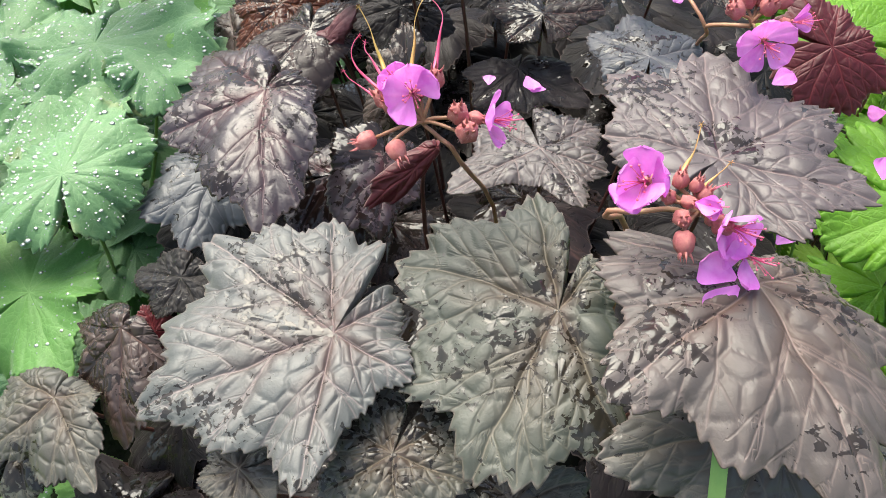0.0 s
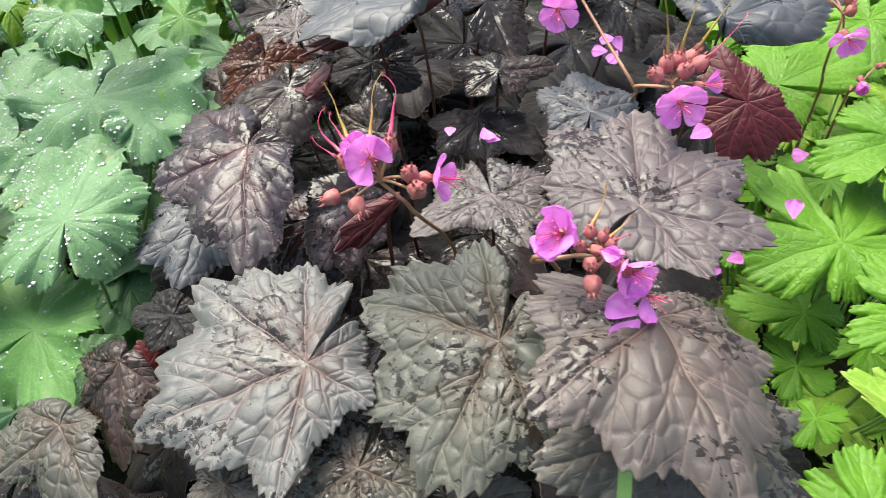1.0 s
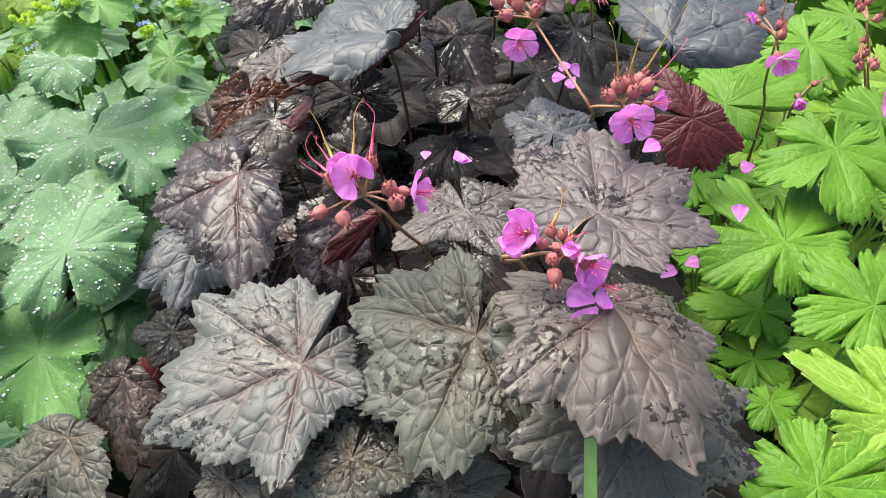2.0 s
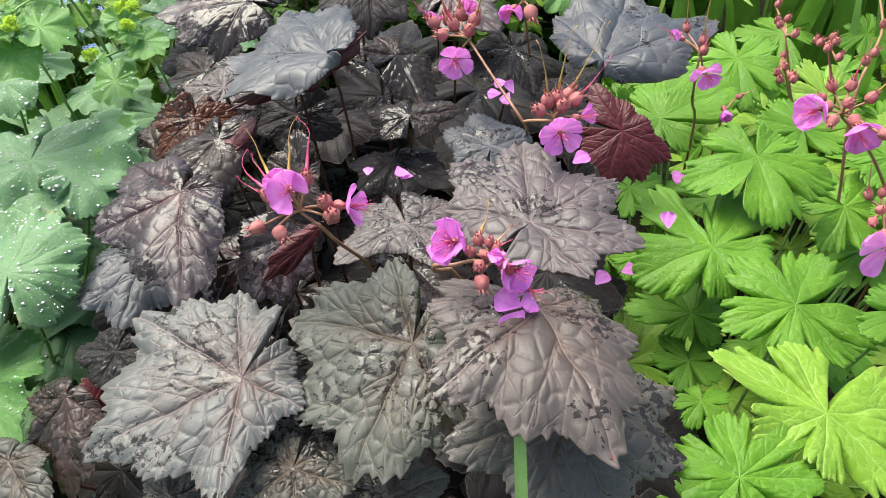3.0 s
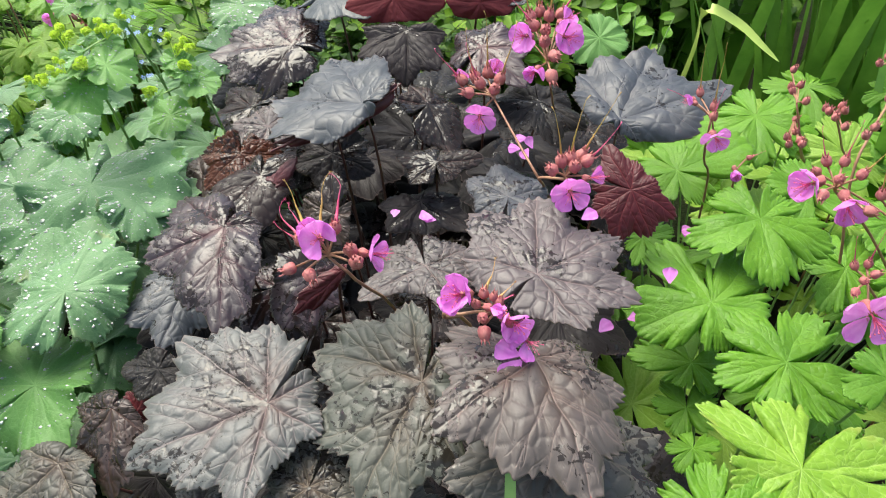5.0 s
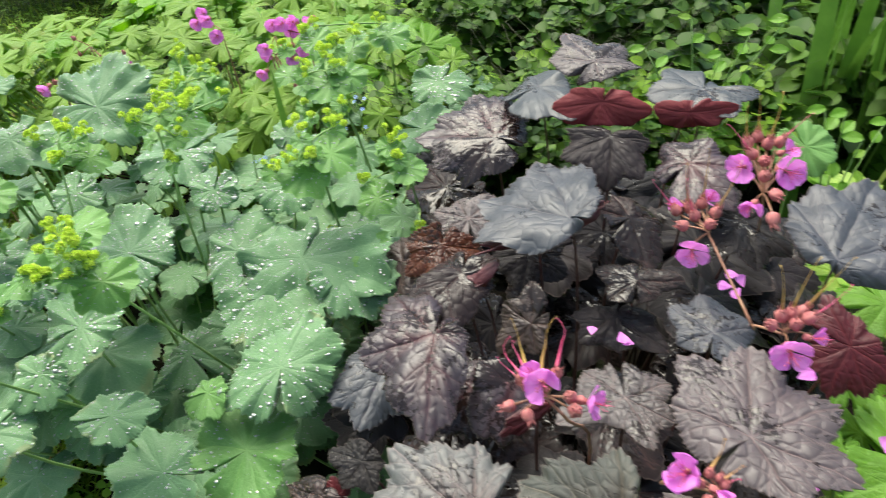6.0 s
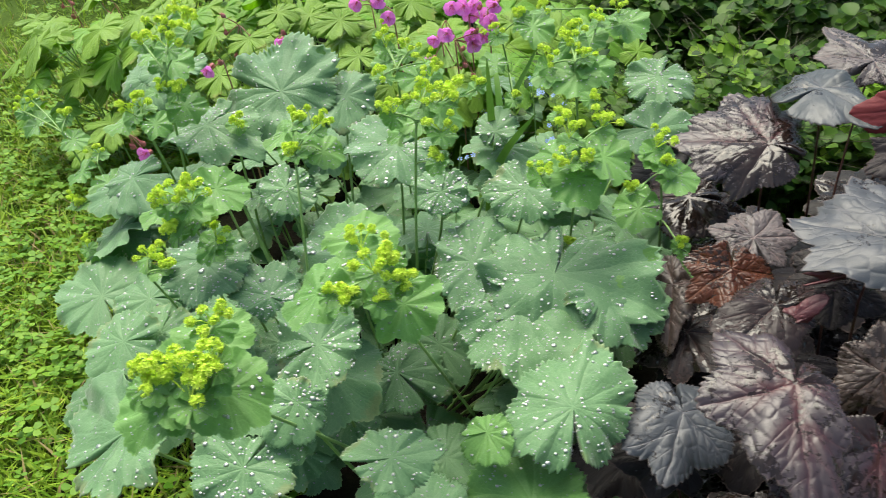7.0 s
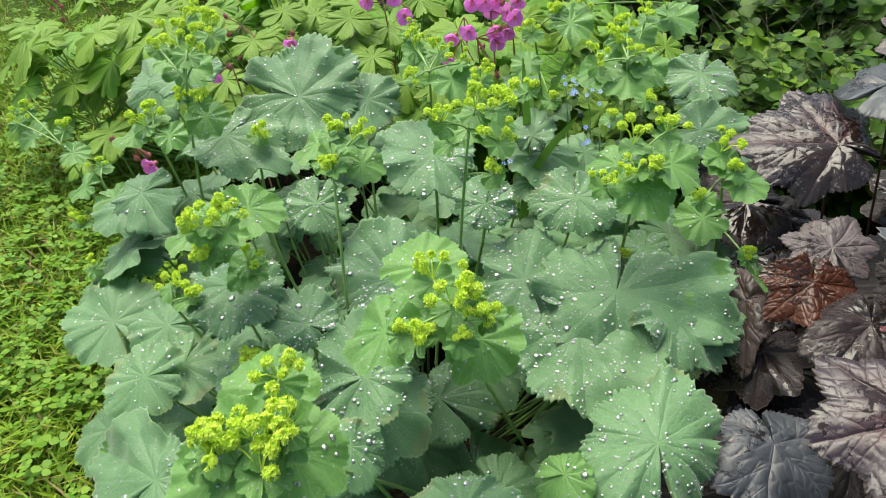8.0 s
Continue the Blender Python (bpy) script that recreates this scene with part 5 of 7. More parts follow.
# pale cranesbill leaves at the edge of the lawn and behind the lady's mantle
FAN_RG = np.random.default_rng(77)
geranium_leaf((-0.991, 0.870, 0.171), (-0.10, -0.35, 0.92), fan(-70, 46, "geranium", FAN_RG), seed=60)
geranium_leaf((-1.064, 0.950, 0.209), (-0.02, -0.35, 0.92), fan(-110, 42, "geranium", FAN_RG), seed=61)
geranium_leaf((-0.896, 0.795, 0.140), (0.06, -0.35, 0.92), fan(-60, 52, "geranium", FAN_RG), seed=62)
geranium_leaf((-1.093, 0.921, 0.170), (-0.06, -0.35, 0.92), fan(-120, 36, "geranium", FAN_RG), seed=63)
geranium_leaf((-0.952, 0.975, 0.210), (0.02, -0.35, 0.92), fan(-80, 40, "geranium", FAN_RG), seed=64)
geranium_leaf((-0.987, 0.930, 0.190), (-0.10, -0.35, 0.92), fan(-40, 40, "geranium", FAN_RG), seed=65)
geranium_leaf((-1.177, 1.024, 0.200), (-0.02, -0.35, 0.92), fan(-100, 38, "geranium", FAN_RG), seed=66)
geranium_leaf((-0.590, 0.939, 0.262), (0.06, -0.35, 0.92), fan(-85, 46, "geranium", FAN_RG), seed=67)
geranium_leaf((-0.539, 0.952, 0.250), (-0.06, -0.35, 0.92), fan(-60, 44, "geranium", FAN_RG), seed=68)
geranium_leaf((-0.655, 0.983, 0.250), (0.02, -0.35, 0.92), fan(-110, 42, "geranium", FAN_RG), seed=69)
geranium_leaf((-0.715, 0.901, 0.240), (-0.10, -0.35, 0.92), fan(-80, 40, "geranium", FAN_RG), seed=70)
geranium_leaf((-0.719, 0.814, 0.220), (-0.02, -0.35, 0.92), fan(-90, 40, "geranium", FAN_RG), seed=71)
geranium_leaf((-0.886, 1.031, 0.220), (0.06, -0.35, 0.92), fan(-70, 40, "geranium", FAN_RG), seed=72)
geranium_leaf((-0.861, 0.860, 0.200), (-0.06, -0.35, 0.92), fan(-90, 42, "geranium", FAN_RG), seed=73)
geranium_leaf((-0.694, 0.959, 0.260), (0.02, -0.35, 0.92), fan(-60, 40, "geranium", FAN_RG), seed=74)
geranium_leaf((-0.931, 0.773, 0.110), (-0.10, -0.35, 0.92), fan(-100, 38, "geranium", FAN_RG), seed=75)
geranium_leaf((-0.539, 0.865, 0.240), (-0.02, -0.35, 0.92), fan(-90, 38, "geranium", FAN_RG), seed=76)


def fallen_petal(at, normal):
    i = int(abs(at[0]) * 1000)
    solo("fallen_petal", (PETALS_PALE + PETALS[:3])[i % 6], facing(at, normal, i * 61) @ Matrix.Scale(0.8, 4) @ Matrix.Translation((-0.006, 0, 0.0015)), "pale magenta petal fallen on a wet leaf", "petal", "fallen petals")


# ---- cranesbill flowers among the dark leaves ----
one = cranesbill_stem([(0.030, 0.300, 0.200), (0.010, 0.229, 0.305), (0.003, 0.225, 0.318), (-0.003, 0.228, 0.322)], "cranesbill stalk with magenta flowers, red buds and long beaks")
flower(one, (-0.006, 0.225, 0.337), (0.10, -0.85, 0.5), 1.05, 30, 22, 1, 4)
stalklet(one, (-0.003, 0.228, 0.322), (-0.007, 0.230, 0.333))
flower(one, (-0.010, 0.232, 0.335), (-0.35, -0.5, 0.8), 0.8, 90, 40, 4, 3)
stalklet(one, (-0.003, 0.228, 0.322), (-0.011, 0.237, 0.332))
flower(one, (0.019, 0.225, 0.326), (0.96, -0.25, 0.05), 0.95, 60, 16, 3, 5)
stalklet(one, (-0.003, 0.228, 0.322), (0.018, 0.230, 0.323))
seed_head(one, (0.010, 0.226, 0.326), (-0.1, -0.5, 0.8), 1.44, 0, 1)
stalklet(one, (-0.003, 0.228, 0.322), (0.010, 0.226, 0.326))
seed_head(one, (0.012, 0.220, 0.323), (0.15, -0.6, 0.75), 1.53, 0, 2)
stalklet(one, (-0.003, 0.228, 0.322), (0.012, 0.220, 0.323))
seed_head(one, (0.001, 0.233, 0.334), (0.1, -0.1, 1), 1.27, 0, 3)
stalklet(one, (-0.003, 0.228, 0.322), (0.001, 0.233, 0.334))
seed_head(one, (-0.004, 0.235, 0.330), (0, -0.2, 1), 1.19, 0, 0)
stalklet(one, (-0.003, 0.228, 0.322), (-0.004, 0.235, 0.330))
seed_head(one, (-0.013, 0.228, 0.328), (-0.35, -0.3, 0.9), 1.27, 0, 5)
stalklet(one, (-0.003, 0.228, 0.322), (-0.013, 0.228, 0.328))
seed_head(one, (-0.016, 0.232, 0.328), (-0.5, -0.1, 0.85), 1.19, 0, 6)
stalklet(one, (-0.003, 0.228, 0.322), (-0.016, 0.232, 0.328))
seed_head(one, (-0.020, 0.223, 0.320), (-0.85, -0.4, -0.1), 1.27, 0, 7)
stalklet(one, (-0.003, 0.228, 0.322), (-0.020, 0.223, 0.320))
seed_head(one, (-0.014, 0.220, 0.320), (0.45, -0.7, -0.35), 1.32, 0, 2)
stalklet(one, (-0.003, 0.228, 0.322), (-0.014, 0.220, 0.320))
beak(one, [(-0.007, 0.235, 0.334), (-0.007, 0.242, 0.339), (-0.006, 0.246, 0.345), (-0.006, 0.250, 0.350), (-0.004, 0.254, 0.355), (-0.001, 0.256, 0.358)], False, 0.0011)
beak(one, [(0.001, 0.237, 0.337), (0.002, 0.243, 0.341), (0.003, 0.247, 0.347), (0.004, 0.251, 0.352), (0.002, 0.254, 0.355), (-0.001, 0.256, 0.357)], True, 0.0012)
beak(one, [(-0.016, 0.238, 0.336), (-0.018, 0.243, 0.339), (-0.020, 0.246, 0.343), (-0.022, 0.250, 0.348), (-0.024, 0.253, 0.351), (-0.026, 0.255, 0.354)], False, 0.0011)
beak(one, [(-0.016, 0.236, 0.334), (-0.019, 0.241, 0.336), (-0.022, 0.244, 0.340), (-0.024, 0.246, 0.342), (-0.024, 0.248, 0.344)], True, 0.001)
beak(one, [(-0.017, 0.233, 0.332), (-0.022, 0.239, 0.333), (-0.027, 0.242, 0.337), (-0.029, 0.245, 0.341), (-0.028, 0.248, 0.344), (-0.026, 0.249, 0.346)], True, 0.001)
beak(one, [(-0.018, 0.232, 0.330), (-0.022, 0.236, 0.330), (-0.026, 0.238, 0.332), (-0.030, 0.240, 0.334), (-0.032, 0.242, 0.336)], True, 0.0009)
two = cranesbill_stem([(0.075, 0.215, 0.261), (0.057, 0.186, 0.315), (0.065, 0.181, 0.321), (0.074, 0.178, 0.325), (0.082, 0.175, 0.325)], "low cranesbill stalk with bright magenta flowers over a dark leaf")
flower(two, (0.066, 0.179, 0.335), (-0.45, -0.65, 0.5), 1.15, 15, 42, 4, 5)
stalklet(two, (0.082, 0.175, 0.325), (0.067, 0.183, 0.331))
flower(two, (0.079, 0.171, 0.333), (0.45, -0.6, 0.3), 0.75, 40, 62, 5, 3)
stalklet(two, (0.082, 0.175, 0.325), (0.079, 0.175, 0.329))
flower(two, (0.087, 0.167, 0.329), (0.50, -0.78, 0.20), 0.95, 80, 30, 6, 4)
stalklet(two, (0.082, 0.175, 0.325), (0.090, 0.171, 0.324))
flower(two, (0.095, 0.164, 0.319), (0.35, -0.85, 0.40), 0.92, 100, 10, 7, 3)
stalklet(two, (0.082, 0.175, 0.325), (0.096, 0.166, 0.315))
seed_head(two, (0.076, 0.180, 0.332), (0, 0, 1), 0.95, 0, 1)
stalklet(two, (0.082, 0.175, 0.325), (0.076, 0.180, 0.332))
seed_head(two, (0.073, 0.176, 0.330), (-0.4, -0.3, 0.8), 0.88, 0, 2)
stalklet(two, (0.082, 0.175, 0.325), (0.073, 0.176, 0.330))
seed_head(two, (0.075, 0.170, 0.329), (-0.1, -0.7, 0.4), 1.02, 0, 4)
stalklet(two, (0.082, 0.175, 0.325), (0.075, 0.170, 0.329))
seed_head(two, (0.075, 0.165, 0.328), (0.0, -0.75, -0.65), 1.19, 0, 3)
stalklet(two, (0.082, 0.175, 0.325), (0.075, 0.165, 0.328))
seed_head(two, (0.085, 0.168, 0.327), (0.35, -0.6, 0.5), 1.09, 0, 6)
stalklet(two, (0.082, 0.175, 0.325), (0.085, 0.168, 0.327))
seed_head(two, (0.082, 0.176, 0.330), (0.4, 0.1, 0.9), 0.82, 0, 7)
stalklet(two, (0.082, 0.175, 0.325), (0.082, 0.176, 0.330))
seed_head(two, (0.080, 0.178, 0.332), (0.2, 0, 1), 0.82, 0, 5)
stalklet(two, (0.082, 0.175, 0.325), (0.080, 0.178, 0.332))
beak(two, [(0.076, 0.180, 0.335), (0.078, 0.184, 0.337), (0.080, 0.186, 0.340), (0.081, 0.188, 0.343), (0.082, 0.191, 0.347)], False, 0.0012)
beak(two, [(0.081, 0.177, 0.332), (0.085, 0.181, 0.333), (0.089, 0.183, 0.336), (0.091, 0.184, 0.338)], False, 0.0012)
beak(two, [(0.084, 0.177, 0.332), (0.088, 0.180, 0.332), (0.090, 0.180, 0.333)], True, 0.0005)
part("petal", PETALS[3], two, facing((0.091, 0.157, 0.316), (-0.2, -0.8, 0.5), 155) @ Matrix.Scale(0.9, 4), "curled petal that hangs loose")
part("petal", PETALS[1], two, facing((0.092, 0.156, 0.314), (0.1, -0.8, 0.5), 222) @ Matrix.Scale(1.0, 4), "curled petal that hangs loose")
three = cranesbill_stem([(0.168, 0.510, 0.150), (0.132, 0.359, 0.280), (0.121, 0.319, 0.312), (0.109, 0.349, 0.325), (0.097, 0.382, 0.338)], "long reddish cranesbill stalk with two heads of magenta flowers")
flower(three, (0.086, 0.370, 0.332), (-0.1, -0.95, -0.1), 1.05, 50, 12, 9, 5)
stalklet(three, (0.097, 0.382, 0.338), (0.087, 0.384, 0.326))
flower(three, (0.081, 0.407, 0.345), (-0.9, -0.2, 0.2), 0.9, 30, 45, 10, 3)
stalklet(three, (0.097, 0.382, 0.338), (0.082, 0.423, 0.339))
flower(three, (0.099, 0.419, 0.342), (0.2, -0.4, 0.7), 0.9, 30, 45, 17, 4)
stalklet(three, (0.097, 0.382, 0.338), (0.101, 0.435, 0.336))
seed_head(three, (0.086, 0.402, 0.342), (-0.3, 0, 1), 1.5, 0.035, 0, 0.2, False)
stalklet(three, (0.097, 0.382, 0.338), (0.086, 0.402, 0.342))
seed_head(three, (0.094, 0.409, 0.342), (0, 0, 1), 1.5, 0.045, 1, -0.2, False)
stalklet(three, (0.097, 0.382, 0.338), (0.094, 0.409, 0.342))
seed_head(three, (0.101, 0.398, 0.342), (0.3, 0, 1), 1.5, 0.04, 2, 0.2, False)
stalklet(three, (0.097, 0.382, 0.338), (0.101, 0.398, 0.342))
seed_head(three, (0.089, 0.392, 0.342), (-0.4, 0, 0.9), 1.5, 0.03, 3, -0.2, True)
stalklet(three, (0.097, 0.382, 0.338), (0.089, 0.392, 0.342))
seed_head(three, (0.082, 0.384, 0.342), (-0.6, -0.4, 0.3), 1.5, 0, 4, 0.2, False)
stalklet(three, (0.097, 0.382, 0.338), (0.082, 0.384, 0.342))
seed_head(three, (0.096, 0.386, 0.342), (0.2, -0.5, 0.6), 1.5, 0, 5, -0.2, False)
stalklet(three, (0.097, 0.382, 0.338), (0.096, 0.386, 0.342))
seed_head(three, (0.078, 0.399, 0.342), (-0.6, 0, 0.7), 1.5, 0.03, 6, 0.2, True)
stalklet(three, (0.097, 0.382, 0.338), (0.078, 0.399, 0.342))
stalklet(three, (0.121, 0.319, 0.312), (0.135, 0.304, 0.320), 0.002, 0.0010)
flower(three, (0.135, 0.287, 0.322), (0.0, -0.95, 0.1), 1.1, 36, 5, 11, 5)
stalklet(three, (0.135, 0.304, 0.320), (0.138, 0.298, 0.316))
flower(three, (0.149, 0.297, 0.325), (0.9, -0.3, 0.2), 0.8, 0, 50, 12, 2)
stalklet(three, (0.135, 0.304, 0.320), (0.152, 0.308, 0.319))
seed_head(three, (0.133, 0.309, 0.326), (-0.1, 0, 1), 1.5, 0.035, 3, 0.25, False)
stalklet(three, (0.135, 0.304, 0.320), (0.133, 0.309, 0.326))
seed_head(three, (0.138, 0.311, 0.326), (0.1, 0.1, 1), 1.5, 0.04, 4, -0.25, False)
stalklet(three, (0.135, 0.304, 0.320), (0.138, 0.311, 0.326))
seed_head(three, (0.144, 0.315, 0.326), (0.5, 0.2, 0.9), 1.5, 0.045, 5, 0.25, False)
stalklet(three, (0.135, 0.304, 0.320), (0.144, 0.315, 0.326))
seed_head(three, (0.146, 0.310, 0.326), (0.7, 0.1, 0.7), 1.5, 0.03, 6, -0.25, True)
stalklet(three, (0.135, 0.304, 0.320), (0.146, 0.310, 0.326))
seed_head(three, (0.140, 0.305, 0.326), (0, -0.4, 0.7), 1.5, 0, 7, 0.25, False)
stalklet(three, (0.135, 0.304, 0.320), (0.140, 0.305, 0.326))
seed_head(three, (0.128, 0.303, 0.326), (-0.5, -0.4, 0.6), 1.5, 0, 8, -0.25, False)
stalklet(three, (0.135, 0.304, 0.320), (0.128, 0.303, 0.326))
four = cranesbill_stem([(0.197, 0.609, 0.120), (0.151, 0.462, 0.300), (0.141, 0.437, 0.340)], "tall cranesbill stalk with a dense head of magenta flowers")
flower(four, (0.125, 0.441, 0.360), (-0.6, -0.7, 0.3), 1.15, 20, 25, 13, 5)
stalklet(four, (0.141, 0.437, 0.340), (0.127, 0.455, 0.354))
flower(four, (0.152, 0.439, 0.360), (0.4, -0.85, 0.2), 1.25, 50, 20, 14, 5)
stalklet(four, (0.141, 0.437, 0.340), (0.154, 0.452, 0.354))
flower(four, (0.129, 0.413, 0.345), (-0.5, -0.8, 0), 1.0, 0, 35, 15, 4)
stalklet(four, (0.141, 0.437, 0.340), (0.131, 0.425, 0.339))
flower(four, (0.155, 0.459, 0.365), (0.7, -0.3, 0.5), 0.9, 0, 35, 16, 3)
stalklet(four, (0.141, 0.437, 0.340), (0.158, 0.473, 0.359))
seed_head(four, (0.133, 0.476, 0.358), (-0.3, 0, 1), 1.65, 0.03, 0, 0.2, False)
stalklet(four, (0.141, 0.437, 0.340), (0.133, 0.476, 0.358))
seed_head(four, (0.141, 0.487, 0.358), (-0.1, 0, 1), 1.65, 0.035, 1, -0.2, False)
stalklet(four, (0.141, 0.437, 0.340), (0.141, 0.487, 0.358))
seed_head(four, (0.146, 0.476, 0.358), (0.1, 0, 1), 1.65, 0.04, 2, 0.2, False)
stalklet(four, (0.141, 0.437, 0.340), (0.146, 0.476, 0.358))
seed_head(four, (0.154, 0.481, 0.358), (0.5, 0, 0.9), 1.65, 0.03, 3, -0.2, True)
stalklet(four, (0.141, 0.437, 0.340), (0.154, 0.481, 0.358))
seed_head(four, (0.136, 0.429, 0.358), (0, -0.5, 0.6), 1.65, 0, 4, 0.2, False)
stalklet(four, (0.141, 0.437, 0.340), (0.136, 0.429, 0.358))
seed_head(four, (0.139, 0.410, 0.358), (0.2, -0.6, 0.1), 1.65, 0, 5, -0.2, False)
stalklet(four, (0.141, 0.437, 0.340), (0.139, 0.410, 0.358))
seed_head(four, (0.134, 0.383, 0.358), (0.1, -0.6, -0.5), 1.65, 0, 6, 0.2, False)
stalklet(four, (0.141, 0.437, 0.340), (0.134, 0.383, 0.358))
seed_head(four, (0.135, 0.459, 0.358), (-0.6, 0, 0.8), 1.65, 0.03, 7, -0.2, True)
stalklet(four, (0.141, 0.437, 0.340), (0.135, 0.459, 0.358))
seed_head(four, (0.140, 0.454, 0.358), (0, -0.6, 0.5), 1.65, 0, 8, 0.2, False)
stalklet(four, (0.141, 0.437, 0.340), (0.140, 0.454, 0.358))
five = cranesbill_stem([(0.285, 0.441, 0.215), (0.257, 0.394, 0.280), (0.251, 0.383, 0.318)], "thin dark cranesbill stalk with one magenta flower")
flower(five, (0.252, 0.373, 0.310), (0.05, -0.9, -0.1), 0.95, 40, 15, 18, 5)
stalklet(five, (0.251, 0.383, 0.318), (0.257, 0.386, 0.304))
flower(five, (0.238, 0.390, 0.328), (-0.8, -0.3, 0.3), 0.7, 0, 50, 19, 2)
stalklet(five, (0.251, 0.383, 0.318), (0.243, 0.404, 0.322))
seed_head(five, (0.249, 0.406, 0.325), (-0.1, 0.1, 1), 1.1, 0.035, 0, 0.1, False)
stalklet(five, (0.251, 0.383, 0.318), (0.249, 0.406, 0.325))
seed_head(five, (0.251, 0.383, 0.325), (0.05, 0.1, 1), 1.1, 0.045, 1, -0.1, False)
stalklet(five, (0.251, 0.383, 0.318), (0.251, 0.383, 0.325))
seed_head(five, (0.243, 0.397, 0.325), (-0.8, 0, 0.4), 1.1, 0.02, 2, 0.1, True)
stalklet(five, (0.251, 0.383, 0.318), (0.243, 0.397, 0.325))
seed_head(five, (0.246, 0.368, 0.325), (0.1, 0, 1), 1.1, 0.02, 3, -0.1, True)
stalklet(five, (0.251, 0.383, 0.318), (0.246, 0.368, 0.325))
five_small = cranesbill_stem([(0.314, 0.456, 0.210), (0.292, 0.415, 0.250), (0.284, 0.394, 0.268)], "thin stalk with a small half-open magenta flower")
flower(five_small, (0.282, 0.392, 0.270), (-0.1, -0.9, -0.2), 0.75, 0, 50, 20, 5)
seed_head(five_small, (0.293, 0.401, 0.275), (0.8, 0, 0.4), 0.8, 0.012, 1, 0.1, True)
stalklet(five_small, (0.284, 0.394, 0.268), (0.293, 0.401, 0.275))
six = cranesbill_stem([(0.396, 0.325, 0.200), (0.355, 0.295, 0.250), (0.322, 0.277, 0.290), (0.299, 0.267, 0.315), (0.283, 0.268, 0.330)], "branched reddish cranesbill stalk with magenta flowers and many round buds")
flower(six, (0.267, 0.264, 0.338), (-0.9, -0.4, 0), 1.15, 20, 30, 21, 5)
stalklet(six, (0.283, 0.268, 0.330), (0.273, 0.274, 0.332))
flower(six, (0.280, 0.250, 0.334), (-0.1, -0.8, -0.3), 1.15, 60, 35, 22, 5)
stalklet(six, (0.283, 0.268, 0.330), (0.288, 0.260, 0.328))
seed_head(six, (0.281, 0.279, 0.340), (-0.4, 0.1, 0.9), 1.13, 0.022, 0, 0.15, True)
stalklet(six, (0.283, 0.268, 0.330), (0.281, 0.279, 0.340))
seed_head(six, (0.289, 0.278, 0.340), (0.2, 0.1, 1), 1.13, 0.025, 1, -0.15, True)
stalklet(six, (0.283, 0.268, 0.330), (0.289, 0.278, 0.340))
seed_head(six, (0.268, 0.253, 0.340), (-0.4, -0.5, -0.4), 1.13, 0, 2, 0.15, False)
stalklet(six, (0.283, 0.268, 0.330), (0.268, 0.253, 0.340))
seed_head(six, (0.279, 0.263, 0.340), (0, -0.5, 0.5), 1.13, 0, 3, -0.15, False)
stalklet(six, (0.283, 0.268, 0.330), (0.279, 0.263, 0.340))
seed_head(six, (0.291, 0.264, 0.340), (0.6, 0, 0.8), 1.13, 0.02, 4, 0.15, False)
stalklet(six, (0.283, 0.268, 0.330), (0.291, 0.264, 0.340))
seed_head(six, (0.280, 0.234, 0.340), (0.5, -0.5, 0), 1.13, 0, 5, -0.15, False)
stalklet(six, (0.283, 0.268, 0.330), (0.280, 0.234, 0.340))
seed_head(six, (0.299, 0.250, 0.335), (-0.2, 0, 1), 1.13, 0.03, 6, 0.15, False)
stalklet(six, (0.321, 0.263, 0.310), (0.299, 0.250, 0.335))
seed_head(six, (0.306, 0.252, 0.335), (0.3, 0, 1), 1.13, 0.03, 7, -0.15, False)
stalklet(six, (0.321, 0.263, 0.310), (0.306, 0.252, 0.335))
seed_head(six, (0.300, 0.238, 0.335), (0.4, -0.5, -0.3), 1.13, 0, 8, 0.15, False)
stalklet(six, (0.321, 0.263, 0.310), (0.300, 0.238, 0.335))
seed_head(six, (0.277, 0.279, 0.335), (-0.6, -0.3, 0.5), 1.13, 0, 9, -0.15, False)
stalklet(six, (0.321, 0.263, 0.310), (0.277, 0.279, 0.335))
six_b = cranesbill_stem([(0.375, 0.293, 0.240), (0.331, 0.261, 0.295), (0.321, 0.263, 0.310)], "reddish cranesbill stalk with round buds")
seed_head(six_b, (0.320, 0.254, 0.312), (0.2, -0.4, 0.6), 1.09, 0, 0, 0.3, False)
stalklet(six_b, (0.321, 0.263, 0.310), (0.320, 0.254, 0.312))
seed_head(six_b, (0.319, 0.243, 0.312), (0.2, -0.4, 0.6), 1.09, 0, 1, 0.3, False)
stalklet(six_b, (0.321, 0.263, 0.310), (0.319, 0.243, 0.312))
seven = cranesbill_stem([(0.381, 0.269, 0.180), (0.321, 0.233, 0.260), (0.288, 0.220, 0.300)], "cranesbill stalk with one broad drooping magenta flower")
flower(seven, (0.282, 0.200, 0.296), (-0.04, -0.97, 0.02), 1.5, 18, 6, 23, 5)
stalklet(seven, (0.288, 0.220, 0.300), (0.285, 0.204, 0.286))
seed_head(seven, (0.283, 0.227, 0.305), (-0.3, 0, 1), 0.92, 0.02, 0, 0.1, True)
stalklet(seven, (0.288, 0.220, 0.300), (0.283, 0.227, 0.305))
seed_head(seven, (0.290, 0.228, 0.305), (0.1, 0, 1), 0.92, 0.022, 1, 0.1, True)
stalklet(seven, (0.288, 0.220, 0.300), (0.290, 0.228, 0.305))
seed_head(seven, (0.282, 0.217, 0.305), (0, -0.5, 0.4), 0.92, 0, 2, 0.1, False)
stalklet(seven, (0.288, 0.220, 0.300), (0.282, 0.217, 0.305))
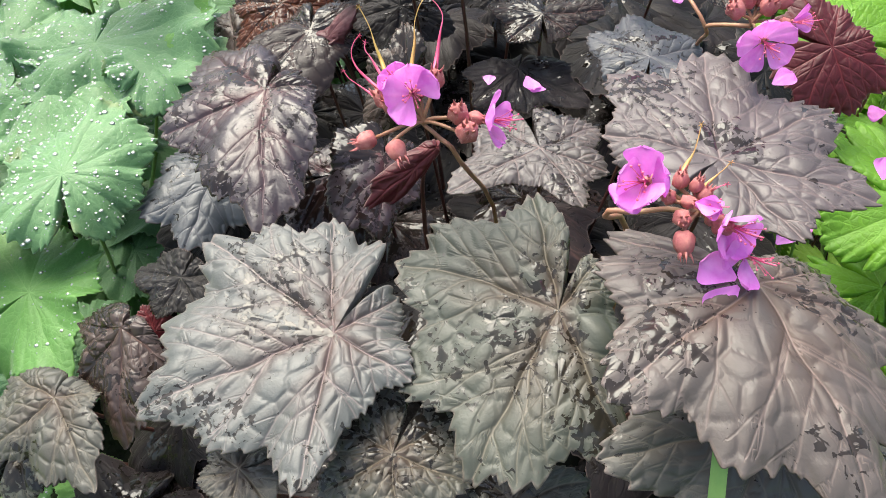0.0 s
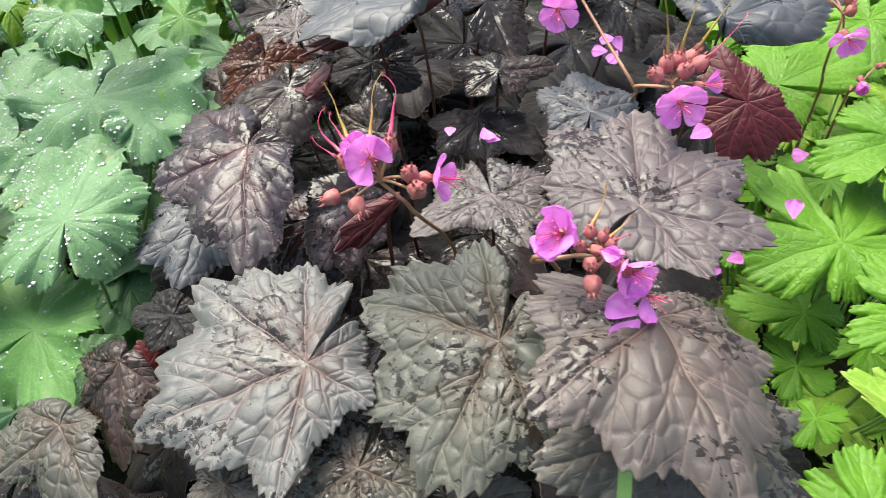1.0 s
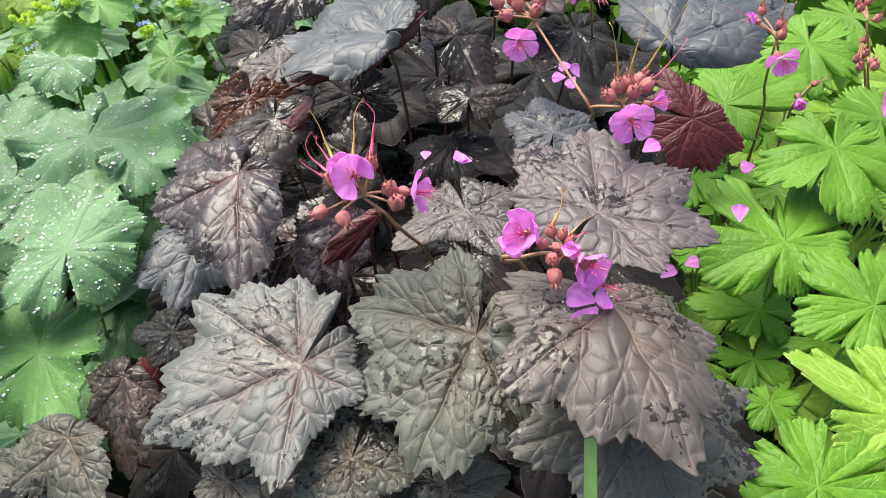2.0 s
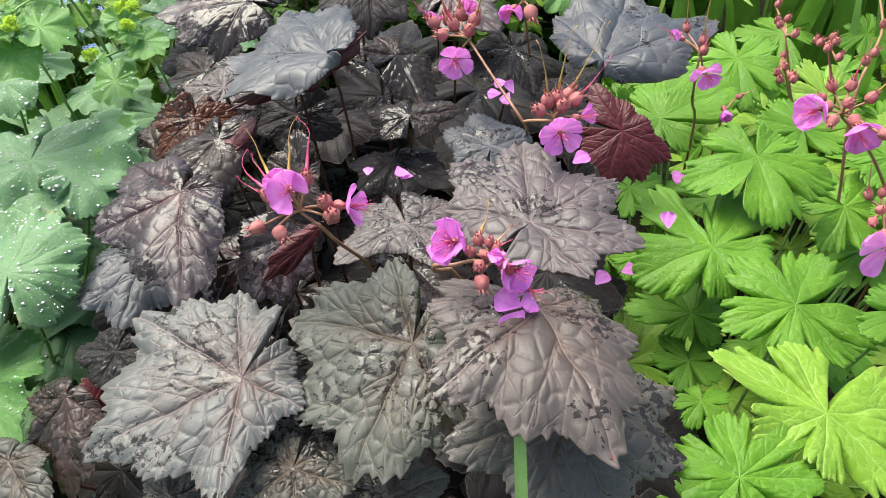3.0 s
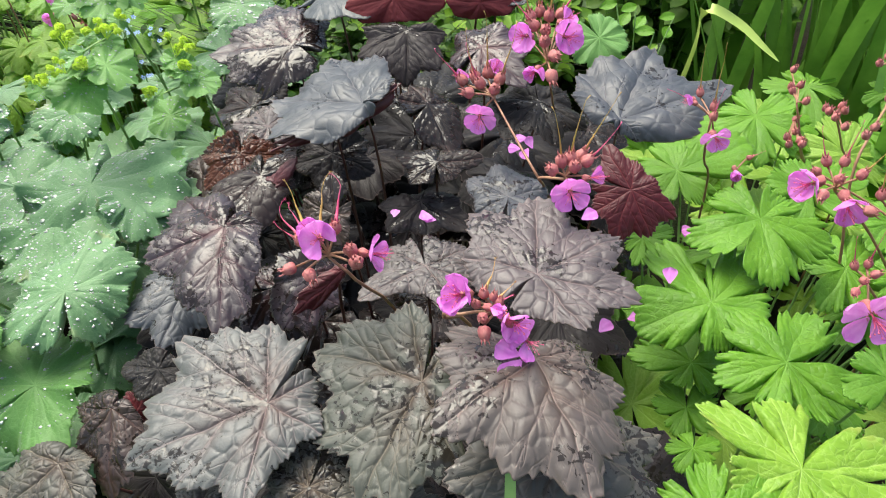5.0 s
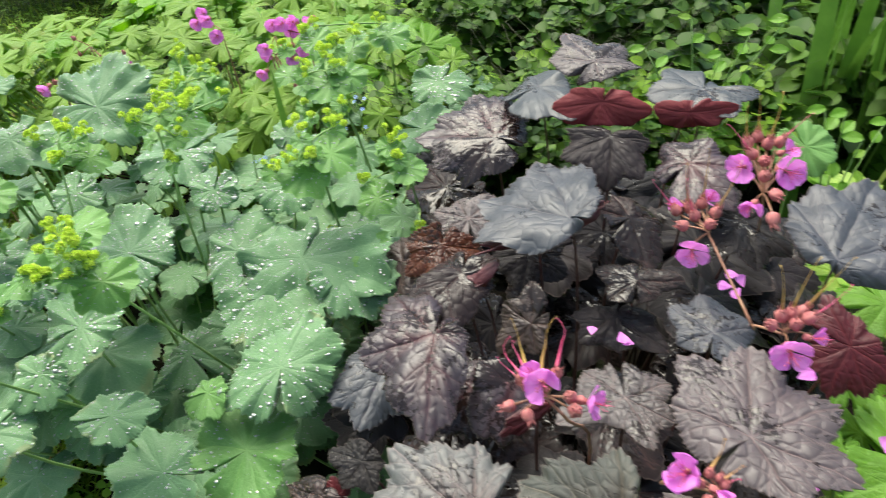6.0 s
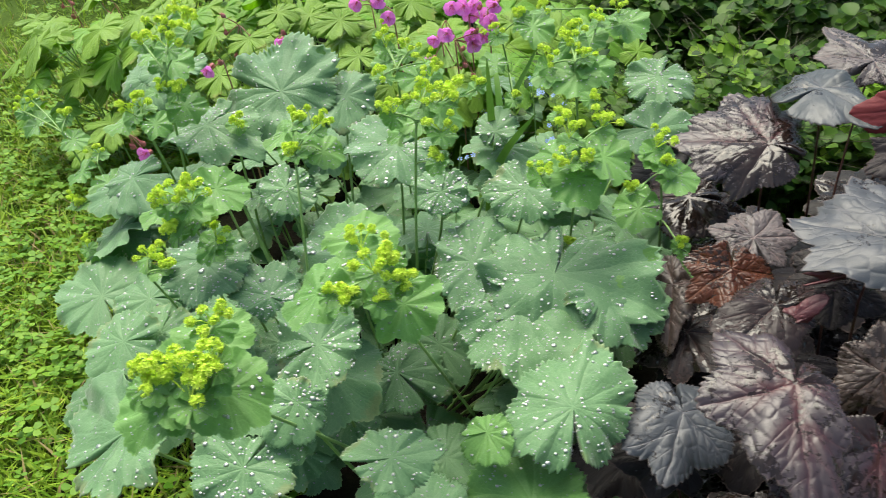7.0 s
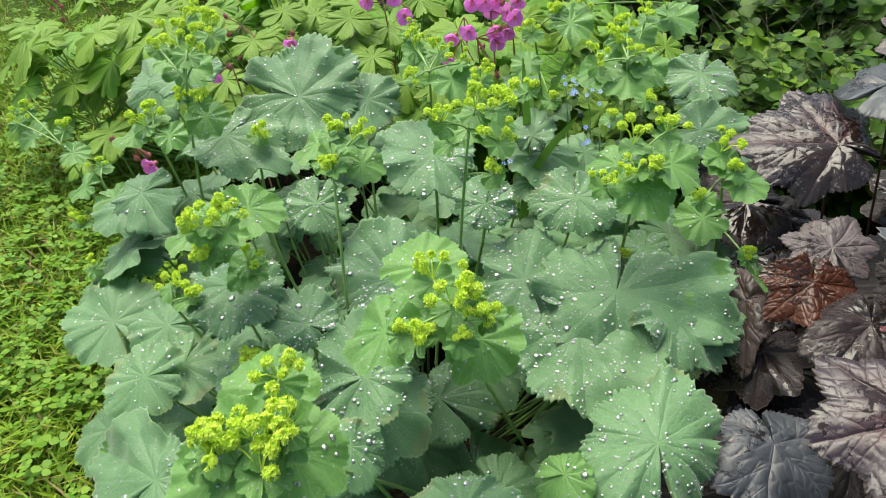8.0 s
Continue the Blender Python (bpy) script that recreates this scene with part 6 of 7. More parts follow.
seed_head(seven, (0.276, 0.210, 0.305), (-0.4, -0.5, 0), 0.92, 0, 3, 0.1, False)
stalklet(seven, (0.288, 0.220, 0.300), (0.276, 0.210, 0.305))
seed_head(seven, (0.289, 0.221, 0.305), (0.5, -0.3, 0.5), 0.92, 0, 4, 0.1, False)
stalklet(seven, (0.288, 0.220, 0.300), (0.289, 0.221, 0.305))
bud_stalk_0 = cranesbill_stem([(0.383, 0.469, 0.200), (0.345, 0.423, 0.270), (0.330, 0.421, 0.310)], "slender cranesbill stalk with round brownish-red buds")
seed_head(bud_stalk_0, (0.350, 0.479, 0.310), (0.2, -0.2, 0.8), 1.05, 0, 0, 0.3, False)
stalklet(bud_stalk_0, (0.330, 0.421, 0.310), (0.350, 0.479, 0.310))
seed_head(bud_stalk_0, (0.336, 0.447, 0.310), (-0.2, -0.2, 0.8), 1.05, 0, 1, 0.3, False)
stalklet(bud_stalk_0, (0.330, 0.421, 0.310), (0.336, 0.447, 0.310))
seed_head(bud_stalk_0, (0.343, 0.449, 0.310), (0.2, -0.2, 0.8), 1.05, 0, 2, 0.3, False)
stalklet(bud_stalk_0, (0.330, 0.421, 0.310), (0.343, 0.449, 0.310))
seed_head(bud_stalk_0, (0.334, 0.439, 0.310), (-0.2, -0.2, 0.8), 1.05, 0, 3, 0.3, False)
stalklet(bud_stalk_0, (0.330, 0.421, 0.310), (0.334, 0.439, 0.310))
seed_head(bud_stalk_0, (0.335, 0.420, 0.310), (0.2, -0.2, 0.8), 1.05, 0, 4, 0.3, False)
stalklet(bud_stalk_0, (0.330, 0.421, 0.310), (0.335, 0.420, 0.310))
bud_stalk_1 = cranesbill_stem([(0.385, 0.469, 0.200), (0.360, 0.444, 0.250), (0.337, 0.430, 0.290)], "slender cranesbill stalk with round brownish-red buds")
seed_head(bud_stalk_1, (0.337, 0.430, 0.290), (0.2, -0.2, 0.8), 1.05, 0, 0, 0.3, False)
stalklet(bud_stalk_1, (0.337, 0.430, 0.290), (0.337, 0.430, 0.290))
seed_head(bud_stalk_1, (0.320, 0.402, 0.290), (-0.2, -0.2, 0.8), 1.05, 0, 1, 0.3, False)
stalklet(bud_stalk_1, (0.337, 0.430, 0.290), (0.320, 0.402, 0.290))
seed_head(bud_stalk_1, (0.326, 0.396, 0.290), (0.2, -0.2, 0.8), 1.05, 0, 2, 0.3, False)
stalklet(bud_stalk_1, (0.337, 0.430, 0.290), (0.326, 0.396, 0.290))
seed_head(bud_stalk_1, (0.330, 0.410, 0.290), (-0.2, -0.2, 0.8), 1.05, 0, 3, 0.3, False)
stalklet(bud_stalk_1, (0.337, 0.430, 0.290), (0.330, 0.410, 0.290))
seed_head(bud_stalk_1, (0.325, 0.390, 0.290), (0.2, -0.2, 0.8), 1.05, 0, 4, 0.3, False)
stalklet(bud_stalk_1, (0.337, 0.430, 0.290), (0.325, 0.390, 0.290))
seed_head(bud_stalk_1, (0.317, 0.391, 0.290), (-0.2, -0.2, 0.8), 1.05, 0, 5, 0.3, False)
stalklet(bud_stalk_1, (0.337, 0.430, 0.290), (0.317, 0.391, 0.290))
bud_stalk_2 = cranesbill_stem([(0.429, 0.484, 0.200), (0.377, 0.421, 0.270), (0.351, 0.402, 0.310)], "slender cranesbill stalk with round brownish-red buds")
seed_head(bud_stalk_2, (0.345, 0.403, 0.310), (0.2, -0.2, 0.8), 1.05, 0, 0, 0.3, False)
stalklet(bud_stalk_2, (0.351, 0.402, 0.310), (0.345, 0.403, 0.310))
seed_head(bud_stalk_2, (0.349, 0.397, 0.310), (-0.2, -0.2, 0.8), 1.05, 0, 1, 0.3, False)
stalklet(bud_stalk_2, (0.351, 0.402, 0.310), (0.349, 0.397, 0.310))
seed_head(bud_stalk_2, (0.358, 0.411, 0.310), (0.2, -0.2, 0.8), 1.05, 0, 2, 0.3, False)
stalklet(bud_stalk_2, (0.351, 0.402, 0.310), (0.358, 0.411, 0.310))
seed_head(bud_stalk_2, (0.358, 0.403, 0.310), (-0.2, -0.2, 0.8), 1.05, 0, 3, 0.3, False)
stalklet(bud_stalk_2, (0.351, 0.402, 0.310), (0.358, 0.403, 0.310))
seed_head(bud_stalk_2, (0.345, 0.393, 0.310), (0.2, -0.2, 0.8), 1.05, 0, 4, 0.3, False)
stalklet(bud_stalk_2, (0.351, 0.402, 0.310), (0.345, 0.393, 0.310))
seed_head(bud_stalk_2, (0.346, 0.408, 0.310), (-0.2, -0.2, 0.8), 1.05, 0, 5, 0.3, False)
stalklet(bud_stalk_2, (0.351, 0.402, 0.310), (0.346, 0.408, 0.310))
seed_head(bud_stalk_2, (0.345, 0.378, 0.310), (0.2, -0.2, 0.8), 1.05, 0, 6, 0.3, False)
stalklet(bud_stalk_2, (0.351, 0.402, 0.310), (0.345, 0.378, 0.310))
bud_stalk_3 = cranesbill_stem([(0.352, 0.330, 0.180), (0.327, 0.322, 0.300), (0.340, 0.339, 0.328), (0.372, 0.381, 0.330), (0.405, 0.442, 0.330)], "slender cranesbill stalk with round brownish-red buds")
seed_head(bud_stalk_3, (0.408, 0.454, 0.330), (0.2, -0.2, 0.8), 1.05, 0, 0, 0.3, False)
stalklet(bud_stalk_3, (0.405, 0.442, 0.330), (0.408, 0.454, 0.330))
seed_head(bud_stalk_3, (0.408, 0.444, 0.330), (-0.2, -0.2, 0.8), 1.05, 0, 1, 0.3, False)
stalklet(bud_stalk_3, (0.405, 0.442, 0.330), (0.408, 0.444, 0.330))
seed_head(bud_stalk_3, (0.412, 0.441, 0.330), (0.2, -0.2, 0.8), 1.05, 0, 2, 0.3, False)
stalklet(bud_stalk_3, (0.405, 0.442, 0.330), (0.412, 0.441, 0.330))
seed_head(bud_stalk_3, (0.396, 0.441, 0.330), (-0.2, -0.2, 0.8), 1.05, 0, 3, 0.3, False)
stalklet(bud_stalk_3, (0.405, 0.442, 0.330), (0.396, 0.441, 0.330))
seed_head(bud_stalk_3, (0.415, 0.460, 0.330), (0.2, -0.2, 0.8), 1.05, 0, 4, 0.3, False)
stalklet(bud_stalk_3, (0.405, 0.442, 0.330), (0.415, 0.460, 0.330))
seed_head(bud_stalk_3, (0.372, 0.381, 0.330), (-0.2, -0.2, 0.8), 1.05, 0, 5, 0.3, False)
seed_head(bud_stalk_3, (0.340, 0.339, 0.330), (0.2, -0.2, 0.8), 1.05, 0, 6, 0.3, False)
seed_head(bud_stalk_3, (0.330, 0.328, 0.330), (-0.2, -0.2, 0.8), 1.05, 0, 7, 0.3, False)

# fallen petals
fallen_petal((0.202, 0.277, 0.262), (0, -0.5, 0.85))
fallen_petal((0.202, 0.291, 0.225), (0.1, -0.2, 0.95))
fallen_petal((0.245, 0.364, 0.235), (0, -0.6, 0.8))
fallen_petal((0.160, 0.260, 0.235), (0, -0.3, 0.9))
fallen_petal((0.025, 0.358, 0.262), (0, -0.2, 0.95))
fallen_petal((0.050, 0.348, 0.262), (0, -0.3, 0.9))
fallen_petal((0.046, 0.350, 0.264), (0.2, -0.3, 0.9))
fallen_petal((0.148, 0.288, 0.302), (0, -0.3, 0.9))
fallen_petal((0.295, 0.458, 0.210), (0, -0.5, 0.85))
fallen_petal((0.195, 0.307, 0.200), (0, -0.4, 0.9))
fallen_petal((0.109, 0.359, 0.312), (-0.2, -0.6, 0.7))
fallen_petal((0.120, 0.366, 0.312), (0.2, -0.6, 0.7))
fallen_petal((0.116, 0.354, 0.310), (0, -0.6, 0.7))
fallen_petal((0.115, 0.371, 0.313), (0, -0.5, 0.8))

# ---- flowering stems of the lady's mantle ----
mantle_stem([(-0.420, 0.406, 0.000), (-0.420, 0.376, 0.100), (-0.437, 0.434, 0.330)], [((-0.425, 0.446, 0.352), 1.0), ((-0.444, 0.452, 0.352), 0.7), ((-0.436, 0.434, 0.335), 0.7)], [((-0.461, 0.468, 0.330), (-0.3, -0.3, 0.9), 180, 1.2), ((-0.422, 0.454, 0.325), (0.3, -0.4, 0.85), 0, 1.0), ((-0.443, 0.453, 0.328), (0, -0.35, 0.93), 270, 1.0)])
mantle_stem([(-0.367, 0.528, 0.000), (-0.367, 0.498, 0.150), (-0.343, 0.446, 0.360)], [((-0.325, 0.454, 0.382), 1.15), ((-0.339, 0.450, 0.380), 1.0), ((-0.360, 0.448, 0.370), 0.9), ((-0.321, 0.436, 0.365), 0.9), ((-0.323, 0.427, 0.345), 0.6), ((-0.341, 0.484, 0.385), 0.8), ((-0.310, 0.502, 0.370), 0.5), ((-0.318, 0.468, 0.380), 0.8)], [((-0.347, 0.470, 0.352), (0, -0.35, 0.93), 200, 1.1), ((-0.332, 0.475, 0.355), (0.3, -0.3, 0.9), 20, 1.1), ((-0.357, 0.461, 0.345), (-0.3, -0.3, 0.9), 160, 0.9)])
mantle_stem([(-0.228, 0.588, 0.000), (-0.228, 0.558, 0.180), (-0.225, 0.484, 0.335)], [((-0.233, 0.481, 0.347), 1.1), ((-0.210, 0.504, 0.347), 1.0), ((-0.230, 0.462, 0.335), 0.8), ((-0.218, 0.469, 0.337), 0.6), ((-0.251, 0.458, 0.325), 0.8)], [((-0.224, 0.463, 0.320), (0.1, -0.5, 0.85), 270, 1.6), ((-0.206, 0.480, 0.330), (0.3, -0.3, 0.9), 20, 1.5), ((-0.243, 0.492, 0.320), (-0.3, -0.4, 0.86), 190, 1.2)])
mantle_stem([(-0.136, 0.604, 0.000), (-0.136, 0.574, 0.180), (-0.162, 0.541, 0.310)], [((-0.166, 0.527, 0.322), 1.05), ((-0.156, 0.514, 0.312), 0.6), ((-0.179, 0.492, 0.300), 0.6), ((-0.135, 0.501, 0.245), 0.55)], [((-0.164, 0.527, 0.310), (0, -0.35, 0.93), 270, 0.9), ((-0.148, 0.516, 0.300), (0.2, -0.4, 0.9), 0, 1.1), ((-0.174, 0.501, 0.275), (-0.1, -0.45, 0.88), 190, 1.35), ((-0.128, 0.488, 0.235), (0.3, -0.5, 0.8), 270, 0.8)])
mantle_stem([(-0.546, 0.530, 0.000), (-0.546, 0.500, 0.120), (-0.493, 0.355, 0.325)], [((-0.490, 0.355, 0.338), 1.1), ((-0.480, 0.353, 0.335), 0.9), ((-0.495, 0.349, 0.335), 0.8), ((-0.494, 0.348, 0.310), 0.7)], [((-0.511, 0.365, 0.318), (-0.3, -0.3, 0.9), 180, 1.3), ((-0.483, 0.391, 0.320), (0.3, -0.3, 0.9), 10, 1.4), ((-0.491, 0.363, 0.315), (0, -0.35, 0.93), 270, 1.1)])
mantle_stem([(-0.508, 0.490, 0.000), (-0.508, 0.460, 0.120), (-0.486, 0.380, 0.280)], [((-0.487, 0.383, 0.285), 0.9)], [((-0.487, 0.380, 0.275), (0, -0.35, 0.93), 270, 1.0)])
mantle_stem([(-0.281, 0.467, 0.000), (-0.292, 0.447, 0.050), (-0.326, 0.285, 0.340)], [((-0.321, 0.277, 0.360), 1.06), ((-0.334, 0.293, 0.360), 0.85), ((-0.315, 0.287, 0.362), 0.85), ((-0.314, 0.273, 0.355), 0.77), ((-0.304, 0.282, 0.350), 0.59), ((-0.337, 0.263, 0.345), 0.68), ((-0.344, 0.266, 0.345), 0.42), ((-0.315, 0.266, 0.345), 0.42)], [((-0.356, 0.275, 0.335), (-0.3, -0.3, 0.9), 180, 2.0), ((-0.348, 0.324, 0.340), (0, -0.2, 0.97), 90, 1.7), ((-0.309, 0.288, 0.325), (0.2, -0.4, 0.88), -30, 1.9), ((-0.335, 0.288, 0.342), (0, -0.35, 0.93), 200, 1.3)])
mantle_stem([(-0.359, 0.404, 0.000), (-0.367, 0.384, 0.050), (-0.391, 0.191, 0.340)], [((-0.382, 0.211, 0.365), 0.85), ((-0.398, 0.182, 0.358), 0.85), ((-0.384, 0.183, 0.360), 0.98), ((-0.371, 0.191, 0.362), 0.94), ((-0.377, 0.175, 0.352), 0.98), ((-0.402, 0.178, 0.352), 0.77), ((-0.396, 0.178, 0.352), 0.59), ((-0.373, 0.189, 0.355), 0.77)], [((-0.399, 0.226, 0.335), (0, -0.2, 0.97), 90, 2.6), ((-0.403, 0.185, 0.330), (-0.2, -0.3, 0.93), 210, 2.3), ((-0.376, 0.199, 0.330), (0.2, -0.3, 0.93), -20, 2.3), ((-0.389, 0.187, 0.345), (0, -0.35, 0.93), 250, 1.4)])
mantle_stem([(-0.673, 0.644, 0.000), (-0.673, 0.614, 0.150), (-0.550, 0.459, 0.375)], [((-0.569, 0.505, 0.410), 1.0), ((-0.543, 0.494, 0.405), 1.0), ((-0.583, 0.485, 0.395), 0.8), ((-0.550, 0.470, 0.400), 1.1), ((-0.569, 0.491, 0.402), 1.0), ((-0.561, 0.460, 0.365), 0.6), ((-0.545, 0.461, 0.365), 0.7)], [((-0.587, 0.523, 0.360), (0, -0.3, 0.95), 0, 1.3), ((-0.554, 0.481, 0.340), (0.3, -0.4, 0.9), 0, 1.1), ((-0.596, 0.508, 0.370), (-0.3, -0.3, 0.9), 180, 0.8)])
mantle_stem([(-0.690, 0.664, 0.000), (-0.690, 0.634, 0.150), (-0.627, 0.515, 0.300)], [((-0.633, 0.527, 0.315), 1.15), ((-0.635, 0.516, 0.312), 0.8)], [((-0.647, 0.517, 0.300), (-0.3, -0.3, 0.9), 180, 1.2), ((-0.615, 0.517, 0.300), (0.3, -0.3, 0.9), 0, 1.0)])
mantle_stem([(-0.587, 0.634, 0.000), (-0.587, 0.604, 0.200), (-0.538, 0.524, 0.300)], [((-0.533, 0.520, 0.310), 0.7)], [])
mantle_stem([(-0.810, 0.673, 0.000), (-0.810, 0.643, 0.100), (-0.816, 0.616, 0.220)], [((-0.886, 0.661, 0.240), 0.9), ((-0.883, 0.640, 0.235), 0.8), ((-0.820, 0.632, 0.235), 0.7)], [((-0.864, 0.635, 0.220), (-0.2, -0.4, 0.9), 190, 1.2), ((-0.803, 0.614, 0.215), (0.2, -0.4, 0.9), 0, 1.0)])
mantle_stem([(-0.756, 0.629, 0.000), (-0.756, 0.599, 0.120), (-0.757, 0.588, 0.200)], [((-0.766, 0.605, 0.210), 0.8), ((-0.782, 0.559, 0.170), 0.8), ((-0.769, 0.559, 0.168), 0.6)], [((-0.732, 0.566, 0.195), (0, -0.35, 0.93), 0, 1.3), ((-0.775, 0.582, 0.195), (-0.3, -0.4, 0.9), 180, 1.2)])
mantle_stem([(-0.728, 0.568, 0.000), (-0.733, 0.548, 0.050), (-0.747, 0.525, 0.130)], [((-0.745, 0.521, 0.140), 0.8)], [((-0.735, 0.524, 0.125), (0, -0.35, 0.93), 0, 1.0)])
mantle_stem([(-0.559, 0.472, 0.000), (-0.559, 0.442, 0.100), (-0.542, 0.363, 0.250)], [((-0.548, 0.376, 0.262), 0.9), ((-0.532, 0.368, 0.258), 0.7)], [])
mantle_stem([(-0.517, 0.451, 0.000), (-0.517, 0.421, 0.100), (-0.481, 0.342, 0.220)], [((-0.486, 0.346, 0.225), 0.7), ((-0.478, 0.349, 0.227), 0.5)], [])
mantle_stem([(-0.222, 0.622, 0.000), (-0.222, 0.592, 0.120), (-0.227, 0.517, 0.220)], [((-0.227, 0.514, 0.225), 0.55)], [])
mantle_stem([(-0.228, 0.728, 0.000), (-0.228, 0.698, 0.200), (-0.240, 0.585, 0.360)], [((-0.242, 0.627, 0.375), 1.0), ((-0.234, 0.595, 0.365), 0.8), ((-0.262, 0.590, 0.360), 0.9), ((-0.226, 0.650, 0.380), 0.8), ((-0.248, 0.614, 0.372), 0.7), ((-0.223, 0.566, 0.340), 0.5), ((-0.249, 0.550, 0.330), 0.5)], [((-0.239, 0.587, 0.350), (0, -0.45, 0.88), 270, 1.9), ((-0.226, 0.602, 0.352), (0.3, -0.3, 0.9), 0, 1.3), ((-0.259, 0.596, 0.350), (-0.3, -0.3, 0.9), 190, 1.5), ((-0.236, 0.650, 0.360), (0, -0.35, 0.93), 90, 1.2)])
mantle_stem([(-0.418, 0.697, 0.000), (-0.418, 0.667, 0.200), (-0.407, 0.611, 0.330)], [((-0.426, 0.640, 0.345), 1.0), ((-0.416, 0.595, 0.335), 0.9), ((-0.404, 0.641, 0.342), 0.9), ((-0.382, 0.622, 0.340), 0.8), ((-0.435, 0.658, 0.350), 0.8)], [((-0.387, 0.613, 0.325), (0.2, -0.35, 0.9), 0, 1.5), ((-0.423, 0.635, 0.330), (-0.2, -0.35, 0.9), 180, 1.1)])
mantle_stem([(-0.313, 0.851, 0.000), (-0.313, 0.821, 0.200), (-0.326, 0.722, 0.330)], [((-0.326, 0.695, 0.345), 0.9), ((-0.302, 0.666, 0.290), 0.6), ((-0.303, 0.710, 0.360), 0.7)], [((-0.291, 0.701, 0.350), (0.1, -0.4, 0.9), 0, 1.5), ((-0.328, 0.699, 0.310), (0, -0.35, 0.93), 200, 1.0)])
mantle_stem([(-0.249, 0.904, 0.000), (-0.249, 0.874, 0.300), (-0.207, 0.699, 0.370)], [((-0.209, 0.675, 0.380), 0.8), ((-0.277, 0.674, 0.380), 0.8)], [((-0.202, 0.684, 0.365), (0, -0.35, 0.93), 0, 1.4)])

# ---- lower leaves that fill the clumps ----
FILL_RG = np.random.default_rng(21)


def leaf_variants(kind, sizes, mats, count, drops=0, around=None, rings=10, droop=0.12):
    out = []
    for i in range(count):
        me, v, r, s = leaf_mesh(fan(-90, sizes[i % len(sizes)], kind, FILL_RG), kind, [mats[i % len(mats)], M_UNDER], 1, around=around, rings=rings, seed=500 + i, droop=droop, wave=0.12)
        out.append((me, drops_mesh(v, r, 900 + i, drops, 0.0019) if drops else None))
    return out


def fill_clump(plant, variants, places, stalk, radius, name="leaf"):
    """places: (x, y, z, scale); each leaf leans away from the clump's crown."""
    c = WORLD[plant].translation
    for i, (x, y, z, k) in enumerate(places):
        out = Vector((x - c.x, y - c.y, 0))
        lean = min(0.8, out.length * 2.0)
        n = Vector((0, -0.12, 1)) + out.normalized() * lean * FILL_RG.uniform(0.2, 0.9) + Vector((FILL_RG.uniform(-0.25, 0.25), FILL_RG.uniform(-0.35, 0.15), 0))
        spin = math.degrees(math.atan2(out.y, out.x)) + 90 + FILL_RG.uniform(-50, 50)
        m = facing((x, y, z), n, spin) @ Matrix.Scale(k, 4)
        me, dr = variants[int(FILL_RG.integers(len(variants)))]
        leaf = part(name, me, plant, m)
        if dr:
            part("dew", dr, leaf, None, "clear beads of rain water", "stuff")
        add_stalk(leaf, m, (x - out.x * 0.5, y - out.y * 0.5, 0.0), radius / k, stalk)


def scatter(n, x0, x1, y0, y1, z_of, k0=0.8, k1=1.2, keep=lambda x, y: True):
    out = []
    while len(out) < n:
        x, y = FILL_RG.uniform(x0, x1), FILL_RG.uniform(y0, y1)
        if keep(x, y):
            out.append((x, y, z_of(x, y), FILL_RG.uniform(k0, k1)))
    return out


# filler low in the clump wears skins with shade in their colour
SHADED_FILL = leaf_variants("heuchera", (60, 52, 66), (M_HEUCHERA_SHADED, M_HEUCHERA_WET_SHADED, M_HEUCHERA_SHADED), 6, 0, 120, 7)
fill_clump(HEUCHERA, SHADED_FILL, scatter(60, -0.16, 0.17, 0.11, 0.42, lambda x, y: FILL_RG.uniform(0.09, 0.185)), M_PETIOLE, 0.0012)
fill_clump(HEUCHERA_BACK, SHADED_FILL, scatter(60, -0.13, 0.22, 0.42, 0.66, lambda x, y: FILL_RG.uniform(0.13, 0.235)), M_PETIOLE, 0.0012)
SOFT = leaf_variants("mantle", (44, 36, 50), (M_MANTLE, M_MANTLE), 7, 95, 168, 6)
fill_clump(MANTLE, SOFT, scatter(120, -0.72, -0.16, 0.30, 0.74, lambda x, y: FILL_RG.uniform(0.04, 0.20), 0.7, 1.1, lambda x, y: math.hypot(x + 0.325, y - 0.375) > 0.075 and y > 0.30 + 0.5 * max(0, -0.52 - x) and y < 1.1 + x * 0.4), M_STEM, 0.0013)
fill_clump(MANTLE, SOFT, scatter(16, -0.40, -0.25, 0.31, 0.45, lambda x, y: FILL_RG.uniform(0.05, 0.10), 0.7, 1.0), M_STEM, 0.0013)
CUT = leaf_variants("geranium", (46, 40, 52), (M_GERANIUM, M_GERANIUM, M_GERANIUM_LIME), 6, 0, 176, 4, 0.07)
fill_clump(CRANESBILL, CUT, scatter(150, 0.17, 0.66, 0.04, 0.66, lambda x, y: FILL_RG.uniform(0.05, 0.21), 0.7, 1.15, lambda x, y: x > 0.20 or y < 0.16), M_STEM, 0.0012)

# ---- the cranesbill patch behind the lady's mantle ----
FAR = leaf_variants("geranium", (50, 44, 56), (M_GERANIUM_FAR, M_GERANIUM_FAR, M_GERANIUM), 6, 0, 132, 3, 0.12)
far_keep = lambda x, y: x > -1.13 + 0.1 * (y - 0.8) and y > 0.80 - 0.10 * (x + 0.6) * (x < -0.6)
fill_clump(CRANESBILL_FAR, FAR, scatter(310, -1.25, -0.15, 0.72, 1.30, lambda x, y: 0.05 + 0.20 * FILL_RG.random() ** 0.7, 0.75, 1.2, far_keep), M_STEM, 0.0011)
CRANESBILL_LAST = thing("cranesbill_plant", (-0.5, 1.6, 0.0), "distant cranesbill patch with lime green leaves", "plant")
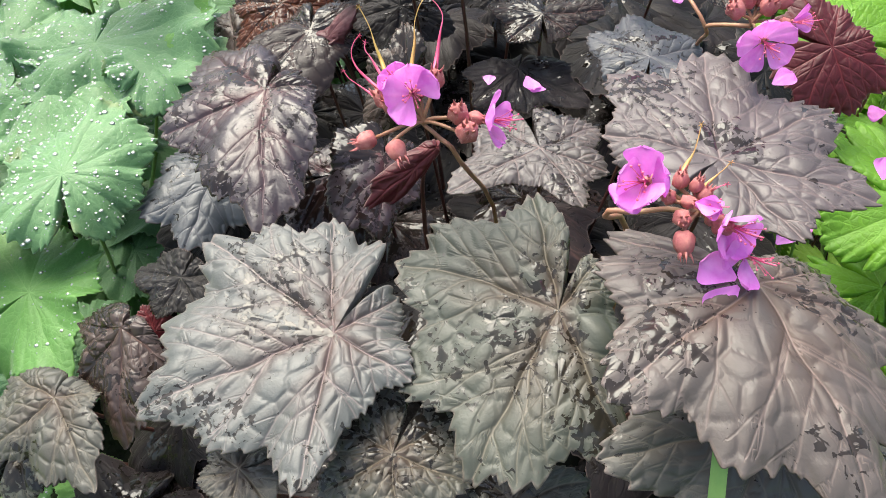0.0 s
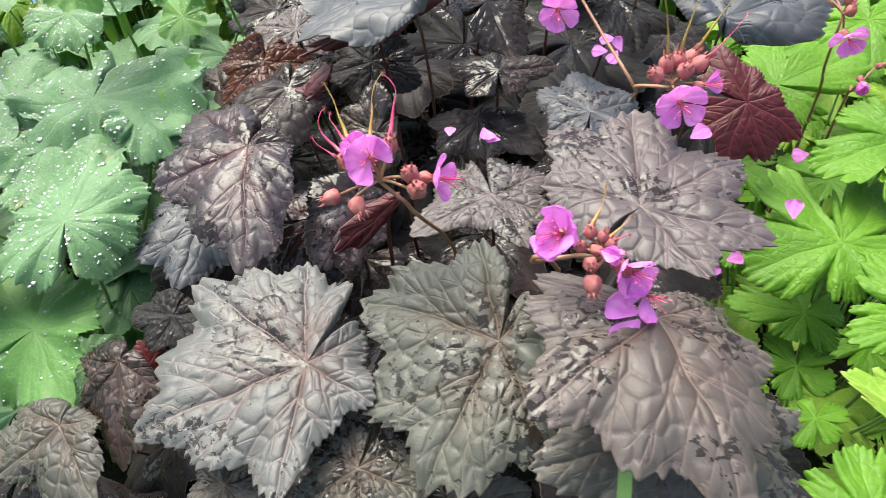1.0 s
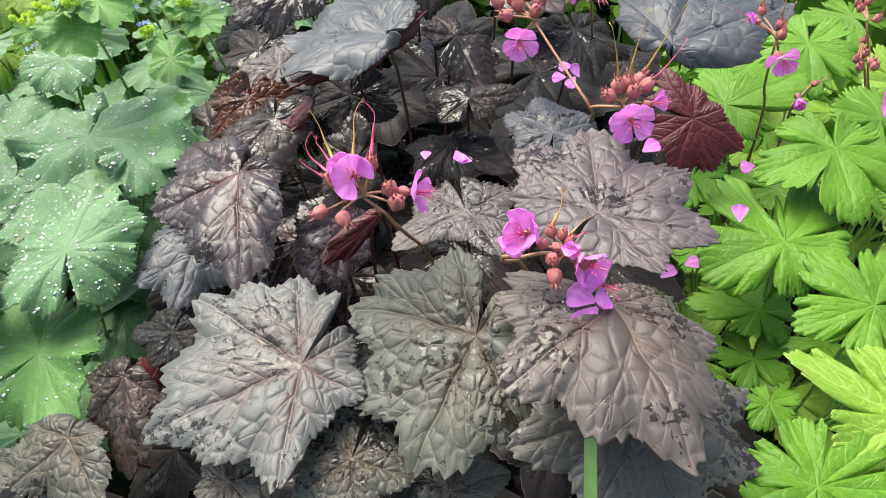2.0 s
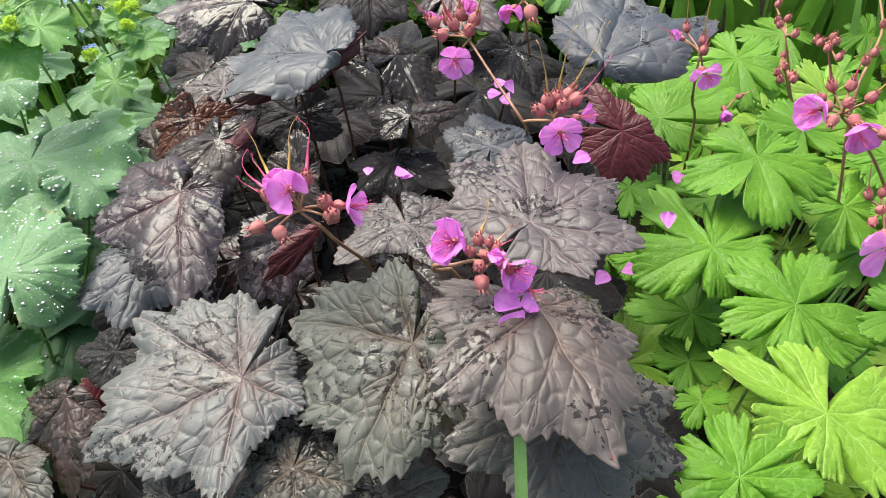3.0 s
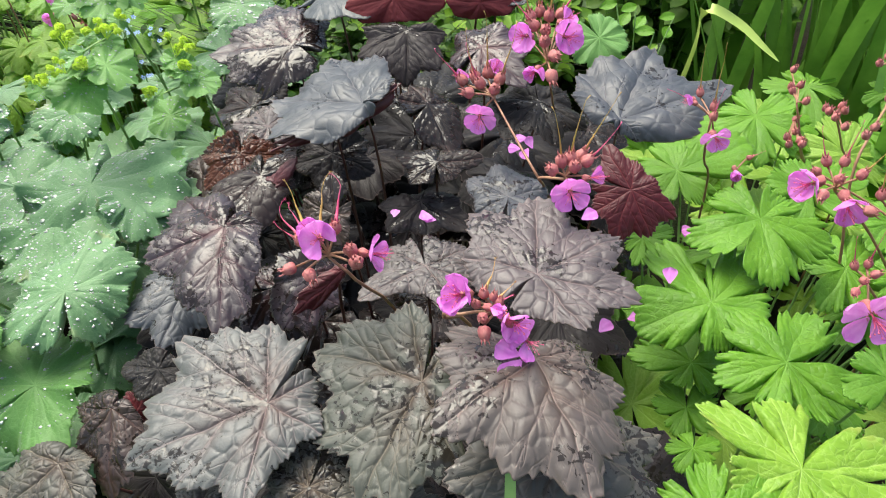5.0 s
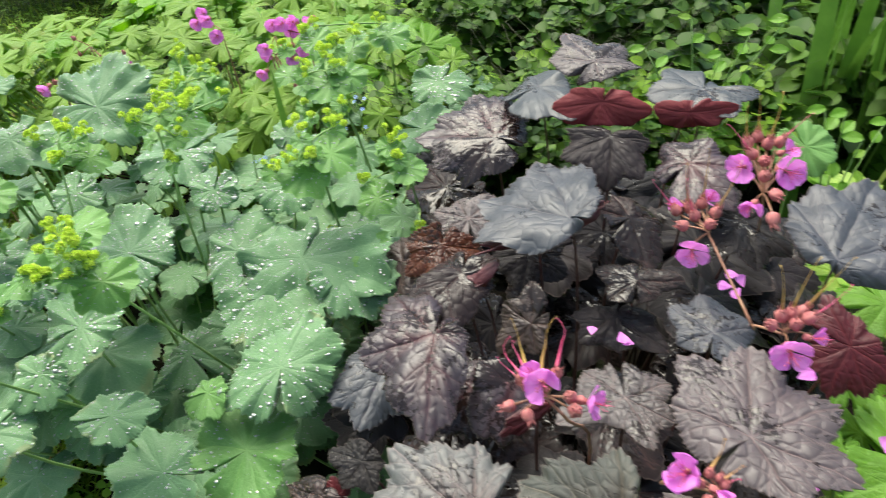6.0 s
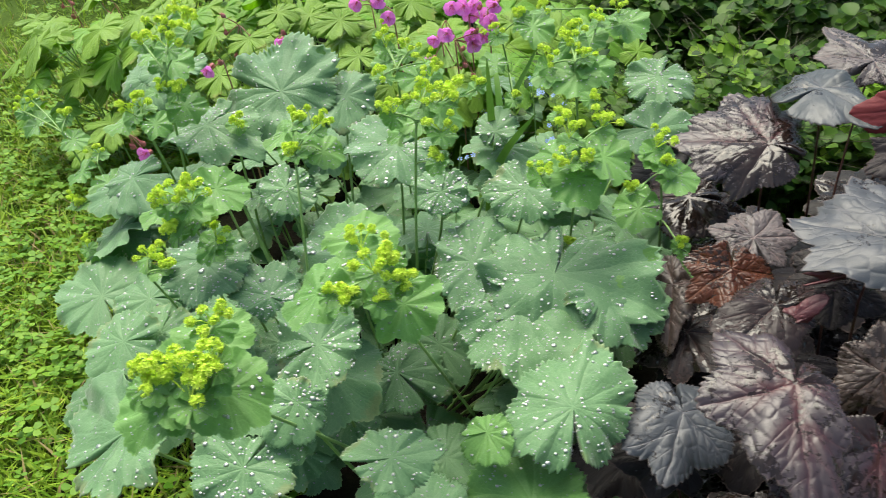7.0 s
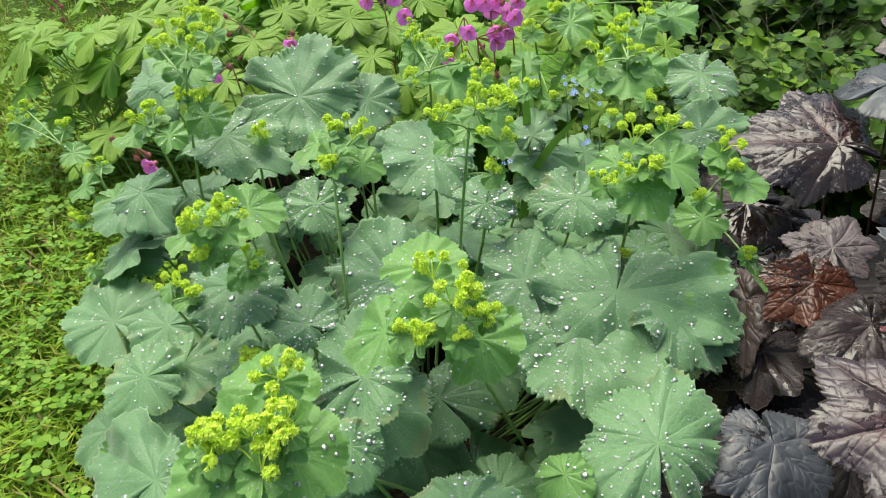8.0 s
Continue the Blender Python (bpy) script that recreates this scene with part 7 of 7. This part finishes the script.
fill_clump(CRANESBILL_LAST, FAR, scatter(110, -1.2, -0.25, 1.25, 1.9, lambda x, y: 0.06 + 0.20 * FILL_RG.random() ** 0.7, 0.8, 1.3, far_keep), M_STEM, 0.0011)
LOW = leaf_variants("mantle", (34, 30, 40), (M_MANTLE, M_MANTLE), 4, 60, 120, 5)
MANTLE_BACK = thing("ladys_mantle_plant", (-0.30, 0.74, 0.0), "lady's mantle clump with small beaded grey-green leaves", "plant")
fill_clump(MANTLE_BACK, LOW, scatter(80, -0.62, -0.10, 0.60, 0.90, lambda x, y: FILL_RG.uniform(0.06, 0.24), 0.7, 1.1), M_STEM, 0.0012)
CRANESBILL_SIDE = thing("cranesbill_plant", (0.60, 0.90, 0.0), "cranesbill clump with pale green leaves before dark blades", "plant")
fill_clump(CRANESBILL_SIDE, CUT, scatter(60, 0.30, 0.95, 0.52, 0.74, lambda x, y: FILL_RG.uniform(0.08, 0.20), 0.8, 1.2), M_STEM, 0.0012)

# ---- dark leafy shrub behind the coral bells ----
ROUGH_OVAL = ((0, 0.05), (0.25, 0.8), (0.55, 0.98), (0.85, 0.42), (1.0, 0.02))
FINE_OVAL = ((0, 0.06), (0.10, 0.55), (0.26, 0.90), (0.46, 1.0), (0.66, 0.86), (0.84, 0.52), (0.95, 0.20), (1.0, 0.02))


def ovate(m, length, width, fold, V, F, outline=ROUGH_OVAL):
    k = len(V)
    for u, w in outline:
        for v in (-1, 0, 1):
            V.append(m @ Vector((length * u, width * w * v, (fold * abs(v) * w - 0.25 * u * u) * length * 0.5)))
    for i in range(len(outline) - 1):
        a = k + i * 3
        F += [(a, a + 3, a + 4, a + 1), (a + 1, a + 4, a + 5, a + 2)]


def shrub(at, spread, height, twigs, leaf, label, mat):
    sh = thing("shrub", (*at, 0.0), label, "shrub")
    rg = random.Random(int(at[0] * 1000) + 7)
    pieces, V, F = [], [], []
    for i in range(twigs):
        foot = Vector((at[0] + rg.uniform(-0.3, 0.3) * spread[0], at[1] + rg.uniform(-0.3, 0.3) * spread[1], 0))
        tip = Vector((at[0] + rg.uniform(-1, 1) * spread[0], at[1] + rg.uniform(-1, 1) * spread[1], height * rg.uniform(0.55, 1.0)))
        pts = arc(foot, tip, (0, 0, height * 0.5), n=7)
        pieces.append(tube(pts, [0.0009 - 0.0007 * q / 7 for q in range(8)], 4))
        for q in range(24 if at[1] < 1.3 else 17):
            t = rg.uniform(0.25, 1.0)
            p = pts[min(7, int(t * 7))] + Vector((rg.uniform(-1, 1), rg.uniform(-1, 1), rg.uniform(-1, 1))) * 0.012
            m = facing(p, (rg.uniform(-0.5, 0.5), rg.uniform(-0.7, 0.3), 1), rg.uniform(0, 360))
            s = leaf * rg.uniform(0.65, 1.2)
            ovate(m, s, s * 0.42, 0.25, V, F, FINE_OVAL if at[1] < 1.3 else ROUGH_OVAL)
    v, f = join(pieces)
    part("twig_mass", mesh_of("twig_mass", v, f, M_TWIG), sh, Matrix(), "thin brownish twigs", "stuff")
    part("foliage", mesh_of("foliage", V, F, mat), sh, Matrix(), "small oval leaves of a lighter fresh green" if mat is M_SHRUB_LIGHT else "small oval dark green leaves", "stuff")


shrub((-0.08, 0.90), (0.30, 0.17), 0.29, 210, 0.0165, "low shrub with small dark green oval leaves", M_SHRUB)
shrub((0.34, 1.05), (0.30, 0.16), 0.30, 70, 0.034, "low dark green shrub behind the coral bells", M_SHRUB)
shrub((0.10, 0.98), (0.24, 0.16), 0.27, 130, 0.024, "leafy low green shrub behind the coral bells", M_SHRUB_LIGHT)
shrub((-0.02, 1.22), (0.36, 0.16), 0.34, 120, 0.026, "leafy dark green undergrowth behind the low shrub", M_SHRUB)
shrub((0.30, 1.42), (0.55, 0.25), 0.36, 120, 0.045, "mixed green shrubs behind the bed", M_SHRUB)
shrub((-0.2, 1.75), (0.9, 0.30), 0.42, 130, 0.055, "dark green shrub border behind the flower bed", M_SHRUB)
shrub((1.15, 1.35), (0.40, 0.22), 0.42, 110, 0.040, "light green leafy shrub beside the grassy clumps", M_SHRUB_LIGHT)
shrub((0.75, 1.9), (0.9, 0.35), 0.6, 150, 0.055, "dark green shrub border behind the blades", M_SHRUB)
shrub((-1.5, 2.0), (0.8, 0.35), 0.35, 110, 0.05, "low green plants along the lawn's far edge", M_SHRUB)
shrub((0.2, 2.6), (2.4, 0.5), 0.9, 260, 0.07, "dense dark hedge closing the garden bed", M_SHRUB)

# ---- sword-shaped blades ----
def blade_mesh(length, width, mat, bend, seed):
    rg = random.Random(seed)
    V, F = [], []
    n = 12
    for i in range(n + 1):
        u = i / n
        w = width * (1 - u ** 2.4) * (0.75 + 0.35 * math.sin(u * 2.2)) + 0.0006
        x = bend * length * u ** 1.6 * 0.8
        z = length * (u - 0.35 * abs(bend) * u ** 3)
        tw = 0.5 * u * rg.uniform(0.5, 1.0)
        for v in (-1, 0, 1):
            V.append((x + 0.12 * w * (abs(v) - 1) + w * v * math.sin(tw) * 0.4, w * v * math.cos(tw), z))
    for i in range(n):
        a = i * 3
        F += [(a, a + 1, a + 4, a + 3), (a + 1, a + 2, a + 5, a + 4)]
    return mesh_of("blade", V, F, mat)


BLADES = [blade_mesh(L_, W_, M_BLADE, b_, i) for i, (L_, W_, b_) in enumerate(((0.55, 0.012, 0.15), (0.62, 0.014, 0.30), (0.48, 0.011, 0.36), (0.40, 0.009, 0.45), (0.58, 0.013, 0.05)))]


def blade_clump(at, spread, count, label, k=1.0):
    cl = thing("blade_clump", (*at, 0.0), label, "plant")
    rg = random.Random(int(at[0] * 100))
    for i in range(count):
        p = (at[0] + rg.gauss(0, 0.5) * spread, at[1] + rg.gauss(0, 0.5) * spread * 0.6, 0)
        part("blade", BLADES[rg.randrange(5)], cl, Matrix.Translation(p) @ Euler((rg.uniform(-0.15, 0.15), rg.uniform(-0.15, 0.15), rg.uniform(0, 6.28))).to_matrix().to_4x4() @ Matrix.Scale(k * rg.uniform(0.8, 1.2), 4))


blade_clump((0.42, 1.02), 0.13, 34, "clump of upright dark green sword-shaped leaves")
blade_clump((0.72, 1.08), 0.16, 40, "clump of arching green sword-shaped leaves")
blade_clump((1.0, 1.0), 0.18, 36, "clump of tall bright green grassy leaves")
blade_clump((0.56, 0.84), 0.14, 40, "dense clump of broad bright green strap leaves", 0.85)
blade_clump((0.80, 0.72), 0.14, 36, "clump of broad yellow-green strap leaves", 0.75)
blade_clump((1.05, 0.78), 0.16, 40, "tall clump of arching grassy leaves", 0.8)
blade_clump((0.62, 0.62), 0.07, 16, "tuft of bright green strap leaves among the cranesbill", 0.62)

# ---- lawn ----
def lawn():
    rg = np.random.default_rng(8)
    V, F = [], []
    edge = lambda y: -0.40 - 1.25 * max(0.0, min(y, 0.5) - 0.26) - 0.42 * max(0.0, y - 0.5) * (y < 1.3) - 0.34 * (y >= 1.3)
    for i in range(30000):
        near = i < 25000
        y = rg.uniform(-0.25, 1.5) if near else rg.uniform(0.9, 3.0)
        x = edge(y) + 0.05 - abs(rg.normal(0, 0.30)) if near else rg.uniform(-2.6, -1.2)
        a, h, w = rg.uniform(0, 6.283), rg.uniform(0.008, 0.030), rg.uniform(0.0007, 0.0017)
        lean = rg.uniform(0.4, 2.4) * h
        dx, dy, px, py = math.cos(a), math.sin(a), -math.sin(a) * w, math.cos(a) * w
        k = len(V)
        V += [(x - px, y - py, -0.006), (x + px, y + py, -0.006), (x + dx * lean * 0.35 - px, y + dy * lean * 0.35 - py, h * 0.6), (x + dx * lean * 0.35 + px, y + dy * lean * 0.35 + py, h * 0.6), (x + dx * lean, y + dy * lean, h)]
        F += [(k, k + 1, k + 3, k + 2), (k + 2, k + 3, k + 4)]
    solo("lawn_grass", mesh_of("lawn_grass", V, F, M_GRASS), Matrix(), "short damp green lawn grass beside the bed", "grass", kind="stuff")
    V, F = [], []
    for i in range(7500):
        y = rg.uniform(0.42, 1.9) if i % 6 else rg.uniform(-0.25, 0.5)
        x = edge(y) + 0.07 - abs(rg.normal(0, 0.32))
        z, s, a0 = rg.uniform(0.004, 0.032), rg.uniform(0.0035, 0.0100), rg.uniform(0, 6.283)
        tx, ty = rg.uniform(-0.3, 0.3), rg.uniform(-0.5, 0.2)
        for q in range(3):
            a = a0 + q * 2.094
            k = len(V)
            V.append((x, y, z))
            for t, r in ((-0.75, 0.55), (-0.5, 1.0), (-0.17, 1.18), (0.0, 1.10), (0.17, 1.18), (0.5, 1.0), (0.75, 0.55)):
                ex, ey = s * r * math.cos(a + t), s * r * math.sin(a + t)
                V.append((x + ex, y + ey, z + tx * ex + ty * ey + 0.0008 * r))
            F += [(k, k + j, k + j + 1) for j in range(1, 7)]
    solo("clover", mesh_of("clover", V, F, M_CLOVER), Matrix(), "small round clover leaves growing in the lawn", "clover", kind="stuff")


lawn()

# ---- one grass blade that stands up among the front leaves ----
BLADE_AT = [(0.084, 0.096, 0.20), (0.0835, 0.103, 0.262), (0.085, 0.124, 0.292)]
v_, f_ = [], []
for i, p in enumerate([(0.082, 0.088, 0.0)] + BLADE_AT):
    for sgn in (-1, 0, 1):
        v_.append((p[0] + sgn * (0.0030 - 0.0002 * i), p[1] + (0.0006 if sgn == 0 else 0), p[2]))
for i in range(3):
    f_ += [(i * 3, i * 3 + 1, i * 3 + 4, i * 3 + 3), (i * 3 + 1, i * 3 + 2, i * 3 + 5, i * 3 + 4)]
solo("grass_blade", mesh_of("grass_blade", v_, f_, M_STEM), Matrix(), "single pale green grass blade between dark leaves", "grass")

# ---- magenta heads in the far cranesbill patch ----
def far_head(at, flowers, calyces, label):
    top = Vector(at)
    st = cranesbill_stem([(top.x + 0.02, top.y + 0.02, 0.0), (top.x + 0.01, top.y + 0.01, top.z * 0.6), at], label, 0.0011)
    rg = random.Random(int(abs(top.x) * 1000))
    for i in range(flowers):
        p = top + Vector((rg.uniform(-0.024, 0.024), rg.uniform(-0.01, 0.01), rg.uniform(-0.03, 0.02)))
        flower(st, p, (rg.uniform(-0.5, 0.5), -0.8, rg.uniform(-0.3, 0.4)), 1.1, rg.uniform(0, 72), 25, i)
        stalklet(st, at, p - Vector((0, 0, 0.005)))
    for i in range(calyces):
        p = top + Vector((rg.uniform(-0.03, 0.03), rg.uniform(-0.01, 0.01), rg.uniform(-0.05, 0.02)))
        seed_head(st, p, (rg.uniform(-0.5, 0.5), -0.3, 0.7), 1.2, 0.02 if i % 2 else 0.0, i, 0.2, True)
        stalklet(st, at, p)

far_head((-0.489, 0.867, 0.300), 2, 1, "far cranesbill stalk with magenta flowers and reddish calyces")
far_head((-0.391, 0.871, 0.300), 5, 2, "far cranesbill stalk with magenta flowers and reddish calyces")
far_head((-0.401, 0.835, 0.280), 3, 4, "far cranesbill stalk with magenta flowers and reddish calyces")
far_head((-0.668, 0.743, 0.270), 1, 1, "far cranesbill stalk with magenta flowers and reddish calyces")
far_head((-0.649, 0.855, 0.260), 1, 3, "far cranesbill stalk with magenta flowers and reddish calyces")
far_head((-1.104, 1.034, 0.220), 0, 5, "far cranesbill stalk with magenta flowers and reddish calyces")
far_head((-0.737, 0.918, 0.250), 0, 4, "far cranesbill stalk with magenta flowers and reddish calyces")
far_head((-0.366, 0.864, 0.310), 3, 1, "far cranesbill stalk with magenta flowers and reddish calyces")
far_head((-0.767, 0.664, 0.200), 1, 3, "far cranesbill stalk with magenta flowers and reddish calyces")
far_head((-1.077, 1.109, 0.200), 0, 3, "far cranesbill stalk with magenta flowers and reddish calyces")
far_head((-0.545, 0.948, 0.280), 2, 0, "far cranesbill stalk with magenta flowers")
far_head((-0.430, 0.908, 0.280), 1, 1, "far cranesbill stalk with magenta flowers")
far_head((-0.430, 0.886, 0.260), 1, 1, "far cranesbill stalk with magenta flowers")

# ---- small plants between the clumps ----
def oval_leaf_mesh(length, mat):
    V, F = [], []
    n = 8
    for i in range(n + 1):
        u = i / n
        w = length * 0.34 * math.sin(math.pi * min(1, u * 0.96 + 0.02)) ** 0.75 * (1.08 - 0.25 * u)
        for j in range(5):
            v = j / 2 - 1
            V.append((length * u, w * v, length * (0.10 * abs(v) - 0.16 * u * u + 0.015 * math.sin(9 * u + 4 * v))))
    for i in range(n):
        for j in range(4):
            a = i * 5 + j
            F.append((a, a + 5, a + 6, a + 1))
    return mesh_of("leaf", V, F, mat, None, True, vein=[1.0 if k % 5 == 2 else 0.0 for k in range(len(V))], rim=[0.5] * len(V), side=[1000 * v[1] for v in V], away=[abs(1000 * v[1]) for v in V], pit=[0.0] * len(V))


OVAL = [oval_leaf_mesh(L_, M_) for L_, M_ in ((0.022, M_GERANIUM), (0.019, M_GERANIUM), (0.016, M_GERANIUM_FAR))]


def sapling(foot, tips, label):
    st = thing("sapling", foot, label, "plant")
    rg = random.Random(4)
    for tip in tips:
        pts = arc(foot, tip, (0, 0, tip[2] * 0.6), n=8)
        v, f = tube(pts, [0.0016 - 0.0009 * i / 8 for i in range(9)], 6)
        part("stem", mesh_of("stem", v, f, M_STEM), st, Matrix())
        for i in range(7):
            p = pts[4 + i % 5] + Vector((0, 0, 0.003 * (i % 2)))
            part("leaf", OVAL[rg.randrange(3)], st, facing(p, (rg.uniform(-0.3, 0.3), -0.55, 0.8), i * 137 + rg.uniform(-20, 20)))


sapling((0.290, 0.72, 0.0), [(0.279, 0.71, 0.290), (0.302, 0.705, 0.262), (0.255, 0.702, 0.296), (0.335, 0.745, 0.266)], "slender sapling with small oval yellow-green leaves")

sapling((0.16, 0.88, 0.0), [(0.171, 0.86, 0.294), (0.248, 0.86, 0.300), (0.079, 0.86, 0.298), (0.202, 0.86, 0.322), (0.132, 0.88, 0.330), (0.242, 0.87, 0.335)], "young shoot with glossy lime green oval leaves")

ROUND = thing("round_leaf_plant", (0.235, 0.66, 0.0), "low plant with one round toothed green leaf", "plant")
me_, v_, r_, s_ = leaf_mesh(fan(-60, 33, "mantle", np.random.default_rng(2)), "mantle", [M_MANTLE_LIGHT, M_MANTLE_LIGHT], 2, around=264, rings=14, seed=71, wave=0.06)
m_ = facing((0.225, 0.636, 0.284), (0.0, -0.65, 0.75))
leaf_ = part("leaf", me_, ROUND, m_)
add_stalk(leaf_, m_, (0.235, 0.66, 0.0), 0.0013, M_STEM)


def ribbon(points, width, mat):
    pts = [Vector(p) for p in points]
    fine = []
    for i in range(len(pts) - 1):
        a, b, c, d = pts[max(i - 1, 0)], pts[i], pts[i + 1], pts[min(i + 2, len(pts) - 1)]
        for q in range(5):
            t = q / 5
            fine.append(0.5 * ((2 * b) + (c - a) * t + (2 * a - 5 * b + 4 * c - d) * t * t + (3 * b - a - 3 * c + d) * t ** 3))
    fine.append(pts[-1])
    V, F = [], []
    n = len(fine)
    for i, p in enumerate(fine):
        u = i / (n - 1)
        d = (fine[min(i + 1, n - 1)] - fine[max(i - 1, 0)]).normalized()
        side = d.cross(Vector((0.15, -0.75, 0.6))).normalized()
        w = width * (0.45 + 0.55 * math.sin(math.pi * min(1.0, 0.25 + 0.6 * u))) * (1 - u ** 5) + 0.0003
        V += [p - side * w, p + d.cross(side) * w * 0.25, p + side * w]
    for i in range(n - 1):
        a = i * 3
        F += [(a, a + 1, a + 4, a + 3), (a + 1, a + 2, a + 5, a + 4)]
    return mesh_of("blade", V, F, mat)


ARCH = thing("strap_leaf_plant", (0.36, 0.82, 0.0), "arching pale yellow-green strap leaf", "plant")
part("blade", ribbon([(0.40, 0.92, 0.0), (0.387, 0.805, 0.200), (0.365, 0.735, 0.276), (0.400, 0.723, 0.265), (0.428, 0.703, 0.243), (0.445, 0.694, 0.229)], 0.0060, M_BLADE_YELLOW), ARCH, Matrix())
DARKSTRAP = thing("strap_leaf_plant", (-0.31, 0.72, 0.0), "narrow dark green strap leaves among lady's mantle", "plant")
for pts in ([(-0.31, 0.72, 0.0), (-0.315, 0.70, 0.2), (-0.345, 0.78, 0.30)], [(-0.30, 0.72, 0.0), (-0.318, 0.66, 0.22), (-0.330, 0.66, 0.33)], [(-0.32, 0.70, 0.0), (-0.318, 0.64, 0.2), (-0.275, 0.63, 0.29)], [(-0.32, 0.72, 0.0), (-0.33, 0.66, 0.2), (-0.285, 0.70, 0.33)]):
    part("blade", ribbon(pts, 0.0045, M_BLADE), DARKSTRAP, Matrix())


def star_mesh():
    V, F = [], []
    for k in range(5):
        a = 2 * math.pi * k / 5
        o = len(V)
        for r, t in ((0.0006, 0.0), (0.0022, -0.5), (0.0036, -0.28), (0.0038, 0.0), (0.0036, 0.28), (0.0022, 0.5)):
            V.append((r * math.cos(a + t), r * math.sin(a + t), 0.0004 * (r / 0.0038)))
        F.append(tuple(range(o, o + 6)))
    return mesh_of("flower", V, F, M_BLUE)


BLUE = star_mesh()


def forget_me_not(at, count, seed):
    rg = random.Random(seed)
    top = Vector(at)
    foot = (at[0] + rg.uniform(-0.02, 0.02), at[1] + 0.03, 0.0)
    fm = thing("forget_me_not", foot, "forget-me-not sprig with tiny sky-blue flowers", "flower", "forget-me-nots")
    v, f = tube(arc(foot, at, (0, 0, at[2] * 0.6), n=6), 0.0007, 5)
    part("stem", mesh_of("stem", v, f, M_STEM), fm, Matrix())
    for i in range(count):
        p = top + Vector((rg.uniform(-0.016, 0.016), rg.uniform(-0.012, 0.012), rg.uniform(-0.018, 0.006)))
        part("flower", BLUE, fm, facing(p, (rg.uniform(-0.4, 0.4), -0.6, 0.7), rg.uniform(0, 72)) @ Matrix.Scale(0.72, 4))
        v, f = tube([top - Vector((0, 0, 0.02)), p], 0.0003, 3)
        part("stalklet", mesh_of("stalklet", v, f, M_STEM), fm, Matrix())


for i_, (p_, n_) in enumerate((((-0.292, 0.727, 0.28), 7), ((-0.344, 0.605, 0.26), 3), ((-0.27, 0.747, 0.27), 6), ((-0.242, 0.831, 0.2), 4), ((-0.354, 0.848, 0.2), 3), ((-0.252, 0.70, 0.24), 5))):
    forget_me_not(p_, n_, i_)
